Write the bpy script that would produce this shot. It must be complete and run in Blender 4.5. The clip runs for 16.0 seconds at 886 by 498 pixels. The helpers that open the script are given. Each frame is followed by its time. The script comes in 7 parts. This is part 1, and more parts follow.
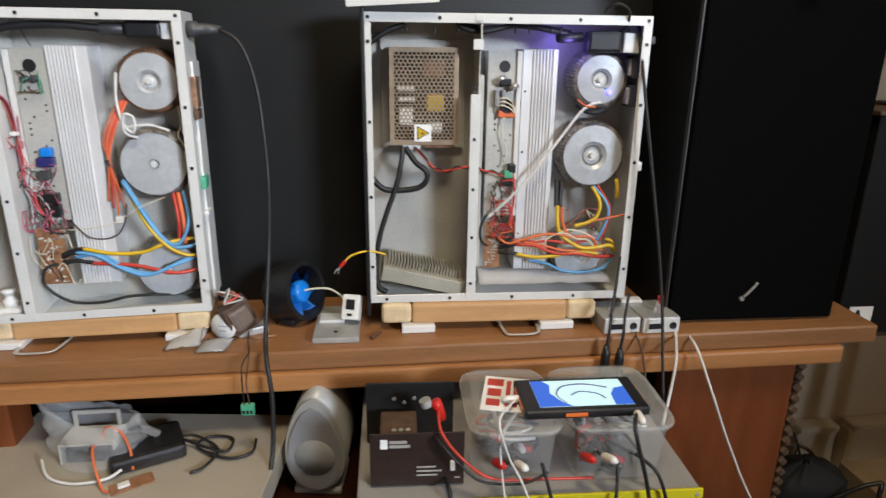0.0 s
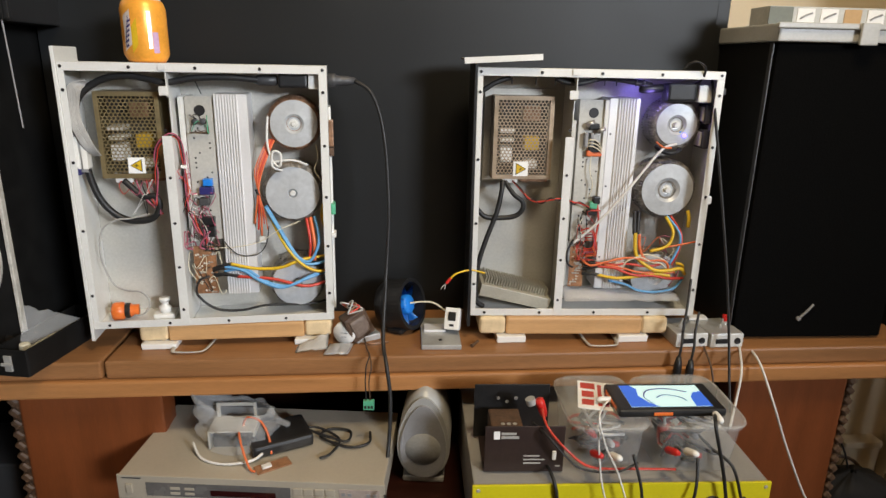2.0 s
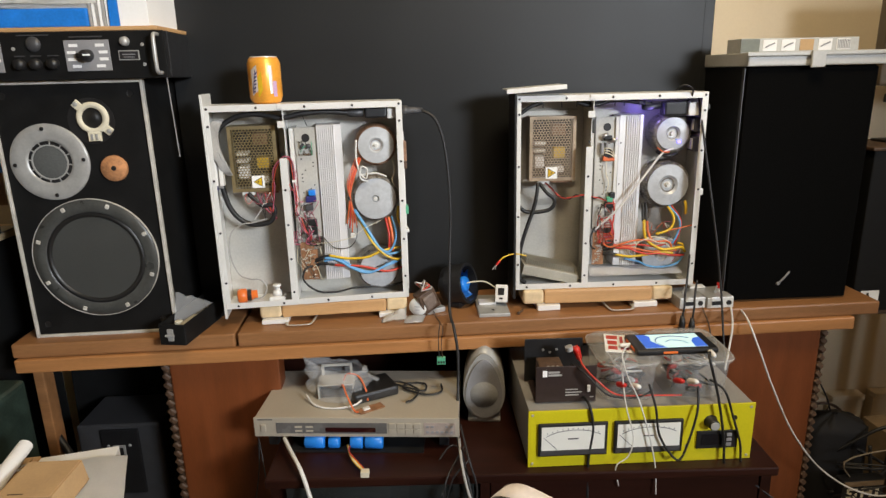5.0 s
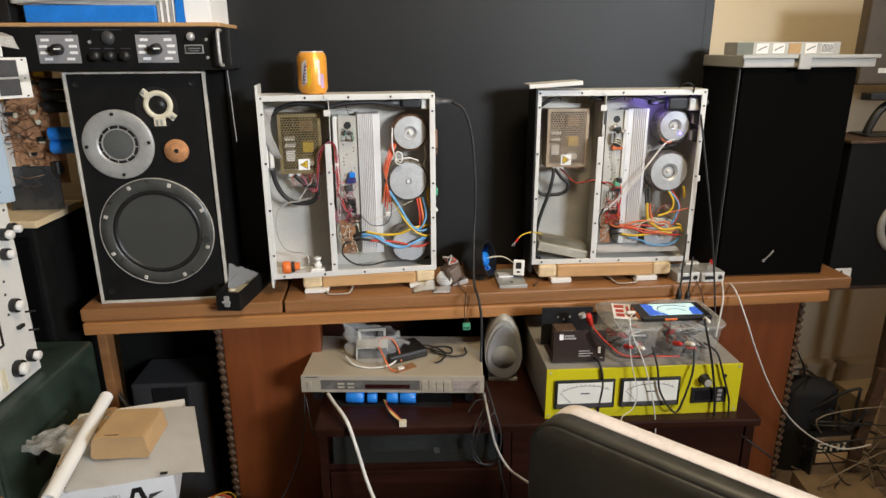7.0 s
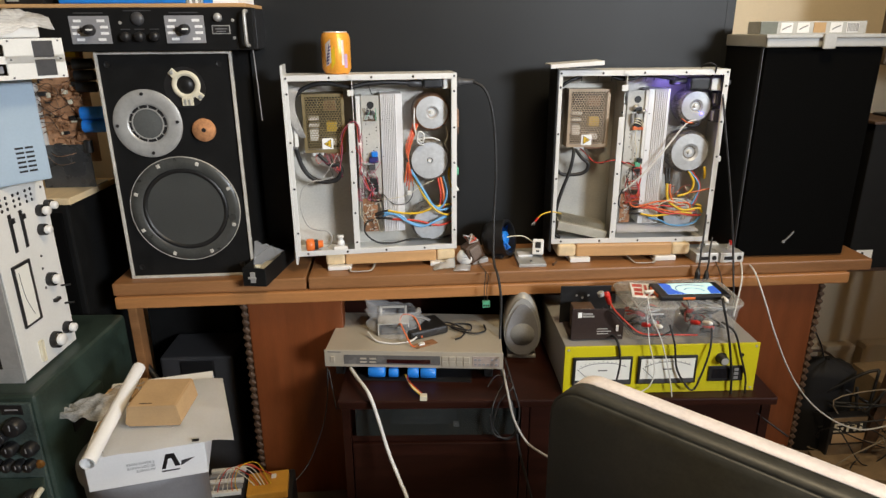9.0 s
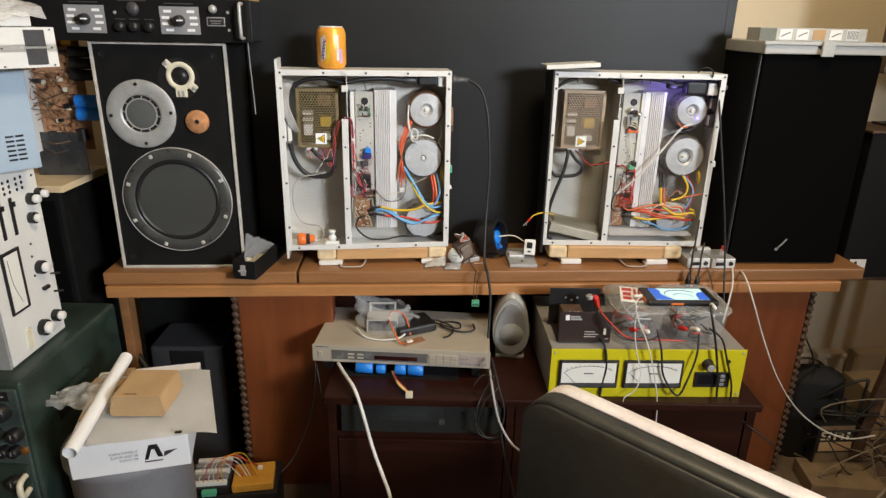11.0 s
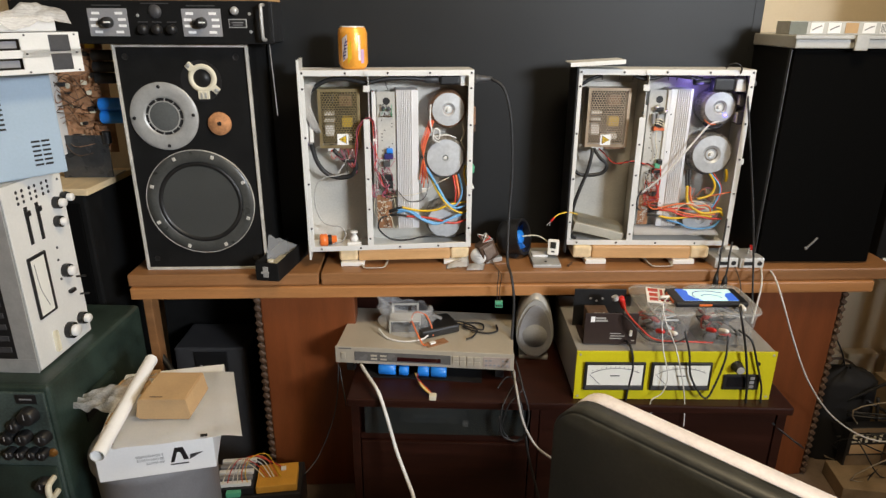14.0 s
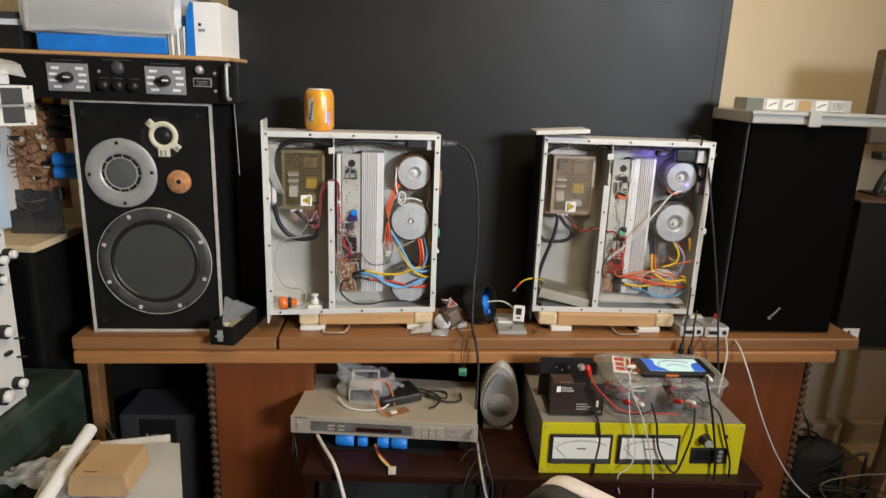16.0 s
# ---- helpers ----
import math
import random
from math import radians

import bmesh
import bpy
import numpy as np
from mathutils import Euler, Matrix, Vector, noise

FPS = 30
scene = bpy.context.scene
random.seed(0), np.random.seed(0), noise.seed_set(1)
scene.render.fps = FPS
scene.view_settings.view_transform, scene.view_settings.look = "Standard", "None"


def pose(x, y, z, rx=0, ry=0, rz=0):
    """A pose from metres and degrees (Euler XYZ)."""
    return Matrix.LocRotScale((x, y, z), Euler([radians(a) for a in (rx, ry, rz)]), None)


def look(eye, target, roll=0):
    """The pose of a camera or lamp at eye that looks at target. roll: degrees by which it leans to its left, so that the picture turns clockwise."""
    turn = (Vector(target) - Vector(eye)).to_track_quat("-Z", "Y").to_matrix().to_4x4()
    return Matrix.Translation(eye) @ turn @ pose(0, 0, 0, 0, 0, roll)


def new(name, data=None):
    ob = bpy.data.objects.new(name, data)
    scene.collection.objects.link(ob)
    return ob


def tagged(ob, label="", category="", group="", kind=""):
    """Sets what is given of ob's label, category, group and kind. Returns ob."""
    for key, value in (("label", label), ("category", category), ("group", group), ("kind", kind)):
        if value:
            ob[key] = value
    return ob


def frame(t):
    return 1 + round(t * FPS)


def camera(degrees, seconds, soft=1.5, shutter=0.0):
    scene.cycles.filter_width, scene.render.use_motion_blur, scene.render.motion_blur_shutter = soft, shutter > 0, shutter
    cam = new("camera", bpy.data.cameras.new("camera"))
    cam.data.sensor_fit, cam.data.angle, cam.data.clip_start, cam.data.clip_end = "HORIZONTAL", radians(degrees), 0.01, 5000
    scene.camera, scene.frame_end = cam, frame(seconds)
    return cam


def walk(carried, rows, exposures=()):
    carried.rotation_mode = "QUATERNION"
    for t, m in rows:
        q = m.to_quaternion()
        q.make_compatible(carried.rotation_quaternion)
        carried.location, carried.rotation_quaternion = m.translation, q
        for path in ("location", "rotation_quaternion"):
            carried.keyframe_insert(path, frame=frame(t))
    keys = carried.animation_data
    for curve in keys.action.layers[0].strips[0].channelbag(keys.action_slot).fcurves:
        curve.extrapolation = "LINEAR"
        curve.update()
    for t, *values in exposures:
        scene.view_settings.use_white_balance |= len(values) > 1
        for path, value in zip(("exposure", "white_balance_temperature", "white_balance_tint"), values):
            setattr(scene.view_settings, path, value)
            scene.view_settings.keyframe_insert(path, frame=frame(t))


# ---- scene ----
cam = camera(69.4, 16.0, soft=1.4, shutter=0.4)
PATH = [
    (0, (0.014, -0.031, 1.022), (0.125, 1.869, 0.409), 0.7),
    (0.5, (-0.044, -0.059, 1.042), (0.028, 1.852, 0.456), 1.5),
    (1, (-0.056, -0.091, 1.048), (-0.122, 1.834, 0.511), 1.2),
    (1.5, (-0.077, -0.125, 1.064), (-0.158, 1.793, 0.503), 1.4),
    (2, (-0.119, -0.165, 1.07), (-0.075, 1.754, 0.506), 1.1),
    (2.5, (-0.192, -0.214, 1.08), (-0.124, 1.702, 0.51), -0.4),
    (3, (-0.23, -0.273, 1.078), (-0.161, 1.643, 0.509), 0.2),
    (3.5, (-0.223, -0.31, 1.081), (-0.198, 1.602, 0.495), -0.8),
    (3.7, (-0.206, -0.332, 1.09), (-0.206, 1.583, 0.515), -1.4),
    (5.8, (-0.238, -0.534, 1.147), (-0.195, 1.394, 0.616), -1.1),
    (6, (-0.251, -0.547, 1.162), (-0.189, 1.38, 0.63), -0.9),
    (6.5, (-0.283, -0.592, 1.164), (-0.223, 1.328, 0.606), -0.4),
    (7, (-0.319, -0.625, 1.154), (-0.255, 1.283, 0.559), -0.3),
    (7.5, (-0.352, -0.643, 1.153), (-0.246, 1.25, 0.516), 0.4),
    (8, (-0.331, -0.655, 1.146), (-0.296, 1.237, 0.499), -0.4),
    (8.2, (-0.332, -0.653, 1.146), (-0.311, 1.241, 0.503), -0.8),
    (10.5, (-0.308, -0.649, 1.173), (-0.313, 1.236, 0.504), 0.9),
    (11, (-0.298, -0.646, 1.169), (-0.298, 1.238, 0.496), 1.1),
    (11.5, (-0.293, -0.645, 1.168), (-0.295, 1.24, 0.499), 1.0),
    (12, (-0.3, -0.641, 1.171), (-0.313, 1.244, 0.501), 1.0),
    (12.5, (-0.304, -0.639, 1.172), (-0.339, 1.244, 0.501), 0.7),
    (13, (-0.304, -0.638, 1.173), (-0.376, 1.243, 0.497), 0.2),
    (13.5, (-0.317, -0.634, 1.176), (-0.385, 1.243, 0.489), 0.2),
    (14, (-0.312, -0.63, 1.175), (-0.365, 1.248, 0.49), 0.3),
    (14.5, (-0.313, -0.632, 1.168), (-0.352, 1.257, 0.512), 0.9),
    (15, (-0.314, -0.621, 1.148), (-0.295, 1.306, 0.613), 3.0),
    (15.5, (-0.309, -0.607, 1.17), (-0.278, 1.345, 0.735), 2.3),
    (16, (-0.303, -0.598, 1.175), (-0.261, 1.338, 0.672), 2.1),
]
walk(cam, [(t, look(eye, target, roll)) for t, eye, target, roll in PATH],
     exposures=[(0, -0.2, 5900, 10), (1, -0.24, 6100, 10), (2, -0.2, 6350, 10), (3, -0.15, 6400, 10), (8, -0.12, 6400, 10), (12.5, -0.06, 6400, 10), (14.5, -0.06, 6400, 10), (15, -0.06, 6400, 10), (15.5, -0.2, 6400, 10), (16, -0.28, 6400, 10)])

# ---- world and light ----
world = bpy.data.worlds.new("world")
scene.world = world
world.use_nodes = True
wn = world.node_tree
sky = wn.nodes.new("ShaderNodeTexSky")
sky.sky_type, sky.sun_disc = "NISHITA", False
sky.sun_elevation, sky.sun_rotation = radians(38), radians(130)
wn.links.new(sky.outputs[0], wn.nodes["Background"].inputs[0])
wn.nodes["Background"].inputs[1].default_value = 0.12
FLOOR = -0.06


def area_lamp(name, eye, target, sx, sy, power, colour):
    lamp = bpy.data.lights.new(name, "AREA")
    lamp.shape, lamp.size, lamp.size_y, lamp.energy, lamp.color = "RECTANGLE", sx, sy, power, colour
    ob = new(name, lamp)
    ob.matrix_world = look(eye, target)
    return ob


# daylight standing in the opening of the window, and the room's ceiling lamp
area_lamp("window_daylight", (2.30, -2.5, 1.95), (-0.56, 0.82, 1.02), 0.9, 0.7, 16, (0.94, 0.98, 1.03)).data.spread = radians(48)
area_lamp("ceiling_lamp_light", (0.18, 0.08, 2.27), (0.18, 0.08, 0), 0.4, 0.4, 24, (1.0, 0.79, 0.50))


# ---- materials ----
def mat(name, rgb, rough=0.5, metal=0.0, var=0.12, scale=25.0, bump=0.08, stretch=(1, 1, 1), dark=None, coat=0.0, spec=0.5, fine=220.0):
    """A surface with variation at two scales and a fine relief."""
    m = bpy.data.materials.new(name)
    m.use_nodes = True
    n, l = m.node_tree.nodes, m.node_tree.links
    b = n["Principled BSDF"]
    tc, mp = n.new("ShaderNodeTexCoord"), n.new("ShaderNodeMapping")
    mp.inputs["Scale"].default_value = stretch
    l.new(tc.outputs["Object"], mp.inputs["Vector"])
    big, small = n.new("ShaderNodeTexNoise"), n.new("ShaderNodeTexNoise")
    big.inputs["Scale"].default_value, small.inputs["Scale"].default_value = scale, fine
    big.inputs["Detail"].default_value, small.inputs["Detail"].default_value = 6, 3
    for t in (big, small):
        l.new(mp.outputs[0], t.inputs["Vector"])
    mix = n.new("ShaderNodeMix")
    mix.data_type = "FLOAT"
    mix.inputs[0].default_value = 0.35
    l.new(big.outputs["Fac"], mix.inputs[2]), l.new(small.outputs["Fac"], mix.inputs[3])
    ramp = n.new("ShaderNodeValToRGB")
    lo = dark or tuple(c * (1 - 2.2 * var) for c in rgb)
    hi = tuple(min(1, c * (1 + var)) for c in rgb)
    ramp.color_ramp.elements[0].position, ramp.color_ramp.elements[1].position = 0.3, 0.7
    ramp.color_ramp.elements[0].color, ramp.color_ramp.elements[1].color = (*[max(0, c) for c in lo], 1), (*hi, 1)
    l.new(mix.outputs[0], ramp.inputs[0]), l.new(ramp.outputs[0], b.inputs["Base Color"])
    rr = n.new("ShaderNodeMapRange")
    rr.inputs[3].default_value, rr.inputs[4].default_value = max(0.03, rough - 0.09), min(1, rough + 0.09)
    l.new(big.outputs["Fac"], rr.inputs[0]), l.new(rr.outputs[0], b.inputs["Roughness"])
    b.inputs["Metallic"].default_value, b.inputs["Coat Weight"].default_value = metal, coat
    b.inputs["Specular IOR Level"].default_value = spec
    if bump:
        bp = n.new("ShaderNodeBump")
        bp.inputs["Strength"].default_value, bp.inputs["Distance"].default_value = bump, 0.002
        l.new(mix.outputs[0], bp.inputs["Height"]), l.new(bp.outputs[0], b.inputs["Normal"])
    return m


def clear(name, rgb, rough=0.08, alpha=0.25):
    """Thin clear plastic film or sheet: see-through with a gloss."""
    m = bpy.data.materials.new(name)
    m.use_nodes = True
    n, l = m.node_tree.nodes, m.node_tree.links
    b = n["Principled BSDF"]
    b.inputs["Base Color"].default_value, b.inputs["Roughness"].default_value = (*rgb, 1), rough
    t = n.new("ShaderNodeTexNoise")
    t.inputs["Scale"].default_value = 30
    r = n.new("ShaderNodeMapRange")
    r.inputs[3].default_value, r.inputs[4].default_value = alpha * 0.5, alpha * 1.5
    l.new(t.outputs["Fac"], r.inputs[0]), l.new(r.outputs[0], b.inputs["Alpha"])
    bp = n.new("ShaderNodeBump")
    bp.inputs["Strength"].default_value, bp.inputs["Distance"].default_value = 0.3, 0.004
    l.new(t.outputs["Fac"], bp.inputs["Height"]), l.new(bp.outputs[0], b.inputs["Normal"])
    return m


def glow(name, rgb, power):
    m = bpy.data.materials.new(name)
    m.use_nodes = True
    b = m.node_tree.nodes["Principled BSDF"]
    b.inputs["Base Color"].default_value = (*rgb, 1)
    b.inputs["Emission Color"].default_value, b.inputs["Emission Strength"].default_value = (*rgb, 1), power
    return m


WALL = mat("cream_wall_paint", (0.80, 0.68, 0.49), 0.8, var=0.03, scale=3, bump=0.05)
CEIL = mat("white_ceiling_paint", (0.8, 0.78, 0.74), 0.85, var=0.02, scale=3)
FLOORM = mat("floor_carpet", (0.17, 0.12, 0.085), 0.95, var=0.2, scale=9, bump=0.5)
BOARD = mat("black_panel_lacquer", (0.010, 0.0108, 0.0115), 0.46, var=0.12, scale=4, bump=0.02, spec=0.38)
DESK = mat("orange_brown_wood", (0.43, 0.195, 0.068), 0.42, var=0.13, scale=7, bump=0.05, stretch=(0.6, 9, 9), fine=90)
DESKTOP = mat("desk_top_veneer", (0.31, 0.145, 0.056), 0.45, var=0.16, scale=5, bump=0.05, stretch=(0.6, 8, 8), fine=80)
# red-brown includes the shade that falls on the legs below the top
LEG = mat("shaded_leg_veneer", (0.19, 0.052, 0.014), 0.42, var=0.13, scale=6, bump=0.04, stretch=(7, 7, 0.6), fine=80)
CARVE = mat("carved_dark_wood", (0.10, 0.055, 0.03), 0.6, var=0.3, scale=60, bump=0.3)
MAHOG = mat("dark_mahogany", (0.026, 0.007, 0.004), 0.42, var=0.25, scale=8, bump=0.03, stretch=(0.7, 7, 7), spec=0.25)
PALEWOOD = mat("pale_pine", (0.72, 0.56, 0.34), 0.55, var=0.1, scale=8, bump=0.06, stretch=(9, 1, 9), fine=80)
MIDWOOD = mat("honey_pine", (0.58, 0.34, 0.15), 0.5, var=0.1, scale=8, bump=0.06, stretch=(1, 9, 9), fine=80)
STEEL = mat("grey_painted_steel", (0.74, 0.74, 0.715), 0.36, 0.12, var=0.05, scale=12, bump=0.03)
PLATE = mat("zinc_plated_steel", (0.53, 0.52, 0.48), 0.4, 0.2, var=0.10, scale=9, bump=0.03)
ALU = mat("extruded_aluminium", (0.80, 0.80, 0.81), 0.36, 0.3, var=0.04, scale=14, bump=0.03)
BRASSY = mat("yellow_chromate_steel", (0.40, 0.32, 0.17), 0.38, 0.7, var=0.12, scale=30, bump=0.03)
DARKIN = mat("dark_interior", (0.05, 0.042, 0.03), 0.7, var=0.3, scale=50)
FILM = mat("transformer_wrapping", (0.26, 0.24, 0.215), 0.30, 0.1, var=0.40, scale=90, bump=0.5, fine=160)
COPPERY = mat("copper_winding", (0.35, 0.20, 0.12), 0.35, 0.4, var=0.35, scale=90, bump=0.3)
DISH = mat("pressed_steel_washer", (0.52, 0.54, 0.56), 0.38, 0.2, var=0.08, scale=35, bump=0.18, fine=140)
PCB = mat("brown_circuit_board", (0.33, 0.16, 0.075), 0.5, var=0.25, scale=70, bump=0.1)
DUSTPCB = mat("dusty_orange_board", (0.46, 0.24, 0.12), 0.6, var=0.25, scale=40, bump=0.15)
SOLDER = mat("solder", (0.62, 0.60, 0.56), 0.35, 0.8)
BLACKP = mat("black_plastic", (0.014, 0.014, 0.015), 0.42, var=0.2, scale=40)
BLACKC = mat("black_cable", (0.016, 0.016, 0.017), 0.5, var=0.15, scale=60)
BLACKV = mat("black_vinyl_cabinet", (0.008, 0.008, 0.008), 0.62, var=0.2, scale=30, bump=0.15, spec=0.18)
CLOTH = mat("black_grille_cloth", (0.004, 0.004, 0.004), 1.0, var=0.2, scale=300, bump=0.3, spec=0.03)
WHITEP = mat("white_plastic", (0.78, 0.77, 0.74), 0.4, var=0.04, scale=20)
PAPER = mat("white_paper", (0.87, 0.87, 0.86), 0.7, var=0.03, scale=12, bump=0.12)
KRAFT = mat("brown_cardboard", (0.52, 0.34, 0.17), 0.8, var=0.06, scale=20, bump=0.1)
GREYP = mat("grey_plastic", (0.28, 0.28, 0.29), 0.4, var=0.08, scale=20)
DGREY = mat("dark_grey_plastic", (0.055, 0.055, 0.058), 0.45, var=0.12, scale=30)
YELLOW = mat("yellow_enamel", (0.62, 0.55, 0.012), 0.35, var=0.06, scale=10, bump=0.02)
BEIGE = mat("champagne_metal", (0.52, 0.47, 0.38), 0.42, 0.3, var=0.04, scale=10, bump=0.02)
GREENF = mat("worn_grey_green_front", (0.075, 0.105, 0.095), 0.45, var=0.35, scale=9, bump=0.15)
EGGS = mat("silver_plastic", (0.40, 0.40, 0.385), 0.42, 0.2, var=0.05)
GREENM = mat("dark_green_hammered_paint", (0.030, 0.050, 0.040), 0.45, var=0.3, scale=14, bump=0.2)
BLUEBOX = mat("pale_blue_steel", (0.36, 0.46, 0.56), 0.45, var=0.04, scale=9, bump=0.02)
PANELW = mat("white_instrument_panel", (0.74, 0.74, 0.71), 0.45, var=0.04, scale=12, bump=0.02)
ORANGE = mat("orange_plastic", (0.75, 0.17, 0.03), 0.35, var=0.08)
CANO = mat("orange_can_print", (0.92, 0.40, 0.05), 0.32, 0.2, var=0.1, scale=40, bump=0.02)
CANW = mat("can_swirl_print", (0.80, 0.70, 0.66), 0.3, 0.3, var=0.1, scale=40)
CANB = mat("dark_blue_print", (0.03, 0.03, 0.15), 0.35, var=0.1)
RED = mat("red_plastic", (0.55, 0.02, 0.015), 0.35)
BLUEF = mat("bright_blue_plastic", (0.02, 0.22, 0.75), 0.35)
BLUE = mat("blue_insulation", (0.14, 0.38, 0.68), 0.4)
YELW = mat("yellow_insulation", (0.72, 0.47, 0.02), 0.4)
REDW = mat("red_insulation", (0.55, 0.05, 0.03), 0.4)
ORAW = mat("orange_insulation", (0.70, 0.16, 0.05), 0.4)
PINKW = mat("pink_insulation", (0.45, 0.10, 0.16), 0.4)
WHITEW = mat("white_insulation", (0.74, 0.73, 0.70), 0.45)
GREYW = mat("grey_ribbon_cable", (0.40, 0.39, 0.37), 0.5, bump=0.2)
GREENT = mat("green_terminal", (0.10, 0.42, 0.25), 0.4)
CREAM = mat("cream_plastic", (0.70, 0.65, 0.50), 0.5, var=0.06)
CONE = mat("grey_speaker_cone", (0.045, 0.047, 0.044), 0.6, var=0.08, scale=12, bump=0.08)
RUBBER = mat("black_rubber", (0.012, 0.012, 0.012), 0.4)
CAST = mat("cast_aluminium", (0.48, 0.48, 0.465), 0.42, 0.4, var=0.08, scale=40, bump=0.1)
CORK = mat("orange_cork", (0.52, 0.24, 0.10), 0.8, var=0.2, scale=90, bump=0.3)
TRIMW = mat("worn_silver_edging", (0.55, 0.53, 0.48), 0.5, var=0.2, scale=30)
LEATHER = mat("black_leather", (0.034, 0.035, 0.030), 0.5, var=0.2, scale=45, bump=0.15)
# pinkish white holds the window light caught on the chair's top rim
RIMTOP = mat("lit_rim_leather", (0.80, 0.75, 0.76), 0.5, var=0.1, scale=45, bump=0.12)
METER = mat("meter_paper", (0.80, 0.80, 0.74), 0.6, var=0.02)
SCREEN = glow("phone_picture_blue", (0.04, 0.13, 0.62), 0.5)
SCREENW = glow("phone_picture_white", (0.55, 0.78, 0.80), 0.55)
SCREENP = glow("phone_picture_violet", (0.06, 0.03, 0.20), 0.2)
LED = glow("blue_led", (0.15, 0.12, 1.0), 6)
# pale card darkened to buff: the dim lower right is in its colour
DULL = mat("dimmed_buff_card", (0.24, 0.165, 0.09), 0.8, var=0.15, scale=20, bump=0.1)
BAG = clear("clear_polythene", (0.80, 0.82, 0.84), 0.12, 0.22)
TUB = clear("clear_food_box_plastic", (0.66, 0.66, 0.63), 0.08, 0.24)
GLASSM = clear("cabinet_glass", (0.03, 0.035, 0.033), 0.05, 0.5)
CLEARRING = mat("smoked_driver_ring", (0.062, 0.064, 0.060), 0.3, var=0.2, scale=30, bump=0.05)


# ---- mesh helpers ----
def thing(name, label, category, m, group=""):
    ob = new(name)
    ob.empty_display_size = 0.02
    ob.matrix_world = m
    return tagged(ob, label, category, group)


def part(name, bm, material, parent=None, label="", smooth=False):
    me = bpy.data.meshes.new(name)
    bmesh.ops.recalc_face_normals(bm, faces=bm.faces)
    bm.to_mesh(me)
    bm.free()
    me.materials.append(material)
    if smooth:
        me.polygons.foreach_set("use_smooth", [True] * len(me.polygons))
    ob = new(name, me)
    if parent:
        ob.parent = parent
    if label:
        ob["label"] = label
    return ob


def box(x0, x1, y0, y1, z0, z1, r=0.0, bm=None, m=None, seg=2):
    bm = bm or bmesh.new()
    one = bmesh.new()
    vs = bmesh.ops.create_cube(one, size=1)["verts"]
    for v in vs:
        v.co = Vector(((x0 + x1) / 2 + v.co.x * (x1 - x0), (y0 + y1) / 2 + v.co.y * (y1 - y0), (z0 + z1) / 2 + v.co.z * (z1 - z0)))
    if r:
        bmesh.ops.bevel(one, geom=one.edges[:], offset=r, segments=seg, affect="EDGES", profile=0.6)
    if m is not None:
        one.transform(m)
    return merge(bm, one)


def merge(bm, one):
    me = bpy.data.meshes.new("tmp")
    one.to_mesh(me)
    one.free()
    bm.from_mesh(me)
    bpy.data.meshes.remove(me)
    return bm


FRONT = Matrix.Rotation(radians(90), 4, "X")  # turns the lathe's axis (z) to look towards -y


def lathe(profile, seg=40, m=None, bm=None):
    """A turned body: (radius, height) pairs about z."""
    bm = bm or bmesh.new()
    m = m or Matrix()
    rings = []
    for r, h in profile:
        if r < 1e-6:
            rings.append([bm.verts.new(m @ Vector((0, 0, h)))])
        else:
            rings.append([bm.verts.new(m @ Vector((r * math.cos(2 * math.pi * i / seg), r * math.sin(2 * math.pi * i / seg), h))) for i in range(seg)])
    for a, b in zip(rings, rings[1:]):
        for i in range(seg):
            j = (i + 1) % seg
            q = [a[i % len(a)], a[j % len(a)], b[j % len(b)], b[i % len(b)]]
            q = [v for k, v in enumerate(q) if v not in q[:k]]
            if len(q) > 2:
                bm.faces.new(q)
    return bm


def at(x, y, z, rx=0, ry=0, rz=0):
    return pose(x, y, z, rx, ry, rz)


def rod(r, h, m=None, seg=20, bm=None, bev=0.0):
    b = bev or min(r, h) * 0.12
    return lathe([(0, 0), (r - b, 0), (r, b), (r, h - b), (r - b, h), (0, h)], seg, m, bm)


def smooth_path(pts, n=6):
    pts = [Vector(p) for p in pts]
    out = []
    for i in range(len(pts) - 1):
        a, b, c, d = pts[max(0, i - 1)], pts[i], pts[i + 1], pts[min(len(pts) - 1, i + 2)]
        for k in range(n):
            t = k / n
            out.append(0.5 * (2 * b + (c - a) * t + (2 * a - 5 * b + 4 * c - d) * t * t + (3 * b - a - 3 * c + d) * t ** 3))
    return out + [pts[-1]]


def tube(pts, r, seg=7, n=6, bm=None, flat=1.0):
    """A round cable along smoothed points."""
    bm = bm or bmesh.new()
    p = smooth_path(pts, n)
    up, rings = Vector((0.3, 0.2, 1)).normalized(), []
    for i, q in enumerate(p):
        d = (p[min(i + 1, len(p) - 1)] - p[max(i - 1, 0)])
        d = d.normalized() if d.length > 1e-9 else Vector((0, 0, 1))
        if abs(d.dot(up)) > 0.97:
            up = Vector((1, 0.1, 0))
        s = d.cross(up).normalized()
        up = s.cross(d).normalized()
        rings.append([bm.verts.new(q + r * (s * math.cos(2 * math.pi * k / seg) + flat * up * math.sin(2 * math.pi * k / seg))) for k in range(seg)])
    for a, b in zip(rings, rings[1:]):
        for k in range(seg):
            bm.faces.new((a[k], a[(k + 1) % seg], b[(k + 1) % seg], b[k]))
    bm.faces.new(rings[0][::-1]), bm.faces.new(rings[-1])
    return bm


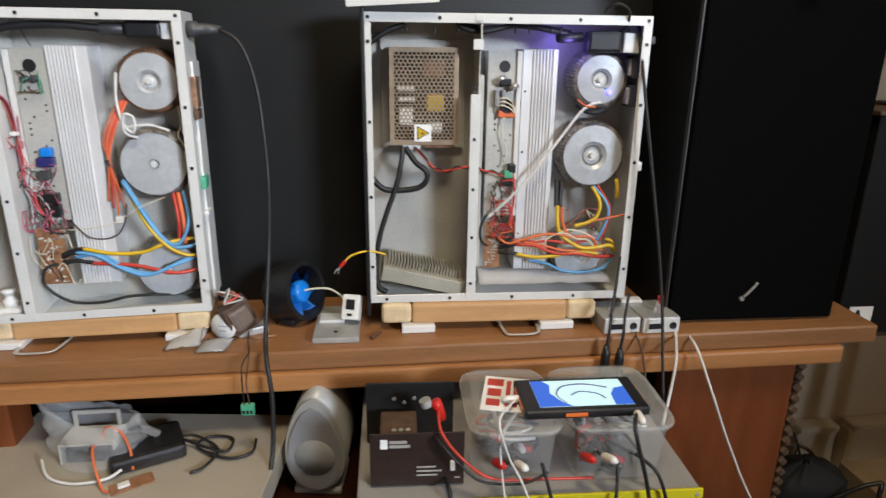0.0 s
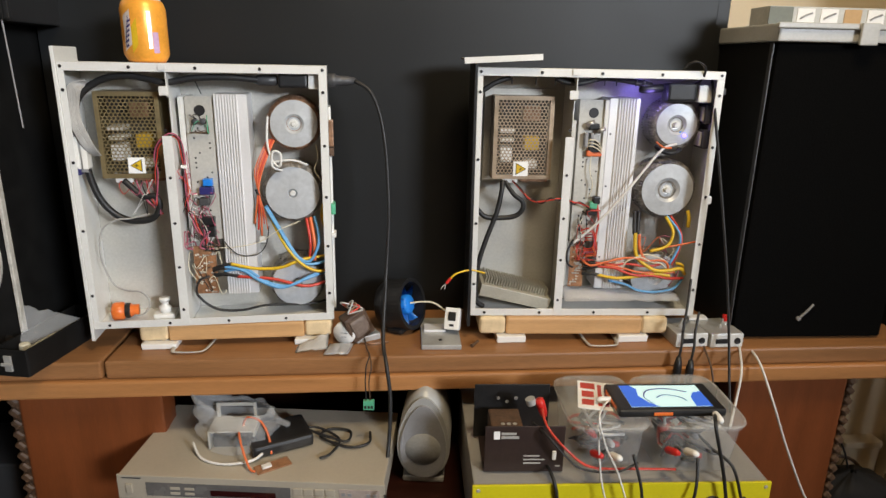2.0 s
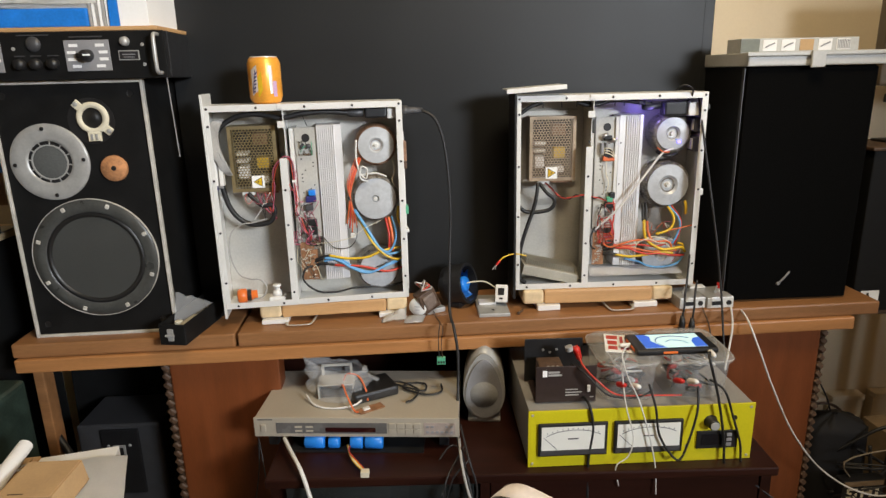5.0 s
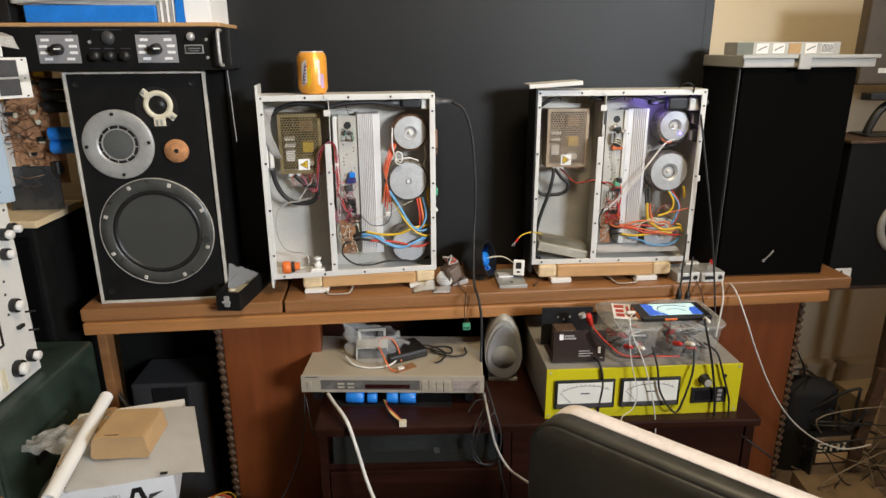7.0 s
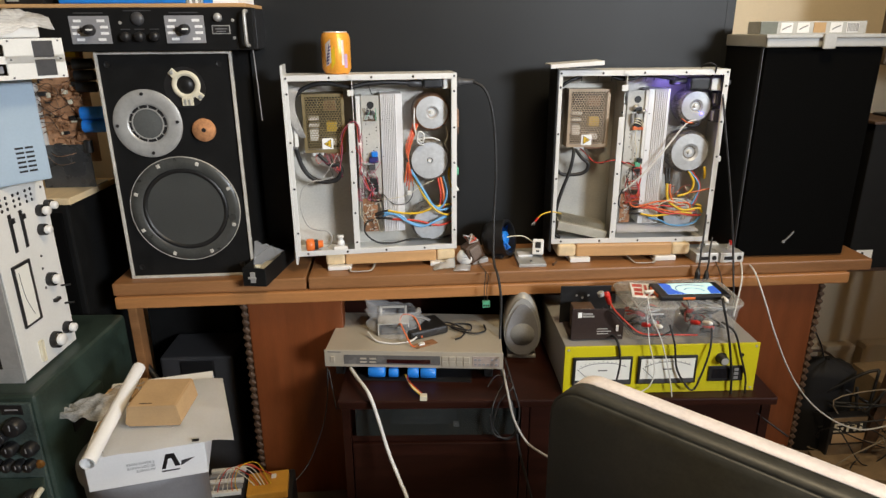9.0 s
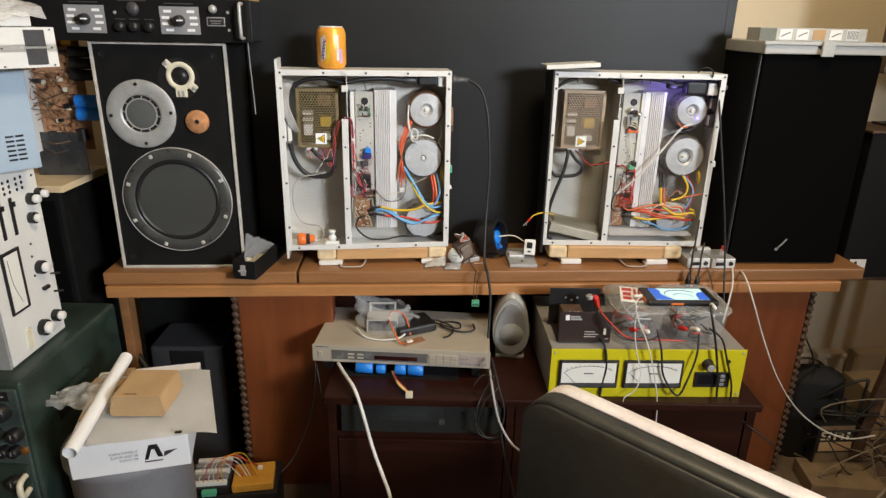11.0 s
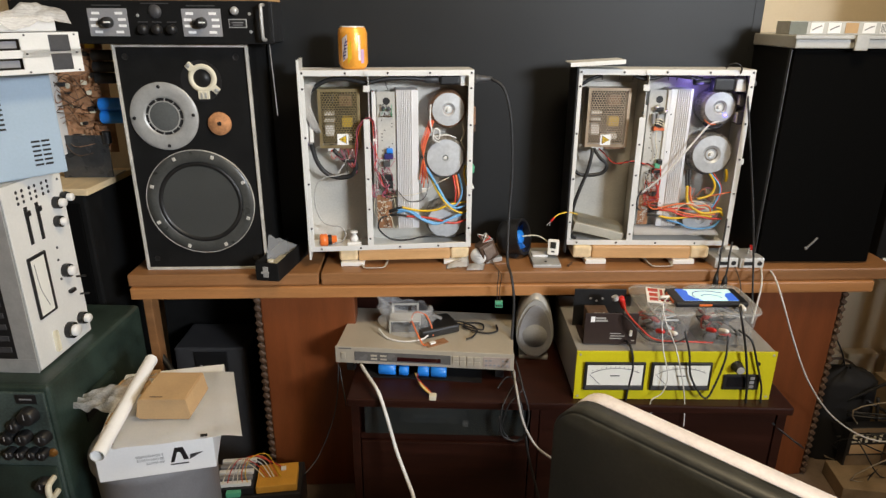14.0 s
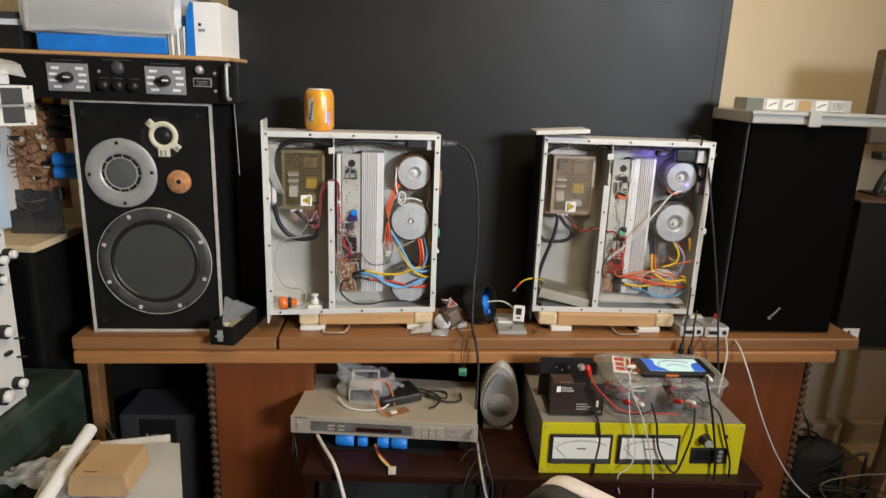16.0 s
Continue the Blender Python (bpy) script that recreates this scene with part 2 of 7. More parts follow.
def sheet(fn, nu, nv, thick=0.0):
    """A grid surface from fn(u, v) -> (x, y, z)."""
    bm = bmesh.new()
    g = [[bm.verts.new(fn(i / nu, j / nv)) for j in range(nv + 1)] for i in range(nu + 1)]
    for i in range(nu):
        for j in range(nv):
            bm.faces.new((g[i][j], g[i + 1][j], g[i + 1][j + 1], g[i][j + 1]))
    if thick:
        bmesh.ops.solidify(bm, geom=bm.faces[:], thickness=thick)
    return bm


def outline(pts, depth, m=None, bm=None):
    """A flat plate with the outline pts (x, z), from y = 0 back to y = depth."""
    bm = bm or bmesh.new()
    one = bmesh.new()
    f = one.faces.new([one.verts.new((x, 0, z)) for x, z in pts])
    ex = bmesh.ops.extrude_face_region(one, geom=[f])["geom"]
    for v in ex:
        if isinstance(v, bmesh.types.BMVert):
            v.co.y += depth
    if m is not None:
        one.transform(m)
    return merge(bm, one)


def annulus(r0, r1, depth, m, seg=40, bm=None):
    return lathe([(r0, 0), (r1, 0), (r1, depth), (r0, depth), (r0, 0)], seg, m, bm)


def setting(ob, label, category):
    return tagged(ob, label, category, kind="structure")


# ---- the room ----
YAW = 3.87
ROOM = at(-1.105, 0.758, 0, 0, 0, YAW)


def slab(name, x0, x1, y0, y1, z0, z1, material, label, category, m=None):
    ob = part(name, box(x0, x1, y0, y1, z0, z1), material)
    if m is not None:
        ob.matrix_world = m
    return setting(ob, label, category)


slab("floor", -2.5, 2.6, -3.6, 1.5, FLOOR - 0.1, FLOOR, FLOORM, "brown worn carpet floor", "floor")
slab("ceiling", -2.6, 2.7, -3.7, 1.5, 2.3, 2.4, CEIL, "plain white painted ceiling", "ceiling")
slab("wall_north", -1.7, 3.9, 0.42, 0.52, FLOOR, 2.3, WALL, "plain cream painted wall behind the desk", "wall", ROOM)
slab("wall_west", -2.5, -2.38, -3.6, 1.1, FLOOR, 2.3, WALL, "plain cream painted side wall", "wall")
slab("wall_south", -2.38, 2.4, -3.6, -3.5, FLOOR, 2.3, WALL, "plain cream painted rear wall", "wall")
wall_e = bmesh.new()
for y0, y1, z0, z1 in ((-3.5, -3.3, FLOOR, 2.3), (-1.7, 1.45, FLOOR, 2.3), (-3.3, -1.7, FLOOR, 1.25), (-3.3, -1.7, 2.18, 2.3)):
    box(2.4, 2.52, y0, y1, z0, z1, bm=wall_e)
setting(part("wall_east", wall_e, WALL), "plain cream painted wall with a window opening", "wall")
win = thing("window_1", "white framed window letting in daylight", "window", at(2.46, -2.5, 1.715))
win["kind"] = "structure"
for nm, a in (("window_sill", (-0.08, 0.05, -0.8, 0.8, -0.485, -0.465)), ("window_frame", (-0.03, 0.03, -0.8, -0.76, -0.465, 0.465)), ("window_frame", (-0.03, 0.03, 0.76, 0.8, -0.465, 0.465)),
              ("window_frame", (-0.03, 0.03, -0.76, 0.76, 0.43, 0.465)), ("window_frame", (-0.03, 0.03, -0.76, 0.76, -0.465, -0.43))):
    part(nm, box(*a, r=0.004), WHITEP, win)
bb = bmesh.new()
for x0, x1 in ((1.83, 2.09), (2.11, 2.215), (2.25, 3.6)):
    box(x0, x1, 0.385, 0.418, FLOOR, 0.1138, bm=bb), box(x0, x1, 0.375, 0.418, 0.114, 0.132, 0.004, bm=bb)
ob = part("baseboard", bb, WALL)
ob.matrix_world = ROOM
setting(ob, "tall cream painted skirting board with a ledge", "skirting")
lampc = thing("ceiling_lamp", "plain round white ceiling lamp", "lamp", at(0.18, 0.08, 2.3))
part("base", rod(0.12, 0.022, at(0, 0, -0.022)), WHITEP, lampc)

# ---- the big black panel behind the equipment ----
pan = thing("blackboard", "large matt black board leaning upright on the desk", "board", ROOM @ at(0.33, 0.215, 0.587))
part("panel", box(0, 1.20, 0, 0.016, 0, 0.865, 0.002), BOARD, pan)
part("back_panel", box(0.06, 1.232, 0.019, 0.03, 0, 0.855, 0.002), BOARD, pan)

# ---- the desk ----
desk = thing("desk", "long orange-brown wooden desk with a two-layer top and panel legs", "desk", ROOM)
lower = part("lower_top", box(0, 1.84, 0, 0.36, 0.525, 0.5545, 0.004), DESK, desk)
for x0, x1 in ((-0.004, 0.452), (0.458, 1.90)):
    part("top_board", box(x0, x1, 0.008, 0.37, 0.556, 0.587, 0.004), DESKTOP, desk)
for x0, x1 in ((0.30, 0.535), (1.565, 1.785)):
    part("leg_panel", box(x0, x1, 0.03, 0.09, FLOOR, 0.525, 0.004), LEG, desk)
for xe in (0.292, 1.793):
    strip = part("carved_edge", box(xe - 0.008, xe + 0.008, 0.035, 0.30, FLOOR, 0.525, 0.002), CARVE, desk, "dark carved edging")
    cm = None
    for k in range(27):
        bmk = box(-0.009, 0.009, 0.026, 0.036, -0.007, 0.007, 0.003, m=Matrix.Rotation(radians(45), 4, "Y"), seg=1) if cm is None else None
        if cm is None:
            ob = part("carving", bmk, CARVE, strip)
            cm = ob.data
        else:
            ob = new("carving", cm)
            ob.parent = strip
        ob.location = (xe, 0, FLOOR + 0.015 + k * 0.0212)
part("back_post", box(0.006, 0.028, 0.045, 0.085, FLOOR, 0.525, 0.003), DESKTOP, desk)
part("back_board", box(0.03, 1.80, 0.34, 0.358, FLOOR, 0.525), MAHOG, desk, "dark back board")


# ---- opened amplifier chassis ----
def torus_block(parent, x, z, R, face, wrap, plate=0.84, dish=0.36, name="transformer"):
    """A wound ring transformer under a pressed dish washer; face is the depth of the washer."""
    d0 = D - 0.002
    h = d0 - face
    t = part(name, lathe([(R * 0.25, 0), (R * 0.90, 0), (R * 0.985, h * 0.12), (R, h * 0.3), (R, h * 0.7), (R * 0.97, h * 0.90), (R * 0.86, h - 0.001), (R * 0.25, h - 0.002)], 44, at(x, d0, z) @ FRONT), wrap, parent, "", True)
    rib = bmesh.new()
    for k in range(56):
        a = 2 * math.pi * k / 56 + 0.02 * math.sin(k * 2.3)
        tube([(x + R * math.cos(a), d0 - h * 0.1, z + R * math.sin(a)), (x + R * 1.008 * math.cos(a), d0 - h * 0.6, z + R * 1.008 * math.sin(a)), (x + R * 0.975 * math.cos(a), d0 - h * 0.90, z + R * 0.975 * math.sin(a)), (x + R * 0.87 * math.cos(a), d0 - h + 0.0008, z + R * 0.87 * math.sin(a))], 0.0010, 4, 3, rib)
    part("winding", rib, wrap, t)
    part("washer", lathe([(R * plate, h - 0.0015), (R * (plate - 0.005), h + 0.0010), (R * 0.6, h + 0.0016), (R * dish, h + 0.0022), (R * dish * 0.62, h - 0.004), (R * 0.12, h - 0.004), (0, h - 0.004)], 44, at(x, d0, z) @ FRONT), DISH, t, "pressed silver dish washer")
    part("bolt", lathe([(0.0, h + 0.003), (0.0040, h + 0.003), (0.005, h), (0.005, h - 0.004), (0.0085, h - 0.0035), (0.0085, h - 0.005)], 8, at(x, d0, z) @ FRONT), STEEL, t)
    return t


def hex_cover(w, h, m, pitch=0.0062, hole=0.74):
    """A perforated sheet: hexagon cells, each with a hexagon hole."""
    bm = bmesh.new()
    R = pitch / math.sqrt(3)
    rows, cols = int(h / (1.5 * R)), int(w / pitch)
    for j in range(rows):
        for i in range(cols):
            cx, cz = (i + 0.5 + 0.25 * (1 if j % 2 else -1)) * w / cols, (j + 0.5) * h / rows
            o, q = [], []
            for k in range(6):
                a = radians(60 * k + 30)
                o.append(bm.verts.new(m @ Vector((cx + R * 1.02 * math.cos(a), 0, cz + R * 1.02 * math.sin(a)))))
                q.append(bm.verts.new(m @ Vector((cx + R * hole * math.cos(a), 0, cz + R * hole * math.sin(a)))))
            for k in range(6):
                bm.faces.new((o[k], o[(k + 1) % 6], q[(k + 1) % 6], q[k]))
    return bm


def power_supply(parent, x0, x1, z0, z1, d, back, tone, wx, wz, turn):
    """Caged switching supply screwed to the back plate."""
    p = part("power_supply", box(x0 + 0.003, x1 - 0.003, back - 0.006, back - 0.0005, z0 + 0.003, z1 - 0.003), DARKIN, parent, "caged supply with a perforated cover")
    w, h = x1 - x0, z1 - z0
    part("mesh_cover", hex_cover(w - 0.012, h - 0.012, at(x0 + 0.006, d, z0 + 0.006)), tone, p, "perforated metal cover")
    fr = bmesh.new()
    for a in ((x0, x0 + 0.007, z0, z1), (x1 - 0.007, x1, z0, z1), (x0 + 0.007, x1 - 0.007, z1 - 0.007, z1), (x0 + 0.007, x1 - 0.007, z0, z0 + 0.007)):
        box(a[0], a[1], d - 0.0008, d + 0.0012, a[2], a[3], bm=fr)
    for a in ((x0, x0 + 0.0015), (x1 - 0.0015, x1)):
        box(a[0], a[1], d + 0.0012, back - 0.0008, z0, z1, bm=fr)
    box(x0 + 0.0015, x1 - 0.0015, d + 0.0012, back - 0.0008, z1 - 0.0015, z1, bm=fr)
    part("frame", fr, tone, p)
    for bx, bz, bw, bh, mm in ((0.14, 0.20, 0.2, 0.18, PAPER), (0.12, 0.44, 0.25, 0.05, WHITEP), (0.12, 0.55, 0.25, 0.05, WHITEP), (0.55, 0.35, 0.25, 0.16, YELW), (0.5, 0.7, 0.3, 0.18, COPPERY), (0.15, 0.75, 0.2, 0.15, BLACKP), (0.58, 0.12, 0.2, 0.1, WHITEP)):
        part("component", box(x0 + bx * w, x0 + (bx + bw) * w, d + 0.010, back - 0.006, z0 + bz * h, z0 + (bz + bh) * h, 0.002), mm, p)
    lab = part("warning_label", box(wx - 0.0128, wx + 0.0128, d - 0.0022, d - 0.0012, wz - 0.0128, wz + 0.0128), PAPER, p, "white label with a yellow warning triangle")
    spin = at(wx, 0, wz) @ Matrix.Rotation(radians(turn), 4, "Y")
    part("triangle_border", outline([(-0.0105, -0.0085), (0.0105, -0.0085), (0, 0.010)], 0.0004, spin @ at(0, d - 0.0030, 0)), BLACKP, lab)
    part("triangle", outline([(-0.0086, -0.0073), (0.0086, -0.0073), (0, 0.008)], 0.0004, spin @ at(0, d - 0.0036, 0)), YELW, lab)
    part("flash", outline([(0.0005, 0.004), (-0.002, -0.001), (0.0003, -0.001), (-0.001, -0.005), (0.0025, 0.0002), (0.0002, 0.0004)], 0.0004, spin @ at(0, d - 0.0042, 0)), BLACKP, lab)
    part("terminal_block", box(x0 + 0.18 * w, x0 + 0.45 * w, d + 0.004, d + 0.02, z0 - 0.008, z0 - 0.0005, 0.001), WHITEP, p)
    part("terminal_strip", box(x0 + 0.48 * w, x1 - 0.004, d + 0.006, d + 0.03, z0 - 0.006, z0 - 0.0005, 0.001), COPPERY, p)
    return p


def circuit_strip(parent, x0, x1, z0, z1, d, seed):
    rnd = random.Random(seed)
    b = part("circuit_board", box(x0, x1, d, d + 0.0016, z0, z1), PCB, parent)
    tr = bmesh.new()
    for k in range(26):
        x, z = rnd.uniform(x0 + 0.003, x1 - 0.003), rnd.uniform(z0 + 0.003, z1 - 0.003)
        lathe([(0, 0.0018), (0.0012, 0.0012), (0.0022, 0)], 8, at(x, d, z) @ FRONT, tr)
        if k % 2:
            box(x, x + rnd.uniform(0.004, 0.012), d - 0.0006, d - 0.0001, z - 0.0009, z + 0.0009, bm=tr)
    part("solder_joints", tr, SOLDER, b)
    return b


def heatsink(parent, x0, x1, z0, z1, d, back, f0, f1, n):
    """An upright extruded heatsink: shallow fins run up and down over part of its width, the rest is plain."""
    s = part("heatsink", box(x0, x1, d + 0.0030, back - 0.0006, z0, z1, 0.001, seg=1), ALU, parent, "tall ribbed aluminium heatsink")
    w = (f1 - f0) * (x1 - x0) / n
    for k in range(n):
        a = x0 + f0 * (x1 - x0) + k * w
        part("fin", box(a + w * 0.10, a + w * 0.70, d, d + 0.0029, z0, z1, 0.0007, seg=1), ALU, s)
    for z in (z0 + 0.06, z1 - 0.06, z0 + 0.19):
        part("screw", lathe([(0, 0.0012), (0.0014, 0.001), (0.0018, 0)], 8, at(x0 + 0.10 * (x1 - x0), d + 0.0029, z) @ FRONT), DGREY, s)
    return s


def wire(parent, pts, material, r=0.0021, name="wire", seg=6):
    return part(name, tube(pts, r, seg), material, parent, "", True)

def fine_wires(parent, x0, x1, z0, z1, d0, d1, n, seed, colours, r=0.0007):
    """Thin hook-up wires looping between two boards."""
    rnd = random.Random(seed)
    for k in range(n):
        x, z = rnd.uniform(x0, x1), rnd.uniform(z0, z1)
        pts = [(x, d1, z)]
        for j in range(4):
            x, z = min(x1, max(x0, x + rnd.uniform(-0.024, 0.024))), min(z1, max(z0, z + rnd.uniform(-0.045, 0.035)))
            pts.append((x, rnd.uniform(d0, d1), z))
        pts.append((x, d1, z))
        wire(parent, pts, rnd.choice(colours), r, "thin_wire", 4)


def bracket(parent, x0, x1, z0, z1, d, back):
    b = part("bracket", box(x0, x1, d, d + 0.002, z0, z1, 0.0006), PLATE, parent, "drilled mounting bracket")
    part("bracket_flange", box(x0, x0 + 0.002, d + 0.002, back, z0, z1), PLATE, b)
    hole = bmesh.new()
    rnd = random.Random(4)
    cx = (x0 + x1) / 2
    lathe([(0, 0.0006), (0.0085, 0.0006), (0.0085, 0)], 24, at(cx, d, z1 - 0.022) @ FRONT, hole)
    for k in range(26):
        lathe([(0, 0.0005), (0.0016, 0.0005), (0.0016, 0)], 8, at(cx + rnd.choice((-0.012, -0.005, 0.004, 0.012)), d, z1 - 0.05 - k * 0.008) @ FRONT, hole)
    part("hole", hole, BLACKP, b)
    return b


def chassis(name, label, m, W, H, D, xd, frontm, top_ext):
    """An open steel box on its side: five walls, a folded lip all round, a divider."""
    c = thing(name, label, "amplifier", m, "opened amplifier chassis")
    part("back_plate", box(0.0015, W - 0.0015, D - 0.0015, D, 0.0015, H - 0.0015), PLATE, c)
    part("top_wall", box(0.0015, W - 0.0015, 0.0015, D, H - 0.0015, H), STEEL, c)
    part("bottom_wall", box(0.0015, W - 0.0015, 0.0015, D, 0, 0.0015), STEEL, c)
    part("side_wall", box(W - 0.0015, W, 0.0015, D, 0, H), STEEL, c)
    part("front_panel", box(-0.004, 0.0012, -0.003, D, -0.020, H + top_ext, 0.001), frontm, c)
    lip = 0.013
    for nm, a in (("lip", (0.0015, W, 0, 0.0015, H - lip, H)), ("lip", (0.0015, W, 0, 0.0015, 0, lip)), ("lip", (W - lip, W, 0, 0.0015, lip, H - lip)), ("lip", (0.0015, lip * 0.8, 0, 0.0015, lip, H - lip)),
                  ("divider_lip", (xd, xd + 0.0145, -0.001, 0.0008, 0.004, H * 0.745)), ("divider_tab", (xd + 0.002, xd + 0.0165, -0.001, 0.0008, H - 0.048, H - 0.034)), ("divider_tab", (xd + 0.004, xd + 0.016, -0.0022, -0.0010, H - 0.010, H - 0.001))):
        part(nm, box(*a, r=0.0005, seg=1), STEEL, c)
    dv = box(xd + 0.013, xd + 0.0145, 0.001, D - 0.002, 0.002, H * 0.745)
    box(xd + 0.013, xd + 0.0145, 0.012, D - 0.002, H * 0.745, H - 0.05, bm=dv)
    box(xd + 0.013, xd + 0.0145, 0.001, D - 0.002, H - 0.05, H - 0.002, bm=dv)
    part("divider", dv, STEEL, c)
    screws, sm = [(lip / 2 + k * (W - lip) / 4, H - lip / 2) for k in range(5)] + [(lip / 2 + k * (W - lip) / 4 + 0.02, lip / 2) for k in range(4)] + [(W - lip / 2, 0.05 + k * 0.085) for k in range(5)] + [(0.006, 0.06 + k * 0.11) for k in range(4)] + [(xd + 0.0065, 0.03 + k * 0.075) for k in range(5)], None
    for x, z in screws:
        if sm is None:
            ob = part("screw_hole", lathe([(0, 0.0006), (0.0022, 0.0006), (0.0026, 0)], 10, FRONT), BLACKP, c)
            sm = ob.data
        else:
            ob = new("screw_hole", sm)
            ob.parent = c
        ob.location = (x, -0.0012, z)
    return c


LM = at(-0.678, 0.834, 0.628, 0, 0, 8)
RM = at(-0.045, 0.901, 0.633, 0, 0, 1.6)
D, H_L = 0.088, 0.431
cl = chassis("amplifier_chassis", "opened grey steel amplifier chassis on a wooden block", LM, 0.397, H_L, D, 0.140, STEEL, 0.022)
power_supply(cl, 0.036, 0.133, 0.250, 0.387, 0.029, D - 0.002, BRASSY, 0.090, 0.271, -90)
heatsink(cl, 0.217, 0.269, 0.047, 0.385, 0.020, D - 0.002, 0.0, 0.74, 9)
bracket(cl, 0.172, 0.2165, 0.145, 0.381, 0.026, D - 0.002)
part("channel", box(0.160, 0.174, 0.030, D - 0.003, 0.140, 0.381, 0.005), STEEL, cl, "pale folded channel")
circuit_strip(cl, 0.166, 0.202, 0.050, 0.135, 0.020, 1)
torus_block(cl, 0.341, 0.338, 0.045, 0.030, COPPERY, 0.86)
torus_block(cl, 0.334, 0.222, 0.051, 0.028, FILM, 0.88, 0.16)
torus_block(cl, 0.334, 0.060, 0.047, 0.032, FILM, 0.90, 0.2)
# mains inlet, its lead and the plug outside
part("mains_plug", box(0.320, 0.366, 0.016, 0.045, 0.396, 0.418, 0.004), BLACKP, cl)
part("plug_collar", lathe([(0.006, 0), (0.0085, 0.002), (0.0085, 0.028), (0.006, 0.034), (0, 0.034)], 14, at(0.318, 0.030, 0.407, 0, -90, 0)), DGREY, cl, "grey ribbed collar", True)
part("inlet", box(0.367, 0.394, 0.014, 0.047, 0.394, 0.418, 0.002), STEEL, cl)
wire(cl, [(0.290, 0.028, 0.407), (0.243, 0.022, 0.411), (0.190, 0.018, 0.409), (0.151, 0.016, 0.402), (0.126, 0.018, 0.406), (0.094, 0.020, 0.411), (0.055, 0.022, 0.405), (0.022, 0.022, 0.383), (0.011, 0.022, 0.355), (0.012, 0.024, 0.312), (0.017, 0.026, 0.259), (0.026, 0.030, 0.219), (0.044, 0.034, 0.191), (0.07, 0.034, 0.178), (0.104, 0.030, 0.182), (0.118, 0.028, 0.202), (0.113, 0.028, 0.220), (0.092, 0.030, 0.220), (0.066, 0.034, 0.246)], BLACKC, 0.0055)
for k, mm in enumerate((PINKW, BLACKC, REDW)):
    wire(cl, [(0.084 + 0.008 * k, 0.034, 0.246), (0.092 + 0.006 * k, 0.028, 0.226), (0.110 + 0.002 * k, 0.024, 0.205), (0.118, 0.020, 0.225 + 0.004 * k), (0.124 - 0.002 * k, 0.016, 0.262), (0.122 + 0.002 * k, 0.012, 0.285), (0.131 + 0.001 * k, 0.006, 0.309 - 0.002 * k), (0.151, 0.004, 0.325 - 0.003 * k), (0.164 - 0.002 * k, 0.012, 0.314), (0.166 - 0.002 * k, 0.020, 0.285), (0.163 + 0.002 * k, 0.022, 0.240), (0.165, 0.020, 0.205 - 0.006 * k), (0.172 + 0.004 * k, 0.022, 0.170)], mm, 0.0011)
part("cable_tie", box(0.161, 0.170, 0.010, 0.018, 0.268, 0.273, 0.001), WHITEP, cl, "white cable tie")
wire(cl, [(0.100, 0.030, 0.190), (0.070, 0.028, 0.183), (0.047, 0.026, 0.181), (0.024, 0.030, 0.165), (0.015, 0.034, 0.136), (0.016, 0.036, 0.100), (0.030, 0.034, 0.067), (0.050, 0.030, 0.057), (0.075, 0.026, 0.054), (0.086, 0.024, 0.036), (0.076, 0.024, 0.016), (0.058, 0.026, 0.012)], GREYW, 0.0016)
for k in range(9):
    o = 0.0021 * k
    wire(cl, [(0.034, 0.014 + o, 0.404 - o * 0.4), (0.010 + o, 0.012, 0.396 - o * 0.3), (0.004 + o, 0.012, 0.368), (0.005 + o, 0.008, 0.346), (0.013 + o, 0.006, 0.322), (0.022 + o * 0.9, 0.010, 0.300), (0.030 + o * 0.6, 0.022, 0.288)], GREYW, 0.0013, "ribbon_strand", 5)
for k in range(8):
    o = 0.0020 * k
    wire(cl, [(0.006 + o, 0.016, 0.350), (0.006 + o * 0.9, 0.013, 0.330), (0.006 + o * 0.9, 0.014, 0.296), (0.008 + o * 0.8, 0.018, 0.262)], GREYW, 0.0012, "ribbon_strand", 5)
for x in (0.003, 0.015):
    part("ribbon_plug", box(x, x + 0.008, 0.010, 0.030, 0.268, 0.318, 0.001), WHITEP, cl)
part("socket_block", box(0.0022, 0.010, 0.010, 0.060, 0.258, 0.272, 0.002), CANB, cl, "dark blue socket block")
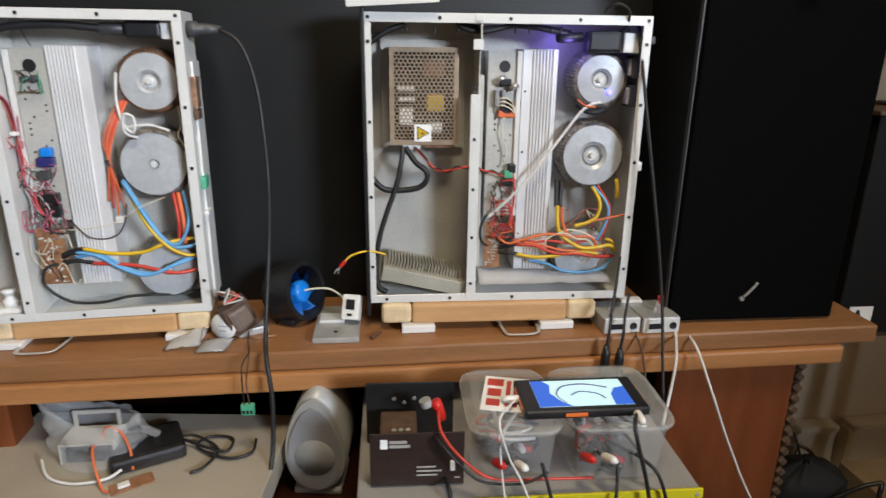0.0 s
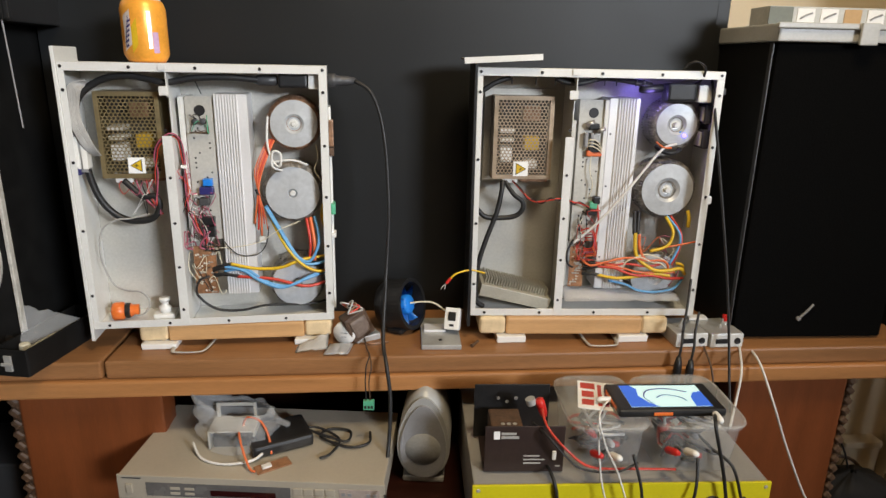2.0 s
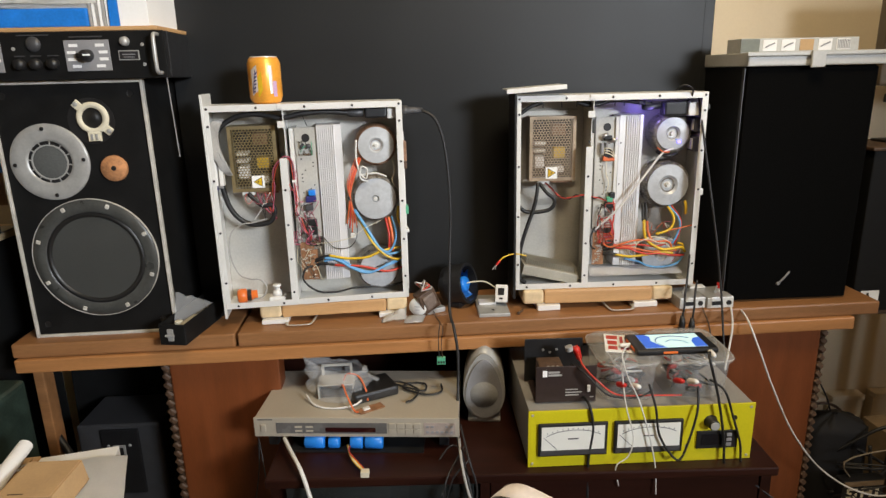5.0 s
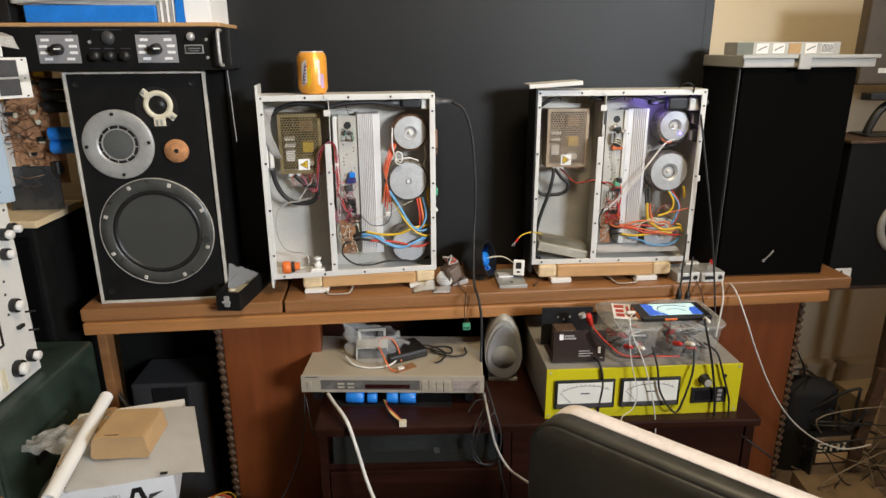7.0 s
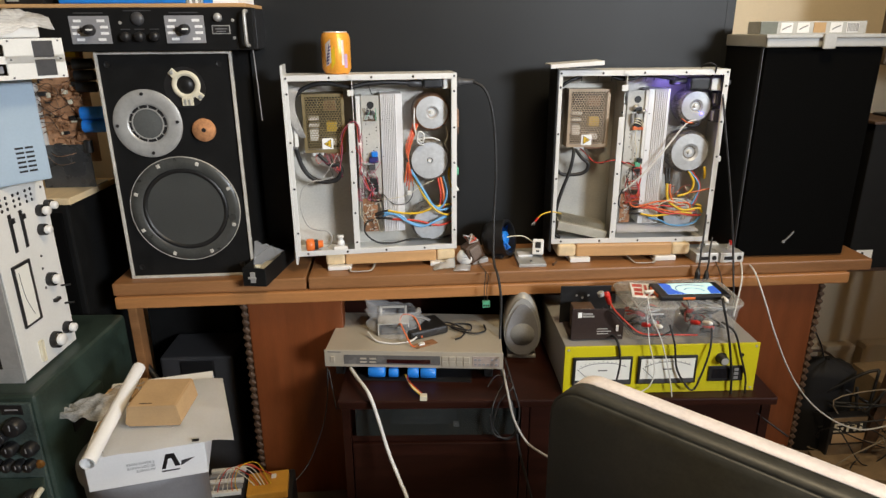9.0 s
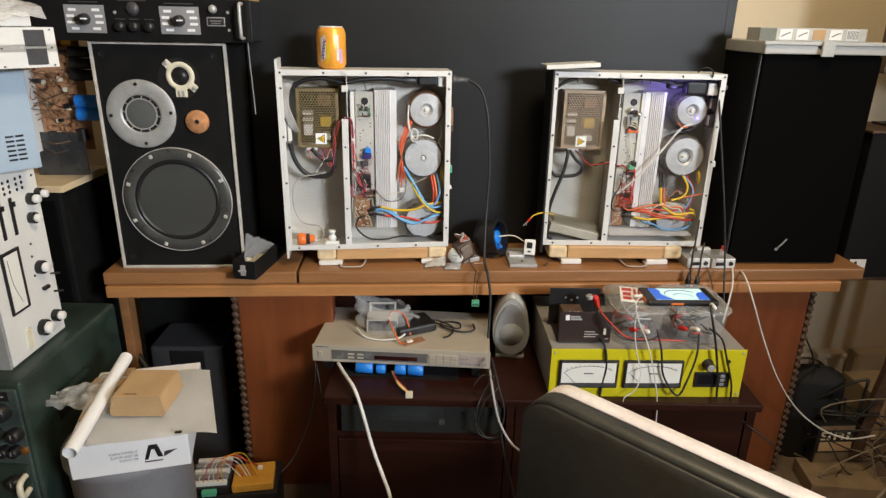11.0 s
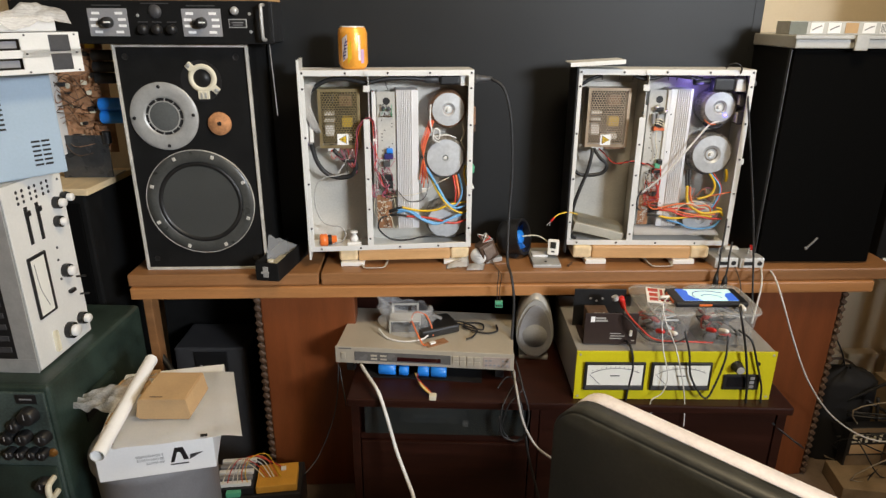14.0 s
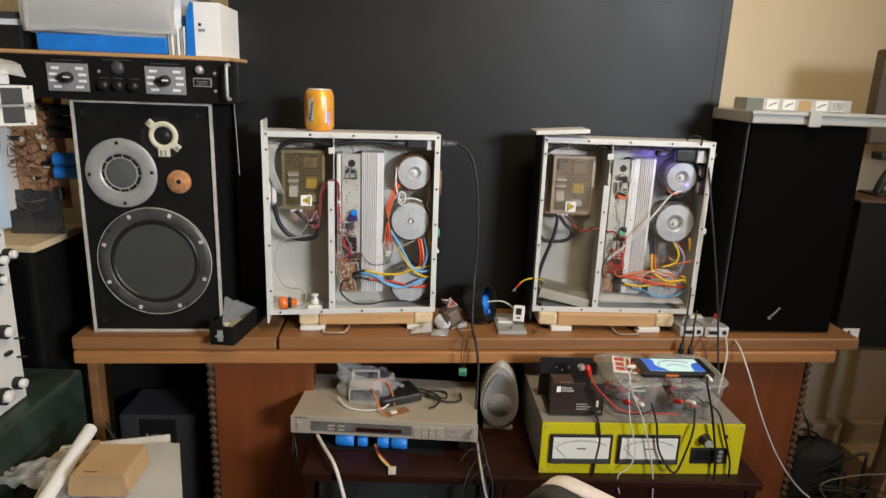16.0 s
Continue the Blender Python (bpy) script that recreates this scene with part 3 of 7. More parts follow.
# transformer leads
for pts, mm, r in (([(0.288, 0.034, 0.200), (0.316, 0.018, 0.152), (0.338, 0.012, 0.115), (0.359, 0.012, 0.106), (0.375, 0.016, 0.140), (0.368, 0.034, 0.180)], BLUE, 0.0026),
                   ([(0.286, 0.034, 0.198), (0.310, 0.016, 0.160), (0.330, 0.012, 0.124), (0.350, 0.012, 0.102), (0.372, 0.016, 0.100), (0.392, 0.030, 0.104)], BLUE, 0.0026),
                   ([(0.290, 0.032, 0.192), (0.316, 0.014, 0.138), (0.345, 0.010, 0.101), (0.374, 0.014, 0.086), (0.394, 0.030, 0.090)], YELW, 0.0027),
                   ([(0.361, 0.034, 0.178), (0.367, 0.020, 0.137), (0.366, 0.020, 0.104)], ORAW, 0.0034),
                   ([(0.354, 0.034, 0.178), (0.360, 0.022, 0.140), (0.358, 0.022, 0.108)], REDW, 0.0026),
                   ([(0.226, 0.014, 0.104), (0.267, 0.012, 0.095), (0.309, 0.010, 0.096), (0.345, 0.014, 0.108), (0.392, 0.030, 0.110)], YELW, 0.0029),
                   ([(0.214, 0.016, 0.099), (0.246, 0.012, 0.092), (0.274, 0.010, 0.073), (0.310, 0.009, 0.060), (0.352, 0.012, 0.074), (0.393, 0.030, 0.083)], BLUE, 0.0030),
                   ([(0.214, 0.018, 0.090), (0.250, 0.014, 0.093), (0.285, 0.012, 0.070), (0.320, 0.012, 0.062), (0.358, 0.014, 0.078), (0.393, 0.032, 0.088)], BLUE, 0.0026),
                   ([(0.236, 0.014, 0.081), (0.295, 0.012, 0.075), (0.352, 0.012, 0.060), (0.393, 0.030, 0.065)], REDW, 0.0029),
                   ([(0.216, 0.016, 0.146), (0.239, 0.010, 0.122), (0.270, 0.010, 0.120), (0.287, 0.012, 0.138), (0.292, 0.020, 0.167)], BLACKC, 0.0010),
                   ([(0.344, 0.024, 0.174), (0.309, 0.012, 0.162), (0.275, 0.010, 0.142), (0.235, 0.012, 0.134), (0.200, 0.016, 0.132)], CREAM, 0.0007),
                   ([(0.190, 0.016, 0.082), (0.173, 0.012, 0.076), (0.168, 0.014, 0.050), (0.196, 0.018, 0.022), (0.238, 0.022, 0.016), (0.281, 0.026, 0.022), (0.353, 0.036, 0.018), (0.388, 0.050, 0.020)], BLACKC, 0.0022),
                   ([(0.299, 0.030, 0.350), (0.297, 0.022, 0.311), (0.304, 0.016, 0.280), (0.316, 0.014, 0.270), (0.318, 0.014, 0.290), (0.306, 0.014, 0.294), (0.304, 0.016, 0.270), (0.320, 0.018, 0.262)], WHITEW, 0.0021),
                   ([(0.306, 0.018, 0.276), (0.322, 0.016, 0.279), (0.340, 0.018, 0.279), (0.360, 0.028, 0.270)], WHITEW, 0.0021),
                   ([(0.375, 0.030, 0.304), (0.378, 0.024, 0.280), (0.372, 0.026, 0.262), (0.384, 0.028, 0.240)], CREAM, 0.0012),
                   ([(0.384, 0.034, 0.202), (0.381, 0.026, 0.180), (0.388, 0.030, 0.152)], YELW, 0.0030)):
    wire(cl, pts, mm, r)
for k, (x0, z0, x1, z1) in enumerate(((0.196, 0.094, 0.228, 0.104), (0.196, 0.090, 0.216, 0.098), (0.196, 0.084, 0.238, 0.082), (0.196, 0.080, 0.222, 0.086), (0.284, 0.206, 0.276, 0.232))):
    wire(cl, [(x0, 0.020, z0), ((x0 + x1) / 2, 0.015, (z0 + z1) / 2 + 0.002), (x1, 0.014, z1)], BLACKC, 0.0030, "sleeve")
for k in range(5):
    wire(cl, [(0.308 - 0.003 * k, 0.036, 0.312), (0.297 - 0.003 * k, 0.022, 0.288), (0.287 - 0.003 * k, 0.016, 0.262), (0.281 - 0.001 * k, 0.014, 0.240), (0.276 + 0.003 * k, 0.014, 0.210 - 0.006 * k), (0.270 + 0.005 * k, 0.018, 0.172 - 0.010 * (k % 3))], ORAW if k % 2 == 0 else REDW, 0.0017 if k < 3 else 0.0010)
part("solder_tag", box(0.276, 0.286, 0.014, 0.020, 0.140, 0.150, 0.001), STEEL, cl)
for k, mm in enumerate((PINKW, REDW, BLACKC, PINKW, BLACKC, PINKW)):
    wire(cl, [(0.168 + 0.004 * k, 0.024, 0.200 - 0.006 * (k % 3)), (0.172 + 0.005 * k, 0.014, 0.178 - 0.003 * k), (0.180 + 0.003 * k, 0.012, 0.160), (0.194 - 0.003 * k, 0.014, 0.150 - 0.003 * k), (0.180 + 0.004 * k, 0.019, 0.130)], mm, 0.0013)
for x, z, w, h, mm in ((0.192, 0.238, 0.015, 0.012, BLUEF), (0.186, 0.224, 0.022, 0.013, CANB), (0.184, 0.206, 0.016, 0.012, DGREY), (0.182, 0.152, 0.024, 0.018, BLACKP), (0.186, 0.172, 0.020, 0.014, BLACKP)):
    part("trimmer", box(x, x + w, 0.012, 0.0255, z, z + h, 0.002), mm, cl)
for x in (0.187, 0.199):
    part("regulator", lathe([(0.0, 0), (0.005, 0), (0.005, 0.008), (0.0, 0.009)], 12, at(x, 0.026, 0.342) @ FRONT), DGREY, cl)
fine_wires(cl, 0.166, 0.212, 0.128, 0.225, 0.010, 0.022, 16, 3, (PINKW, CARVE, BLACKC, BLACKC, PINKW, WHITEW))
fine_wires(cl, 0.156, 0.170, 0.13, 0.31, 0.012, 0.026, 6, 5, (PINKW, PINKW, REDW, BLACKC))
fine_wires(cl, 0.180, 0.206, 0.325, 0.352, 0.012, 0.025, 6, 7, (CARVE, BLACKC, GREENT))
fine_wires(cl, 0.155, 0.215, 0.05, 0.13, 0.012, 0.020, 5, 21, (CREAM, BLACKC, CREAM))
fine_wires(cl, 0.06, 0.12, 0.19, 0.245, 0.020, 0.034, 6, 15, (BLACKC, PINKW, REDW, WHITEW))
wire(cl, [(0.190, 0.022, 0.412), (0.194, 0.026, 0.398), (0.199, 0.028, 0.384)], BLACKC, 0.0008, "thin_wire")
for z0, z1, mm, nm in ((0.302, 0.345, COPPERY, "speaker_terminal"), (0.286, 0.300, CARVE, "speaker_terminal"), (0.186, 0.204, GREENT, "earth_terminal"), (0.145, 0.152, STEEL, "earth_terminal")):
    part(nm, box(0.3972, 0.405, 0.016, 0.046, z0, z1, 0.002), mm, cl)
part("rear_rail", box(0.3972, 0.401, 0.030, D - 0.004, 0.01, 0.365, 0.001), STEEL, cl, "folded rear rail")

H_R = 0.4285
cr = chassis("amplifier_chassis", "opened grey steel amplifier chassis lit violet inside by a blue lamp", RM, 0.409, H_R, D, 0.151, BLACKP, 0.012)
part("mounting_plate", box(0.022, 0.150, D - 0.012, D - 0.0018, 0.232, 0.394, 0.001), PLATE, cr, "supply mounting plate")
power_supply(cr, 0.035, 0.137, 0.242, 0.383, 0.035, D - 0.0125, mat("pale_chromate_steel", (0.50, 0.39, 0.28), 0.36, 0.6, var=0.1, scale=30, bump=0.03), 0.084, 0.260, 90)
heatsink(cr, 0.231, 0.284, 0.041, 0.382, 0.030, D - 0.002, 0.28, 0.92, 7)
bracket(cr, 0.180, 0.2295, 0.13, 0.379, 0.034, D - 0.002)
part("bracket_edge", box(0.2225, 0.2295, 0.029, 0.0338, 0.13, 0.379, 0.001), STEEL, cr)
part("side_strip", box(0.1665, 0.173, 0.020, D - 0.003, 0.05, 0.345, 0.001), PLATE, cr)
circuit_strip(cr, 0.181, 0.207, 0.046, 0.122, 0.028, 2)
t1 = torus_block(cr, 0.3505, 0.339, 0.0445, 0.034, FILM, 0.80, 0.38)
torus_block(cr, 0.3475, 0.2255, 0.0525, 0.033, FILM, 0.88, 0.42)
torus_block(cr, 0.346, 0.0600, 0.0480, 0.040, FILM, 0.93, 0.3)
part("led", lathe([(0, 0.006), (0.003, 0.005), (0.004, 0)], 10, at(0.365, 0.0325, 0.321) @ FRONT), LED, t1, "glowing blue lamp")
part("lamp_holder", box(0.357, 0.371, 0.0328, 0.036, 0.315, 0.328, 0.001), BLUEF, t1)
part("led", lathe([(0, 0.006), (0.003, 0.005), (0.004, 0)], 10, at(0.292, 0.06, 0.404) @ FRONT), LED, cr, "glowing blue lamp")
part("mains_plug", box(0.322, 0.372, 0.016, 0.045, 0.378, 0.408, 0.005), BLACKP, cr)
part("plug_collar", lathe([(0.005, 0), (0.007, 0.002), (0.007, 0.034), (0.005, 0.040), (0, 0.040)], 14, at(0.318, 0.030, 0.400, 0, -94, 0)), BLACKP, cr, "", True)
part("inlet", box(0.374, 0.398, 0.014, 0.047, 0.378, 0.406, 0.002), STEEL, cr)
for z in (0.342, 0.300):
    part("rocker_switch", box(0.394, 0.4055, 0.022, 0.056, z, z + 0.032, 0.002), DGREY, cr), part("switch_bezel", box(0.390, 0.3938, 0.026, 0.052, z + 0.004, z + 0.028, 0.001), PLATE, cr)
part("side_lug", box(0.4092, 0.4165, 0.004, 0.020, 0.206, 0.220, 0.002), STEEL, cr), part("plug_tail", box(0.4092, 0.423, 0.018, 0.036, 0.390, 0.402, 0.003), DGREY, cr)
for x in (0.060, 0.100, 0.132, 0.215, 0.235, 0.268, 0.282):
    part("hanging_pin", rod(0.0011, 0.011, at(x, 0.020, H_R - 0.026), 8), DGREY, cr)
for pts, mm, r in (([(0.300, 0.030, 0.402), (0.268, 0.026, 0.408), (0.230, 0.024, 0.413), (0.207, 0.022, 0.413), (0.177, 0.018, 0.406), (0.152, 0.018, 0.406), (0.132, 0.020, 0.413)], BLACKC, 0.0040),
                   ([(0.300, 0.034, 0.406), (0.230, 0.028, 0.416), (0.190, 0.022, 0.411), (0.160, 0.022, 0.411), (0.130, 0.026, 0.417)], BLACKC, 0.0030),
                   ([(0.058, 0.022, 0.413), (0.032, 0.020, 0.404), (0.006, 0.020, 0.387)], BLACKC, 0.0045),
                   ([(0.366, 0.026, 0.404), (0.373, 0.006, 0.416), (0.370, -0.008, 0.434), (0.356, -0.010, 0.443), (0.344, -0.004, 0.440), (0.340, 0.006, 0.432)], BLACKC, 0.0020),
                   ([(0.054, 0.034, 0.238), (0.052, 0.026, 0.222), (0.044, 0.022, 0.184), (0.028, 0.018, 0.140), (0.016, 0.016, 0.099), (0.011, 0.014, 0.058), (0.013, 0.012, 0.024), (0.026, 0.016, 0.012)], BLACKC, 0.0046),
                   ([(0.058, 0.034, 0.238), (0.073, 0.024, 0.217), (0.088, 0.022, 0.205), (0.089, 0.022, 0.190), (0.076, 0.024, 0.178), (0.048, 0.026, 0.174), (0.024, 0.024, 0.177), (0.008, 0.022, 0.193)], BLACKC, 0.0046),
                   ([(0.350, 0.024, 0.307), (0.324, 0.018, 0.298), (0.288, 0.014, 0.253), (0.256, 0.012, 0.210), (0.223, 0.014, 0.170), (0.184, 0.024, 0.129)], WHITEW, 0.0023),
                   ([(0.318, 0.036, 0.302), (0.328, 0.026, 0.294), (0.345, 0.024, 0.292), (0.362, 0.034, 0.296)], BLACKC, 0.0038),
                   ([(0.316, 0.028, 0.310), (0.326, 0.018, 0.302), (0.340, 0.018, 0.301)], ORAW, 0.0018),
                   ([(0.293, 0.018, 0.150), (0.294, 0.014, 0.123), (0.299, 0.012, 0.106), (0.314, 0.010, 0.093), (0.335, 0.009, 0.083), (0.357, 0.010, 0.083), (0.381, 0.014, 0.085), (0.394, 0.024, 0.072)], YELW, 0.0034),
                   ([(0.231, 0.018, 0.072), (0.262, 0.014, 0.067), (0.296, 0.012, 0.070), (0.330, 0.012, 0.076), (0.362, 0.012, 0.072)], YELW, 0.0030),
                   ([(0.201, 0.024, 0.100), (0.216, 0.016, 0.090), (0.240, 0.014, 0.096), (0.268, 0.012, 0.104), (0.292, 0.010, 0.106), (0.316, 0.010, 0.101), (0.345, 0.010, 0.101), (0.357, 0.012, 0.089), (0.350, 0.014, 0.079), (0.320, 0.014, 0.078)], ORAW, 0.0022),
                   ([(0.275, 0.012, 0.087), (0.279, 0.010, 0.099), (0.301, 0.009, 0.108), (0.326, 0.009, 0.098), (0.342, 0.010, 0.096), (0.357, 0.012, 0.082)], CREAM, 0.0014),
                   ([(0.229, 0.018, 0.088), (0.260, 0.014, 0.086), (0.275, 0.012, 0.080), (0.300, 0.011, 0.073), (0.329, 0.011, 0.073), (0.359, 0.014, 0.067), (0.393, 0.026, 0.063)], REDW, 0.0028),
                   ([(0.222, 0.022, 0.094), (0.255, 0.016, 0.092), (0.285, 0.013, 0.094), (0.315, 0.012, 0.090), (0.345, 0.013, 0.094)], REDW, 0.0024),
                   ([(0.210, 0.024, 0.092), (0.240, 0.017, 0.088), (0.280, 0.014, 0.100), (0.310, 0.012, 0.112), (0.338, 0.014, 0.106), (0.356, 0.018, 0.096)], CREAM, 0.0014),
                   ([(0.240, 0.016, 0.092), (0.275, 0.013, 0.086), (0.300, 0.010, 0.080), (0.340, 0.012, 0.076), (0.372, 0.016, 0.078)], ORAW, 0.0022),
                   ([(0.300, 0.016, 0.148), (0.302, 0.014, 0.124), (0.312, 0.012, 0.104), (0.330, 0.012, 0.098)], ORAW, 0.0028),
                   ([(0.352, 0.036, 0.176), (0.362, 0.022, 0.154), (0.359, 0.018, 0.135), (0.347, 0.016, 0.124), (0.322, 0.016, 0.117)], YELW, 0.0030),
                   ([(0.353, 0.036, 0.178), (0.371, 0.022, 0.155), (0.376, 0.018, 0.135), (0.368, 0.016, 0.110), (0.360, 0.016, 0.094)], BLUE, 0.0024),
                   ([(0.360, 0.036, 0.178), (0.376, 0.022, 0.152), (0.378, 0.018, 0.132), (0.371, 0.016, 0.108), (0.364, 0.016, 0.092)], REDW, 0.0020),
                   ([(0.349, 0.016, 0.124), (0.374, 0.014, 0.130), (0.404, 0.012, 0.137)], ORAW, 0.0018),
                   ([(0.294, 0.036, 0.186), (0.292, 0.020, 0.147)], BLACKC, 0.0036), ([(0.302, 0.036, 0.186), (0.298, 0.022, 0.147)], BLACKC, 0.0036),
                   ([(0.253, 0.020, 0.060), (0.283, 0.018, 0.054), (0.309, 0.022, 0.041), (0.343, 0.026, 0.036), (0.377, 0.026, 0.043), (0.391, 0.026, 0.060)], BLUE, 0.0024),
                   ([(0.386, 0.026, 0.190), (0.388, 0.022, 0.176), (0.389, 0.024, 0.160)], YELW, 0.0034),
                   ([(0.376, 0.024, 0.092), (0.386, 0.020, 0.090), (0.392, 0.026, 0.074)], YELW, 0.0026),
                   ([(0.184, 0.024, 0.136), (0.174, 0.020, 0.116), (0.175, 0.020, 0.094), (0.186, 0.024, 0.084)], BLACKC, 0.0018),
                   ([(0.206, 0.026, 0.300), (0.203, 0.024, 0.262), (0.210, 0.024, 0.235), (0.206, 0.028, 0.210)], CREAM, 0.0010)):
    wire(cr, pts, mm, r)
for k, mm in enumerate((REDW, BLACKC)):
    wire(cr, [(0.072, 0.038, 0.238), (0.086, 0.028, 0.224 + 0.002 * k), (0.097, 0.022, 0.212 - 0.002 * k), (0.108, 0.016, 0.206 + 0.003 * k), (0.120, 0.012, 0.207 - 0.003 * k), (0.134, 0.006, 0.211 + 0.003 * k), (0.148, 0.004, 0.214 - 0.003 * k), (0.162, 0.006, 0.212 + 0.003 * k), (0.176, 0.012, 0.206 - 0.003 * k), (0.190, 0.018, 0.203 + 0.002 * k), (0.216, 0.028, 0.190 - 0.004 * k)], mm, 0.0017)
for k, (x0, z0, x1, z1) in enumerate(((0.205, 0.072, 0.234, 0.072), (0.206, 0.080, 0.230, 0.088), (0.208, 0.088, 0.226, 0.094))):
    wire(cr, [(x0, 0.026, z0), ((x0 + x1) / 2, 0.020, (z0 + z1) / 2 + 0.001), (x1, 0.018, z1)], BLACKC, 0.0032, "sleeve")
for k, mm in enumerate((REDW, REDW, PINKW, REDW, ORAW)):
    wire(cr, [(0.196 + 0.003 * k, 0.028, 0.150 - 0.004 * k), (0.210 + 0.003 * k, 0.018, 0.158 - 0.006 * k), (0.222 - 0.001 * k, 0.016, 0.142 - 0.005 * k), (0.216 + 0.002 * k, 0.018, 0.122 - 0.003 * k), (0.203, 0.024, 0.120 - 0.004 * k)], mm, 0.0012)
wire(cr, [(0.222, 0.026, 0.200), (0.225, 0.020, 0.170), (0.222, 0.018, 0.140), (0.226, 0.020, 0.118)], REDW, 0.0018)
for k, mm in enumerate((CREAM, CREAM, CREAM)):
    wire(cr, [(0.190, 0.033, 0.300 - 0.004 * k), (0.198, 0.022, 0.312 - 0.005 * k), (0.212, 0.020, 0.310 - 0.006 * k), (0.221, 0.024, 0.296 - 0.003 * k)], mm, 0.0011)
part("ribbon_end", box(0.196, 0.222, 0.024, 0.0335, 0.284, 0.294, 0.002), ORAW, cr, "orange wire bundle"), part("bundle_ring", rod(0.011, 0.006, at(0.209, 0.030, 0.300) @ FRONT, 16), BLACKP, cr)
for x, z, w, h, mm in ((0.208, 0.192, 0.014, 0.012, GREENT), (0.204, 0.180, 0.020, 0.010, BLACKP), (0.214, 0.200, 0.012, 0.014, BLACKP), (0.196, 0.330, 0.018, 0.010, BLACKP), (0.190, 0.300, 0.006, 0.024, GREYP), (0.200, 0.300, 0.006, 0.024, GREYP)):
    part("trimmer", box(x, x + w, 0.022, 0.0335, z, z + h, 0.002), mm, cr)
for x, z, a in ((0.193, 0.336, -30), (0.212, 0.326, -25)):
    part("regulator", lathe([(0.0, 0), (0.004, 0), (0.004, 0.014), (0.0, 0.014)], 12, at(x, 0.026, z, 0, 90 + a, 0)), SOLDER, cr, "", True)
fine_wires(cr, 0.190, 0.226, 0.10, 0.19, 0.016, 0.028, 12, 4, (REDW, REDW, PINKW, BLACKC, CREAM))
fine_wires(cr, 0.31, 0.395, 0.05, 0.14, 0.014, 0.030, 5, 11, (PINKW, CREAM, ORAW, BLACKC))
# loose parts lying inside and on the chassis
ls = thing("loose_heatsink", "loose grey finned heatsink lying tilted in the chassis", "heatsink", RM @ at(0.017, 0.012, 0.034, 0, 13, 0))
DULLA = mat("dull_alloy", (0.46, 0.44, 0.37), 0.45, 0.3, var=0.1, scale=20, bump=0.05)
part("base", box(0, 0.130, 0, 0.064, 0, 0.022, 0.001), DULLA, ls)
for k in range(24):
    part("fin", box(0.006 + k * 0.0050, 0.0078 + k * 0.0050, 0.010, 0.062, 0.0222, 0.036, 0.0004, seg=1), DULLA, ls)
bagf = thing("silver_pouch", "crumpled silver antistatic pouch lying in the chassis", "pouch", RM @ at(0.168, 0.012, 0.016))
part("pouch", sheet(lambda u, v: (0.005 + 0.215 * u, 0.062 * v, 0.003 + 0.016 * math.sin(math.pi * v) * (1.2 - 0.6 * u) + 0.003 * noise.noise((u * 9, v * 5, 1)) + 0.004), 26, 8, 0.002), ALU, bagf, "", True)
orp = thing("orange_hose_connector", "bright orange plastic hose connector lying in the chassis", "connector", LM @ at(0.022, 0.020, 0.0165, 0, 0, 6))
part("body", lathe([(0, 0), (0.013, 0), (0.0155, 0.004), (0.0155, 0.018), (0.012, 0.020), (0.012, 0.030), (0.010, 0.031), (0.010, 0.042), (0, 0.042)], 20, at(0, 0.018, 0, 0, 90, 0)), ORANGE, orp, "", True)
part("collar", lathe([(0.0124, 0.0205), (0.0132, 0.0215), (0.0132, 0.028), (0.0124, 0.0295)], 20, at(0, 0.018, 0, 0, 90, 0)), BLACKP, orp, "black ring")
part("bore", lathe([(0.0, -0.0008), (0.009, -0.0008), (0.009, 0.0004)], 18, at(0, 0.018, 0, 0, 90, 0)), BLACKP, orp)
wv = thing("white_valve", "small white plastic valve standing in the chassis", "valve", LM @ at(0.106, 0.040, 0.002))
part("base", box(-0.018, 0.018, -0.014, 0.014, 0, 0.010, 0.003), WHITEP, wv)
part("stem", lathe([(0, 0), (0.010, 0), (0.010, 0.010), (0.006, 0.012), (0.006, 0.020), (0.009, 0.021), (0.009, 0.026), (0, 0.026)], 18, at(0, 0, 0.010)), WHITEP, wv, "", True)
lid = thing("metal_plate", "loose white metal plate lying over the chassis corner", "plate", RM @ at(-0.022, -0.012, 0.4405, 0, -3.5, 0))
part("plate", box(0, 0.125, 0, 0.075, 0, 0.0025, 0.0008), STEEL, lid)
part("folded_edge", box(0, 0.125, -0.0022, 0, -0.007, 0.0025, 0.0006), STEEL, lid)

# mains plug and lead leaving the first chassis
lead = thing("mains_lead", "black mains lead hanging from a chassis past the desk edge", "cable", at(0, 0, 0))
P = LM @ Vector((0.399, 0.032, 0.408))
part("plug", lathe([(0, 0), (0.011, 0), (0.011, 0.012), (0.008, 0.014), (0.008, 0.026), (0.005, 0.045), (0, 0.045)], 14, Matrix.Translation(P) @ at(0, 0, 0, 0, 90, 4)), DGREY, lead, "", True)
part("cord", tube([P + Vector((0.043, 0, 0)), (-0.215, 0.915, 1.015), (-0.196, 0.91, 0.95), (-0.188, 0.90, 0.83), (-0.192, 0.885, 0.72), (-0.195, 0.84, 0.615), (-0.187, 0.80, 0.585), (-0.180, 0.785, 0.53), (-0.182, 0.765, 0.45), (-0.188, 0.70, 0.40), (-0.175, 0.615, 0.375), (-0.165, 0.59, 0.33), (-0.15, 0.575, 0.24), (-0.12, 0.57, 0.12), (-0.08, 0.55, FLOOR + 0.006), (0.1, 0.5, FLOOR + 0.005)], 0.0033, 8), BLACKC, lead, "", True)


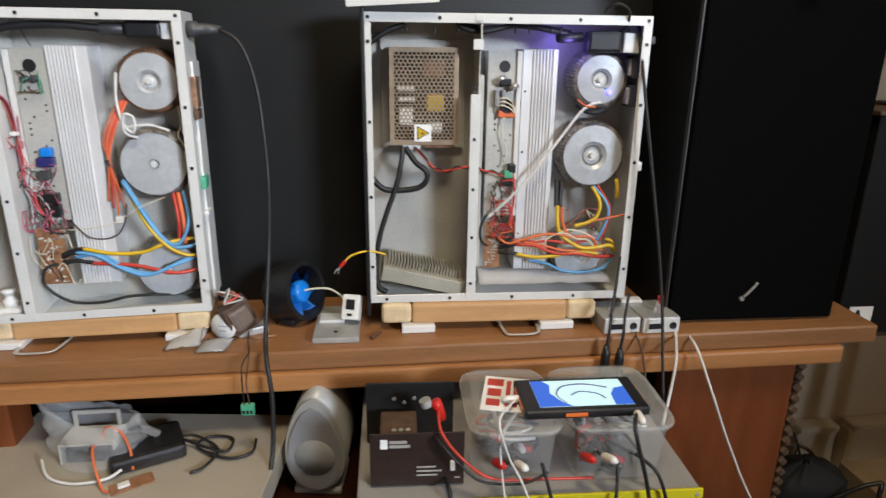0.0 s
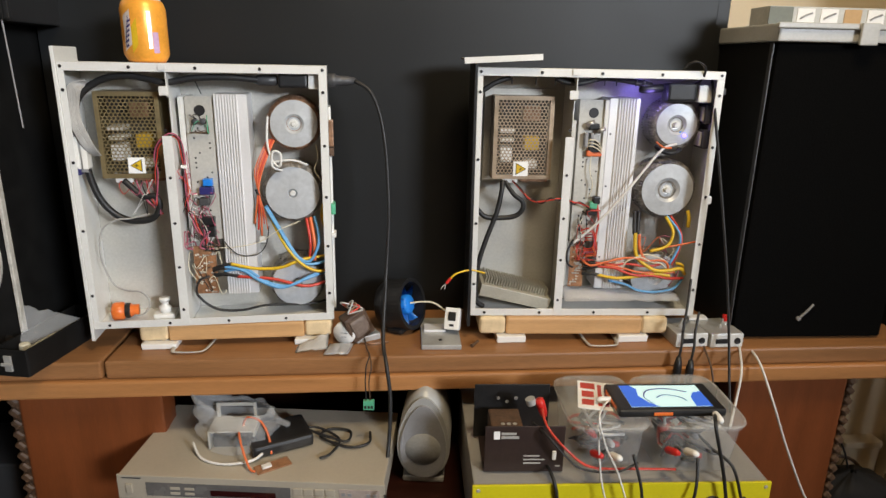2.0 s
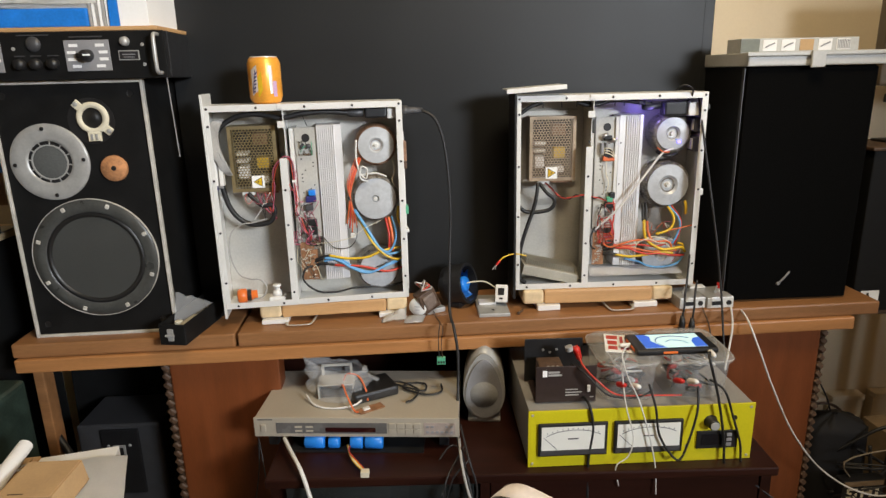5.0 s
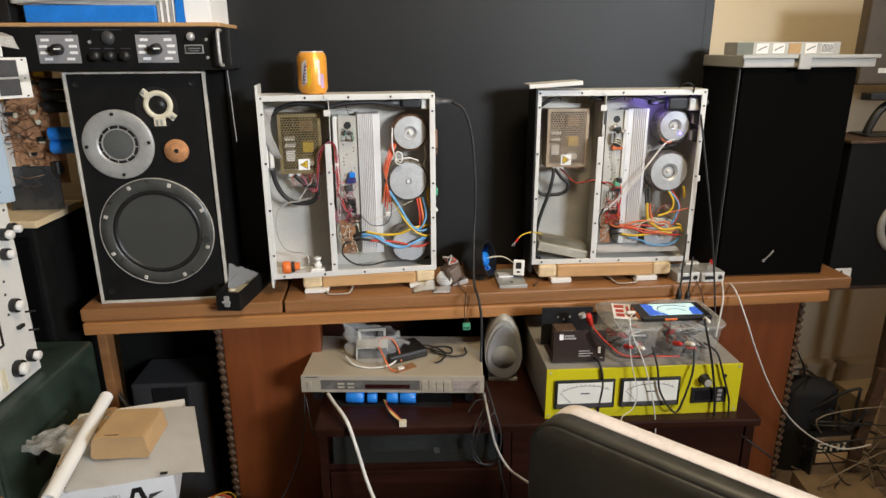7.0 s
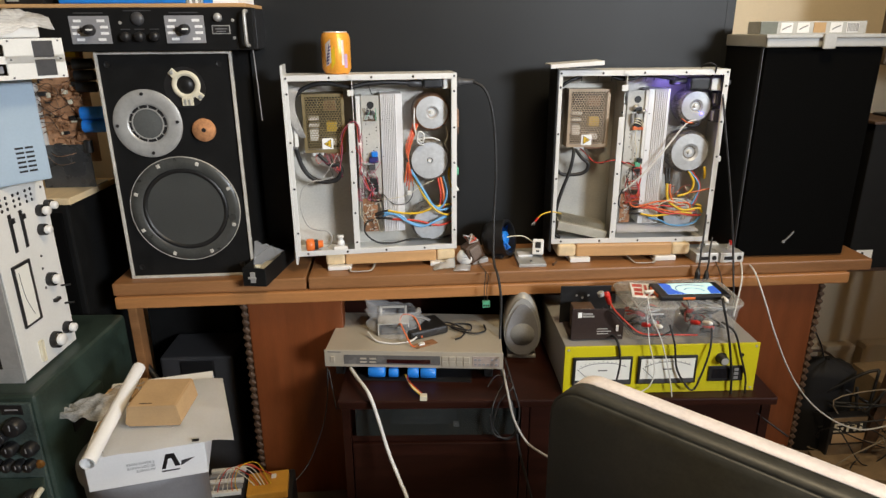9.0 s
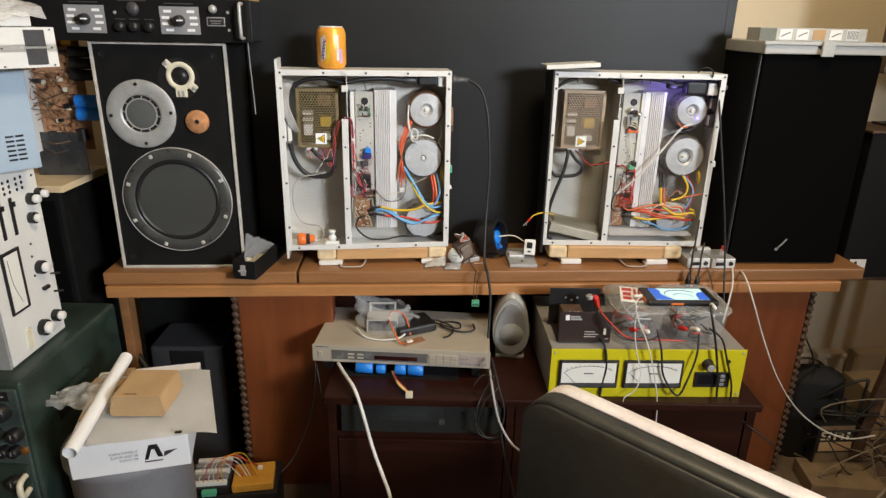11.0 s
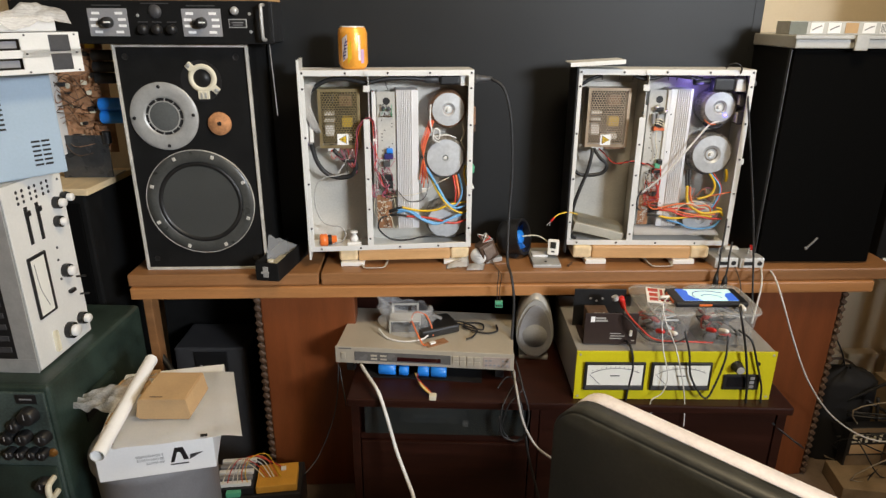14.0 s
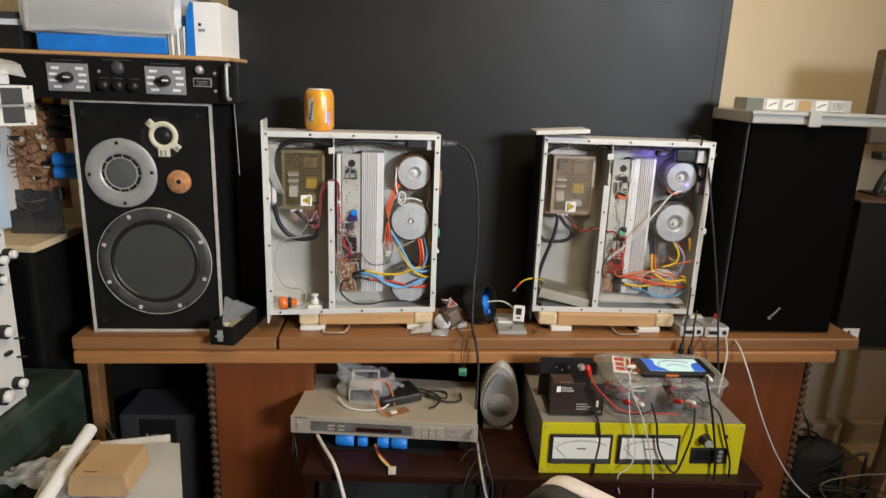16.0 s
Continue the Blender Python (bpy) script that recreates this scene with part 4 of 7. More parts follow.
# ---- wooden blocks under the chassis ----
def block(x, y, z0, z1, w, d, rz):
    b = thing("wooden_block", "pine board with paler end pieces under a chassis", "board", at(x, y, z0, 0, 0, rz), "blocks under the chassis")
    h = z1 - z0
    part("middle", box(0.048, w - 0.048, 0, d, 0, h, 0.004), MIDWOOD, b)
    part("end_piece", box(0, 0.0475, 0.0005, d, 0, h, 0.008, seg=3), PALEWOOD, b, "pale end-grain strip")
    part("end_piece", box(w - 0.0475, w, 0.0005, d, 0, h, 0.008, seg=3), PALEWOOD, b, "pale end-grain strip")
    return b


block(-0.612, 0.850, 0.5985, 0.6275, 0.325, 0.085, 6)
block(-0.027, 0.892, 0.6005, 0.6325, 0.343, 0.075, 1.6)
for x, y, w, top in ((-0.607, 0.842, 0.058, 0.598), (-0.352, 0.868, 0.055, 0.598), (0.005, 0.884, 0.052, 0.600), (0.225, 0.892, 0.055, 0.600)):
    p = thing("foam_pad", "white foam pad wedged under a wooden block", "pad", at(x, y, 0.5875, 0, 0, 4), "pads under the blocks")
    part("pad", box(0, w, 0, 0.08, 0, top - 0.5875, 0.002), WHITEP, p)
for x, y in ((-0.552, 0.826), (0.165, 0.868)):
    p = thing("metal_clip", "flat bent silver metal clip under a wooden block", "clip", at(x, y, 0.5915, 0, 0, 4), "clips under the blocks")
    part("clip", tube([(0, 0.06, 0), (0.002, 0.01, 0), (0.010, 0, 0), (0.045, 0.0, 0), (0.056, 0.012, 0), (0.062, 0.06, 0)], 0.0034, 8, flat=0.4), PLATE, p, "", True)

# ---- drink can ----
can = thing("drink_can", "small orange drink can with a dark blue logo, on the chassis", "can", LM @ at(0.122, 0.036, H_L + 0.0005))
part("body", lathe([(0, 0.004), (0.020, 0.004), (0.026, 0), (0.029, 0.004), (0.033, 0.012), (0.033, 0.078), (0.030, 0.087), (0.0268, 0.0905)], 40), CANO, can, "", True)
part("lid", lathe([(0.0268, 0.0905), (0.0268, 0.0925), (0.0255, 0.0925), (0.0245, 0.088), (0, 0.088)], 40), ALU, can, "silver lid", True)


def wrap_patch(a0, a1, z0, z1, r, slant=0.0):
    return sheet(lambda u, v: (r * math.cos(radians(a0 + (a1 - a0) * u)), r * math.sin(radians(a0 + (a1 - a0) * u)), z0 + (z1 - z0) * v + slant * u), 12, 4)


part("logo_shape", wrap_patch(226, 250, 0.016, 0.066, 0.0333, 0.010), CANW, can, "pale lilac logo ground")
for k in range(6):
    part("logo_stroke", wrap_patch(229 + 2.6 * k, 231.4 + 2.6 * k, 0.020 + 0.0072 * k, 0.030 + 0.0072 * k, 0.0336, 0.002), CANB, can, "dark blue stroke")
    part("logo_stroke", wrap_patch(233 + 2.2 * k, 240 + 2.2 * k, 0.021 + 0.0072 * k, 0.0245 + 0.0072 * k, 0.0336, 0.003), CANB, can)
part("logo_swirl", wrap_patch(250, 266, 0.012, 0.050, 0.0333, 0.014), YELW, can, "yellow swirl")
part("pale_band", wrap_patch(292, 302, 0.020, 0.074, 0.0333), CANW, can, "pale vertical panel")
part("lilac_panel", wrap_patch(303, 318, 0.014, 0.044, 0.0333), mat("lilac_print", (0.55, 0.36, 0.55), 0.35), can, "lilac panel")
glim = bpy.data.lights.new("chassis_led_light", "POINT")
glim.energy, glim.color, glim.shadow_soft_size = 0.10, (0.34, 0.24, 1.0), 0.012
new("chassis_led_light", glim).location = RM @ Vector((0.298, 0.022, 0.390))


# ---- bookshelf loudspeaker without its grille ----
def speaker_left():
    W, H, DP = 0.292, 0.527, 0.25
    s = thing("loudspeaker", "three-way black loudspeaker with bare drivers, no grille, on the desk", "loudspeaker", at(-1.075, 0.800, 0.587, 0, 0, YAW))
    part("cabinet", box(0, W, 0.012, DP, 0, H, 0.002), BLACKV, s)
    part("baffle", box(0.006, W - 0.006, 0.006, 0.0118, 0.006, H - 0.006), BLACKV, s)
    for a in ((0, 0.006, 0, H), (W - 0.006, W, 0, H), (0.006, W - 0.006, H - 0.006, H), (0.006, W - 0.006, 0, 0.006)):
        part("edging", box(a[0], a[1], 0, 0.0118, a[2], a[3], 0.001, seg=1), TRIMW, s, "worn silver edging")
    Z = 0.587
    mx, mz = 0.092, 0.958 - Z
    F = at(mx, 0.006, mz) @ FRONT
    mid = part("midrange_driver", lathe([(0.076, 0), (0.076, 0.003), (0.074, 0.0045), (0.056, 0.0045), (0.048, 0.0030), (0.0425, 0.0030), (0.0415, 0.0004)], 56, F), CAST, s, "round silver midrange driver", True)
    part("recess", lathe([(0.0414, 0.0004), (0, 0.0005)], 40, F), BLACKP, mid)
    part("ring", annulus(0.0325, 0.0350, 0.0035, F), CAST, mid)
    for k in range(12):
        a = radians(30 * k + 8)
        part("spoke", box(-0.0012, 0.0012, -0.0004, 0.0004, 0.0351, 0.0416, m=at(mx, 0.0035, mz) @ Matrix.Rotation(a, 4, "Y")), CAST, mid)
    part("dome", lathe([(0.0324, 0.0), (0.025, 0.0014), (0.012, 0.0022), (0.0, 0.0025)], 40, at(mx, 0.0048, mz) @ FRONT), mat("grey_grille_mesh", (0.11, 0.115, 0.112), 0.6, 0.2, var=0.1, scale=400, bump=0.3), mid, "grey mesh dome", True)
    for k in range(4):
        a = radians(90 * k + 3)
        part("screw", lathe([(0, 0.0022), (0.0035, 0.0016), (0.004, 0)], 12, at(mx + 0.066 * math.cos(a), 0.0008, mz + 0.066 * math.sin(a)) @ FRONT), BLACKP, mid)
    tx, tz = 0.187, 1.042 - Z
    F = at(tx, 0.006, tz) @ FRONT
    tw = part("tweeter", lathe([(0.045, 0.0), (0.045, 0.0004), (0, 0.0005)], 30, at(tx - 0.004, 0.006, tz - 0.006) @ FRONT), BLACKP, s, "cream tweeter mount with two lugs")
    part("mount", lathe([(0.020, 0.0), (0.020, 0.006), (0.028, 0.006), (0.031, 0.004), (0.031, 0)], 36, F), CREAM, tw, "", True)
    part("dome", lathe([(0.020, 0.002), (0.012, 0.0025), (0.010, 0.004), (0, 0.006)], 30, F), RUBBER, tw, "", True)
    for ang in (135, -42):
        lug = box(0.026, 0.044, -0.0055, -0.0005, -0.008, 0.008, 0.002, m=at(tx, 0.006, tz) @ Matrix.Rotation(radians(-ang), 4, "Y"))
        part("lug", lug, CREAM, tw)
        part("screw", lathe([(0, 0.009), (0.004, 0.008), (0.005, 0.005)], 12, at(tx + 0.039 * math.cos(radians(ang)), 0.006, tz + 0.039 * math.sin(radians(ang))) @ FRONT), CAST, tw)
    part("terminal", box(tx - 0.012, tx + 0.012, -0.001, 0.0055, tz - 0.045, tz - 0.027, 0.001), CREAM, tw)
    for dx in (-0.004, 0.005):
        part("tag", box(tx + dx - 0.002, tx + dx + 0.002, -0.003, -0.0012, tz - 0.043, tz - 0.031), CAST, tw)
    cx, cz = 0.214, 0.942 - Z
    ck = part("port_plug", lathe([(0.026, 0), (0.026, 0.006), (0.024, 0.009), (0, 0.010)], 30, at(cx, 0.006, cz) @ FRONT), CORK, s, "orange-brown cork plug", True)
    part("plug_hole", lathe([(0, 0.0105), (0.005, 0.0105), (0.005, 0.009)], 14, at(cx + 0.001, 0.006, cz + 0.001) @ FRONT), BLACKP, ck)
    wx, wz, R = 0.149, 0.757 - Z, 0.125
    F = at(wx, 0.006, wz) @ FRONT
    wo = part("woofer", lathe([(R, 0), (R, 0.002), (R - 0.002, 0.004), (0.098, 0.004), (0.096, 0.001)], 64, F), DGREY, s, "large dark grey woofer", True)
    part("clear_ring", lathe([(R - 0.002, 0.0044), (R - 0.003, 0.0058), (0.099, 0.0058), (0.098, 0.0046)], 64, F), CLEARRING, wo, "clear ring", True)
    part("rim", lathe([(R + 0.0006, 0.0), (R + 0.0006, 0.0052), (R - 0.0006, 0.0052), (R - 0.0006, 0.0042)], 64, F), TRIMW, wo)
    part("surround", lathe([(0.0975, 0.003), (0.095, 0.0052), (0.092, 0.0055), (0.089, 0.004), (0.087, 0.0015)], 64, F), RUBBER, wo, "", True)
    part("cone", lathe([(0.088, 0.002), (0.06, 0.0012), (0.03, 0.0008), (0, 0.0006)], 64, F), CONE, wo, "", True)
    for k in range(8):
        a = radians(45 * k + 20)
        part("clip", box(-0.004, 0.004, -0.0075, -0.0042, 0.110, 0.119, 0.001, m=at(wx, 0.006, wz) @ Matrix.Rotation(a, 4, "Y"), seg=1), TRIMW, wo)
    for x, z in ((0.024, 0.500), (0.264, 0.500), (0.026, 0.028), (0.264, 0.028)):
        part("grille_socket", lathe([(0, 0.0010), (0.004, 0.0010), (0.0065, 0.0018), (0.007, 0)], 14, at(x, 0.006, z) @ FRONT), RUBBER, s)
    return s


speaker_left()


# ---- rack preamplifier on top of the loudspeaker ----
def rack_unit():
    u = thing("preamplifier", "black rack preamplifier with rotary switches, on the loudspeaker", "amplifier", at(-1.262, 0.770, 1.1145, 0, 0, YAW))
    W, H = 0.538, 0.088
    part("body", box(0.006, W - 0.012, 0.004, 0.25, 0, H, 0.002), BLACKP, u)
    part("faceplate", box(0, W, 0, 0.0038, 0.001, H - 0.001, 0.001), BLACKV, u)
    for cx in (0.201, 0.396):
        pl = part("switch_plate", box(cx - 0.041, cx + 0.041, -0.0022, -0.0002, 0.016, 0.072, 0.0008), GREYP, u, "grey plate with white legend bars")
        for k in range(4):
            for sx in (-1, 1):
                inset = (0.022, 0.029, 0.029, 0.024)[k]
                part("legend_bar", box(cx + sx * inset - 0.008, cx + sx * inset + 0.008, -0.0028, -0.0023, 0.022 + k * 0.0125, 0.0275 + k * 0.0125), PAPER, pl)
        kn = part("knob", lathe([(0.0, 0.018), (0.009, 0.018), (0.010, 0.016), (0.0115, 0.002), (0.0115, 0)], 20, at(cx, -0.0023, 0.044) @ FRONT), BLACKP, u, "", True)
        part("pointer", box(cx - 0.001, cx + 0.012, -0.0235, -0.0203, 0.043, 0.046, 0.0005, seg=1), PAPER, kn)
        part("skirt", box(cx - 0.018, cx + 0.004, -0.014, -0.0024, 0.039, 0.049, 0.003), BLACKP, kn)
    part("lamp_lens", lathe([(0, 0.008), (0.008, 0.006), (0.013, 0.003), (0.014, 0)], 24, at(0.300, -0.0002, 0.066) @ FRONT), DGREY, u, "round grey lens", True)
    for x in (0.272, 0.301, 0.332):
        k = part("small_knob", lathe([(0, 0.014), (0.009, 0.014), (0.0105, 0.0)], 20, at(x, -0.0002, 0.030) @ FRONT), BLACKP, u, "", True)
        part("legend", box(x - 0.010, x + 0.010, -0.0011, -0.0003, 0.044, 0.046), DGREY, k)
    part("button", lathe([(0, 0.009), (0.006, 0.009), (0.008, 0.006), (0.009, 0)], 20, at(0.466, -0.0002, 0.068) @ FRONT), CAST, u, "chrome push button", True)
    pl = part("maker_plate", box(0.452, 0.490, -0.0018, -0.0002, 0.034, 0.052, 0.0006), CAST, u, "framed maker plate")
    part("plate_field", box(0.454, 0.488, -0.0024, -0.0019, 0.036, 0.050), BLACKP, pl)
    part("plate_bar", box(0.459, 0.483, -0.0029, -0.0025, 0.0435, 0.0455), GREYP, pl), part("plate_bar", box(0.461, 0.481, -0.0029, -0.0025, 0.039, 0.0405), GREYP, pl)
    for x, z in ((0.263, 0.058), (0.497, 0.062), (0.497, 0.026), (0.03, 0.075), (0.03, 0.013)):
        part("screw", lathe([(0, 0.002), (0.003, 0.0016), (0.0036, 0)], 12, at(x, -0.0002, z) @ FRONT), CAST, u)
    part("handle", tube([(0.527, 0, 0.010), (0.527, -0.022, 0.012), (0.527, -0.026, 0.030), (0.527, -0.026, 0.062), (0.527, -0.022, 0.078), (0.527, 0, 0.080)], 0.0038, 10), CAST, u, "chrome rack handle", True)
    part("ear", box(W - 0.010, W + 0.006, 0.004, 0.012, 0.002, H - 0.002, 0.001), BLACKP, u)
    part("legend", box(0.171, 0.231, -0.0008, -0.0003, 0.0765, 0.079), DGREY, u), part("legend", box(0.366, 0.426, -0.0008, -0.0003, 0.0765, 0.079), DGREY, u), part("legend", box(0.272, 0.330, -0.0008, -0.0003, 0.081, 0.083), DGREY, u)


rack_unit()
RK = at(-1.262, 0.770, 1.203, 0, 0, YAW)
pl = thing("wooden_shelf_board", "thin brown wooden board lying on the preamplifier", "board", RK)
part("board", box(0.02, 0.525, 0.01, 0.24, 0, 0.008, 0.002), MIDWOOD, pl)
bi = thing("document_box", "white and bright blue document box full of papers", "file box", RK @ at(0.135, 0.022, 0.0085))
part("tray", box(0, 0.262, 0, 0.20, 0, 0.034, 0.004), BLUEF, bi, "bright blue lower part")
part("spine", outline([(0.300, 0), (0.318, 0), (0.318, 0.100), (0.312, 0.108), (0.304, 0.086)], 0.20), BLUEF, bi, "blue spine")
part("side", box(0.3185, 0.372, 0.002, 0.198, 0, 0.108, 0.001), PAPER, bi, "white end with a small mark")
part("mark", box(0.328, 0.333, 0.0002, 0.0017, 0.060, 0.066), BLACKP, bi)
part("mark_bar", box(0.327, 0.341, 0.0002, 0.0017, 0.050, 0.055), GREYP, bi)
for k in range(6):
    part("page_stack", box(0.263 + k * 0.0062, 0.268 + k * 0.0062, 0.002 + 0.001 * (k % 3), 0.19, 0.0, 0.052 + 0.006 * (k % 2), 0.0006, seg=1), PAPER if k % 2 else GREYW, bi)
pp = thing("paper_sheets", "loose white paper sheets hanging over the document box", "paper", RK @ at(0.105, 0.010, 0.0425))
part("sheet", sheet(lambda u, v: (0.012 + 0.30 * u + 0.004 * v, 0.010 - 0.012 * math.sin(math.pi * v) * (0.5 + 0.5 * u), 0.002 + 0.090 * v + 0.004 * math.sin(5 * u) * (1 - v) + 0.010 * u * (1 - v)), 20, 8, 0.0006), PAPER, pp, "", True)
part("sheet", sheet(lambda u, v: (0.004 + 0.290 * u, 0.018 - 0.008 * math.sin(math.pi * v), 0.001 + 0.088 * v + 0.003 * math.sin(4 * u + 1) * (1 - v)), 20, 8, 0.0006), PAPER, pp, "", True)
part("stack", box(0.008, 0.318, 0.032, 0.20, 0.001, 0.092, 0.002), PAPER, pp)
for k in range(9):
    part("upper_sheet", box(0.012 + 0.006 * (k % 3), 0.345 - 0.010 * (k % 4), 0.004 * (k % 2), 0.20, 0.0935 + 0.0072 * k, 0.099 + 0.0072 * k, 0.001, m=Matrix.Translation((0, 0, 0)), seg=1), PAPER if k % 3 else GREYW, pp)
bk = thing("black_binder", "black ring binders with white spine labels, lying flat", "binder", RK @ at(0.022, 0.03, 0.0085))
part("cover", box(0, 0.082, 0, 0.19, 0, 0.048, 0.003), BLACKP, bk)
part("spine_label", box(0.006, 0.030, -0.0012, -0.0002, 0.026, 0.042), PAPER, bk), part("spine_label", box(0.006, 0.030, -0.0012, -0.0002, 0.005, 0.016), GREYW, bk)
bk2 = thing("black_binder", "thin black binder with pages lying on another binder", "binder", RK @ at(0.030, 0.04, 0.057))
part("cover", box(0, 0.075, 0, 0.17, 0.012, 0.026, 0.002), DGREY, bk2), part("pages", box(0.003, 0.074, 0.004, 0.17, 0, 0.0118), PAPER, bk2)

# ---- covered loudspeaker with a grey lid, and its boxes ----
SP = at(0.436, 0.908, 0.5875, 0, 0, 2.5)
sr = thing("covered_loudspeaker", "tall black loudspeaker with a cloth grille and grey top", "loudspeaker", SP)
part("cabinet", box(0, 0.292, 0.016, 0.30, 0, 0.522, 0.002), BLACKV, sr)
part("grille", box(0.004, 0.288, 0, 0.0158, 0.004, 0.520, 0.005), CLOTH, sr, "black cloth grille")
# grey strip stands in for the highlight on the cabinet's vertical edge
part("edge_highlight", box(-0.0005, 0.0014, 0.006, 0.0158, 0, 0.522), DGREY, sr, "thin grey strip painting the edge highlight")
part("badge_pin", tube([(0.125, -0.003, 0.045), (0.136, -0.004, 0.058), (0.146, -0.003, 0.070)], 0.0022, 8), GREYP, sr, "small silver pin badge", True)
part("badge_stud", lathe([(0, 0.004), (0.004, 0.003), (0.0045, 0)], 12, at(0.124, 0, 0.042) @ FRONT), GREYP, sr)
ld = thing("plastic_tray", "translucent grey plastic tray lying on the loudspeaker", "tray", SP @ at(-0.004, -0.012, 0.5225))
TRAYM = mat("milky_grey_plastic", (0.46, 0.46, 0.44), 0.35, var=0.08, scale=14)
part("tray", box(0, 0.325, 0, 0.312, 0, 0.028, 0.003), TRAYM, ld)
part("rim", box(-0.006, 0.331, -0.006, -0.0005, 0.020, 0.029, 0.002), TRAYM, ld)
part("latch", box(0.128, 0.158, -0.012, -0.0062, -0.004, 0.030, 0.002), TRAYM, ld)
pb = thing("picture_box", "long slim box printed with small tool pictures", "box", SP @ at(0.004, 0.04, 0.5508, 0, 0, 1))
part("box", box(0, 0.262, 0, 0.06, 0, 0.029, 0.001), mat("pale_grey_print", (0.50, 0.50, 0.47), 0.5), pb)
part("green_end", box(-0.001, 0.040, -0.0012, -0.0002, 0.001, 0.028), mat("olive_print", (0.14, 0.15, 0.11), 0.5), pb, "olive printed end")
for k in range(5):
    c = part("picture", box(0.048 + k * 0.041, 0.078 + k * 0.041, -0.0012, -0.0002, 0.003, 0.026), PAPER if k != 2 else KRAFT, pb)
    if k in (0, 1, 3):
        part("drawn_tool", tube([(0.053 + k * 0.041, -0.0016, 0.010), (0.062 + k * 0.041, -0.0016, 0.015), (0.073 + k * 0.041, -0.0016, 0.019)], 0.0016, 6), GREYP, c)
    elif k == 4:
        for j in range(8):
            part("code_bar", box(0.214 + j * 0.0036, 0.2155 + j * 0.0036, -0.0018, -0.0013, 0.005, 0.024), DGREY, c)

# second pair of boxes further along: monitor on another loudspeaker
S2 = at(0.80, 1.005, 0, 0, 0, 2.5)
s2 = thing("black_loudspeaker", "black loudspeaker with a silver ring and a white label", "loudspeaker", S2)
part("cabinet", box(0, 0.36, 0, 0.16, 0.518, 0.915, 0.004), BLACKV, s2)
part("silver_port", lathe([(0.085, 0), (0.085, 0.005), (0.07, 0.007), (0.062, 0.001)], 40, at(0.20, -0.0005, 0.69) @ FRONT), CAST, s2, "", True)
lb = part("label", box(0.020, 0.066, -0.0012, -0.0002, 0.532, 0.572, m=Matrix()), PAPER, s2, "white label with a black triangle mark")
part("label_mark", outline([(0.028, 0.540), (0.033, 0.540), (0.037, 0.558), (0.041, 0.540), (0.046, 0.540), (0.039, 0.566), (0.034, 0.566)], 0.0005, at(0, -0.0019, 0)), BLACKP, lb)
part("top_board", box(-0.01, 0.36, -0.01, 0.16, 0.9155, 0.924, 0.003), CARVE, s2, "worn brown top")
st = thing("speaker_stand", "dark wooden stand carrying a loudspeaker beside the desk", "stand", S2)
part("shelf", box(-0.02, 0.40, 0.02, 0.16, 0.50, 0.5175, 0.003), CARVE, st)
for x in (0.30, 0.37):
    part("post", box(x, x + 0.03, 0.09, 0.12, FLOOR, 0.4998, 0.003), CARVE, st)
mo = thing("monitor", "dark brown monitor on a black curved foot", "monitor", S2 @ at(0.05, 0.02, 0.9245))
part("screen_back", box(-0.02, 0.40, 0.04, 0.075, 0.135, 0.372, 0.006), mat("brown_black_plastic", (0.085, 0.062, 0.038), 0.5, var=0.1), mo)
part("foot", tube([(0.045, 0.06, 0.004), (0.055, 0.06, 0.035), (0.075, 0.06, 0.07), (0.115, 0.058, 0.10), (0.16, 0.058, 0.135)], 0.011, 10), BLACKP, mo, "", True)
part("foot_plate", box(0.03, 0.16, 0.03, 0.11, 0, 0.006, 0.002), BLACKP, mo)
part("arm", box(0.02, 0.13, 0.035, 0.075, 0.095, 0.115, 0.004), BLACKP, mo)
part("sticker", box(0.03, 0.055, 0.0388, 0.0398, 0.165, 0.178), PAPER, mo)


# ---- dark cabinet between the legs ----
cab = thing("tv_cabinet", "low dark mahogany cabinet with a glass door between the desk legs", "cabinet", at(0, 0, 0))
part("top", box(-0.562, 0.432, 0.598, 0.98, 0.345, 0.3648, 0.004), MAHOG, cab)
part("side", box(-0.555, -0.537, 0.61, 0.97, FLOOR, 0.3445), MAHOG, cab), part("side", box(0.405, 0.425, 0.61, 0.97, FLOOR, 0.3445), MAHOG, cab)
part("middle_wall", box(-0.145, -0.127, 0.61, 0.97, FLOOR, 0.3445), MAHOG, cab)
part("shelf", box(-0.536, -0.146, 0.62, 0.97, 0.245, 0.26), MAHOG, cab), part("back", box(-0.536, 0.404, 0.955, 0.97, FLOOR, 0.3445), MAHOG, cab)
dr = part("lower_door", box(-0.535, -0.147, 0.612, 0.628, FLOOR + 0.03, 0.243, 0.003), MAHOG, cab)
part("knob", lathe([(0, 0.018), (0.008, 0.016), (0.009, 0.010), (0.004, 0.006), (0.004, 0)], 16, at(-0.49, 0.612, 0.0) @ FRONT), CAST, dr)
part("lower_door", box(-0.125, 0.403, 0.612, 0.628, FLOOR + 0.03, 0.343, 0.003), MAHOG, cab)
gd = part("glass_door", box(-0.525, -0.157, 0.613, 0.617, 0.265, 0.340), GLASSM, cab, "dark glass flap")
# red strip paints the highlight on the cabinet's top front edge
part("top_edge_highlight", box(-0.535, -0.147, 0.609, 0.6125, 0.338, 0.3445, 0.001), mat("red_highlight_colour", (0.06, 0.008, 0.008), 0.35), gd, "dark red strip painting the edge highlight")
bgs = thing("plastic_bag", "clear bag of small parts lying on the cabinet shelf", "bag", at(-0.45, 0.66, 0.2605))
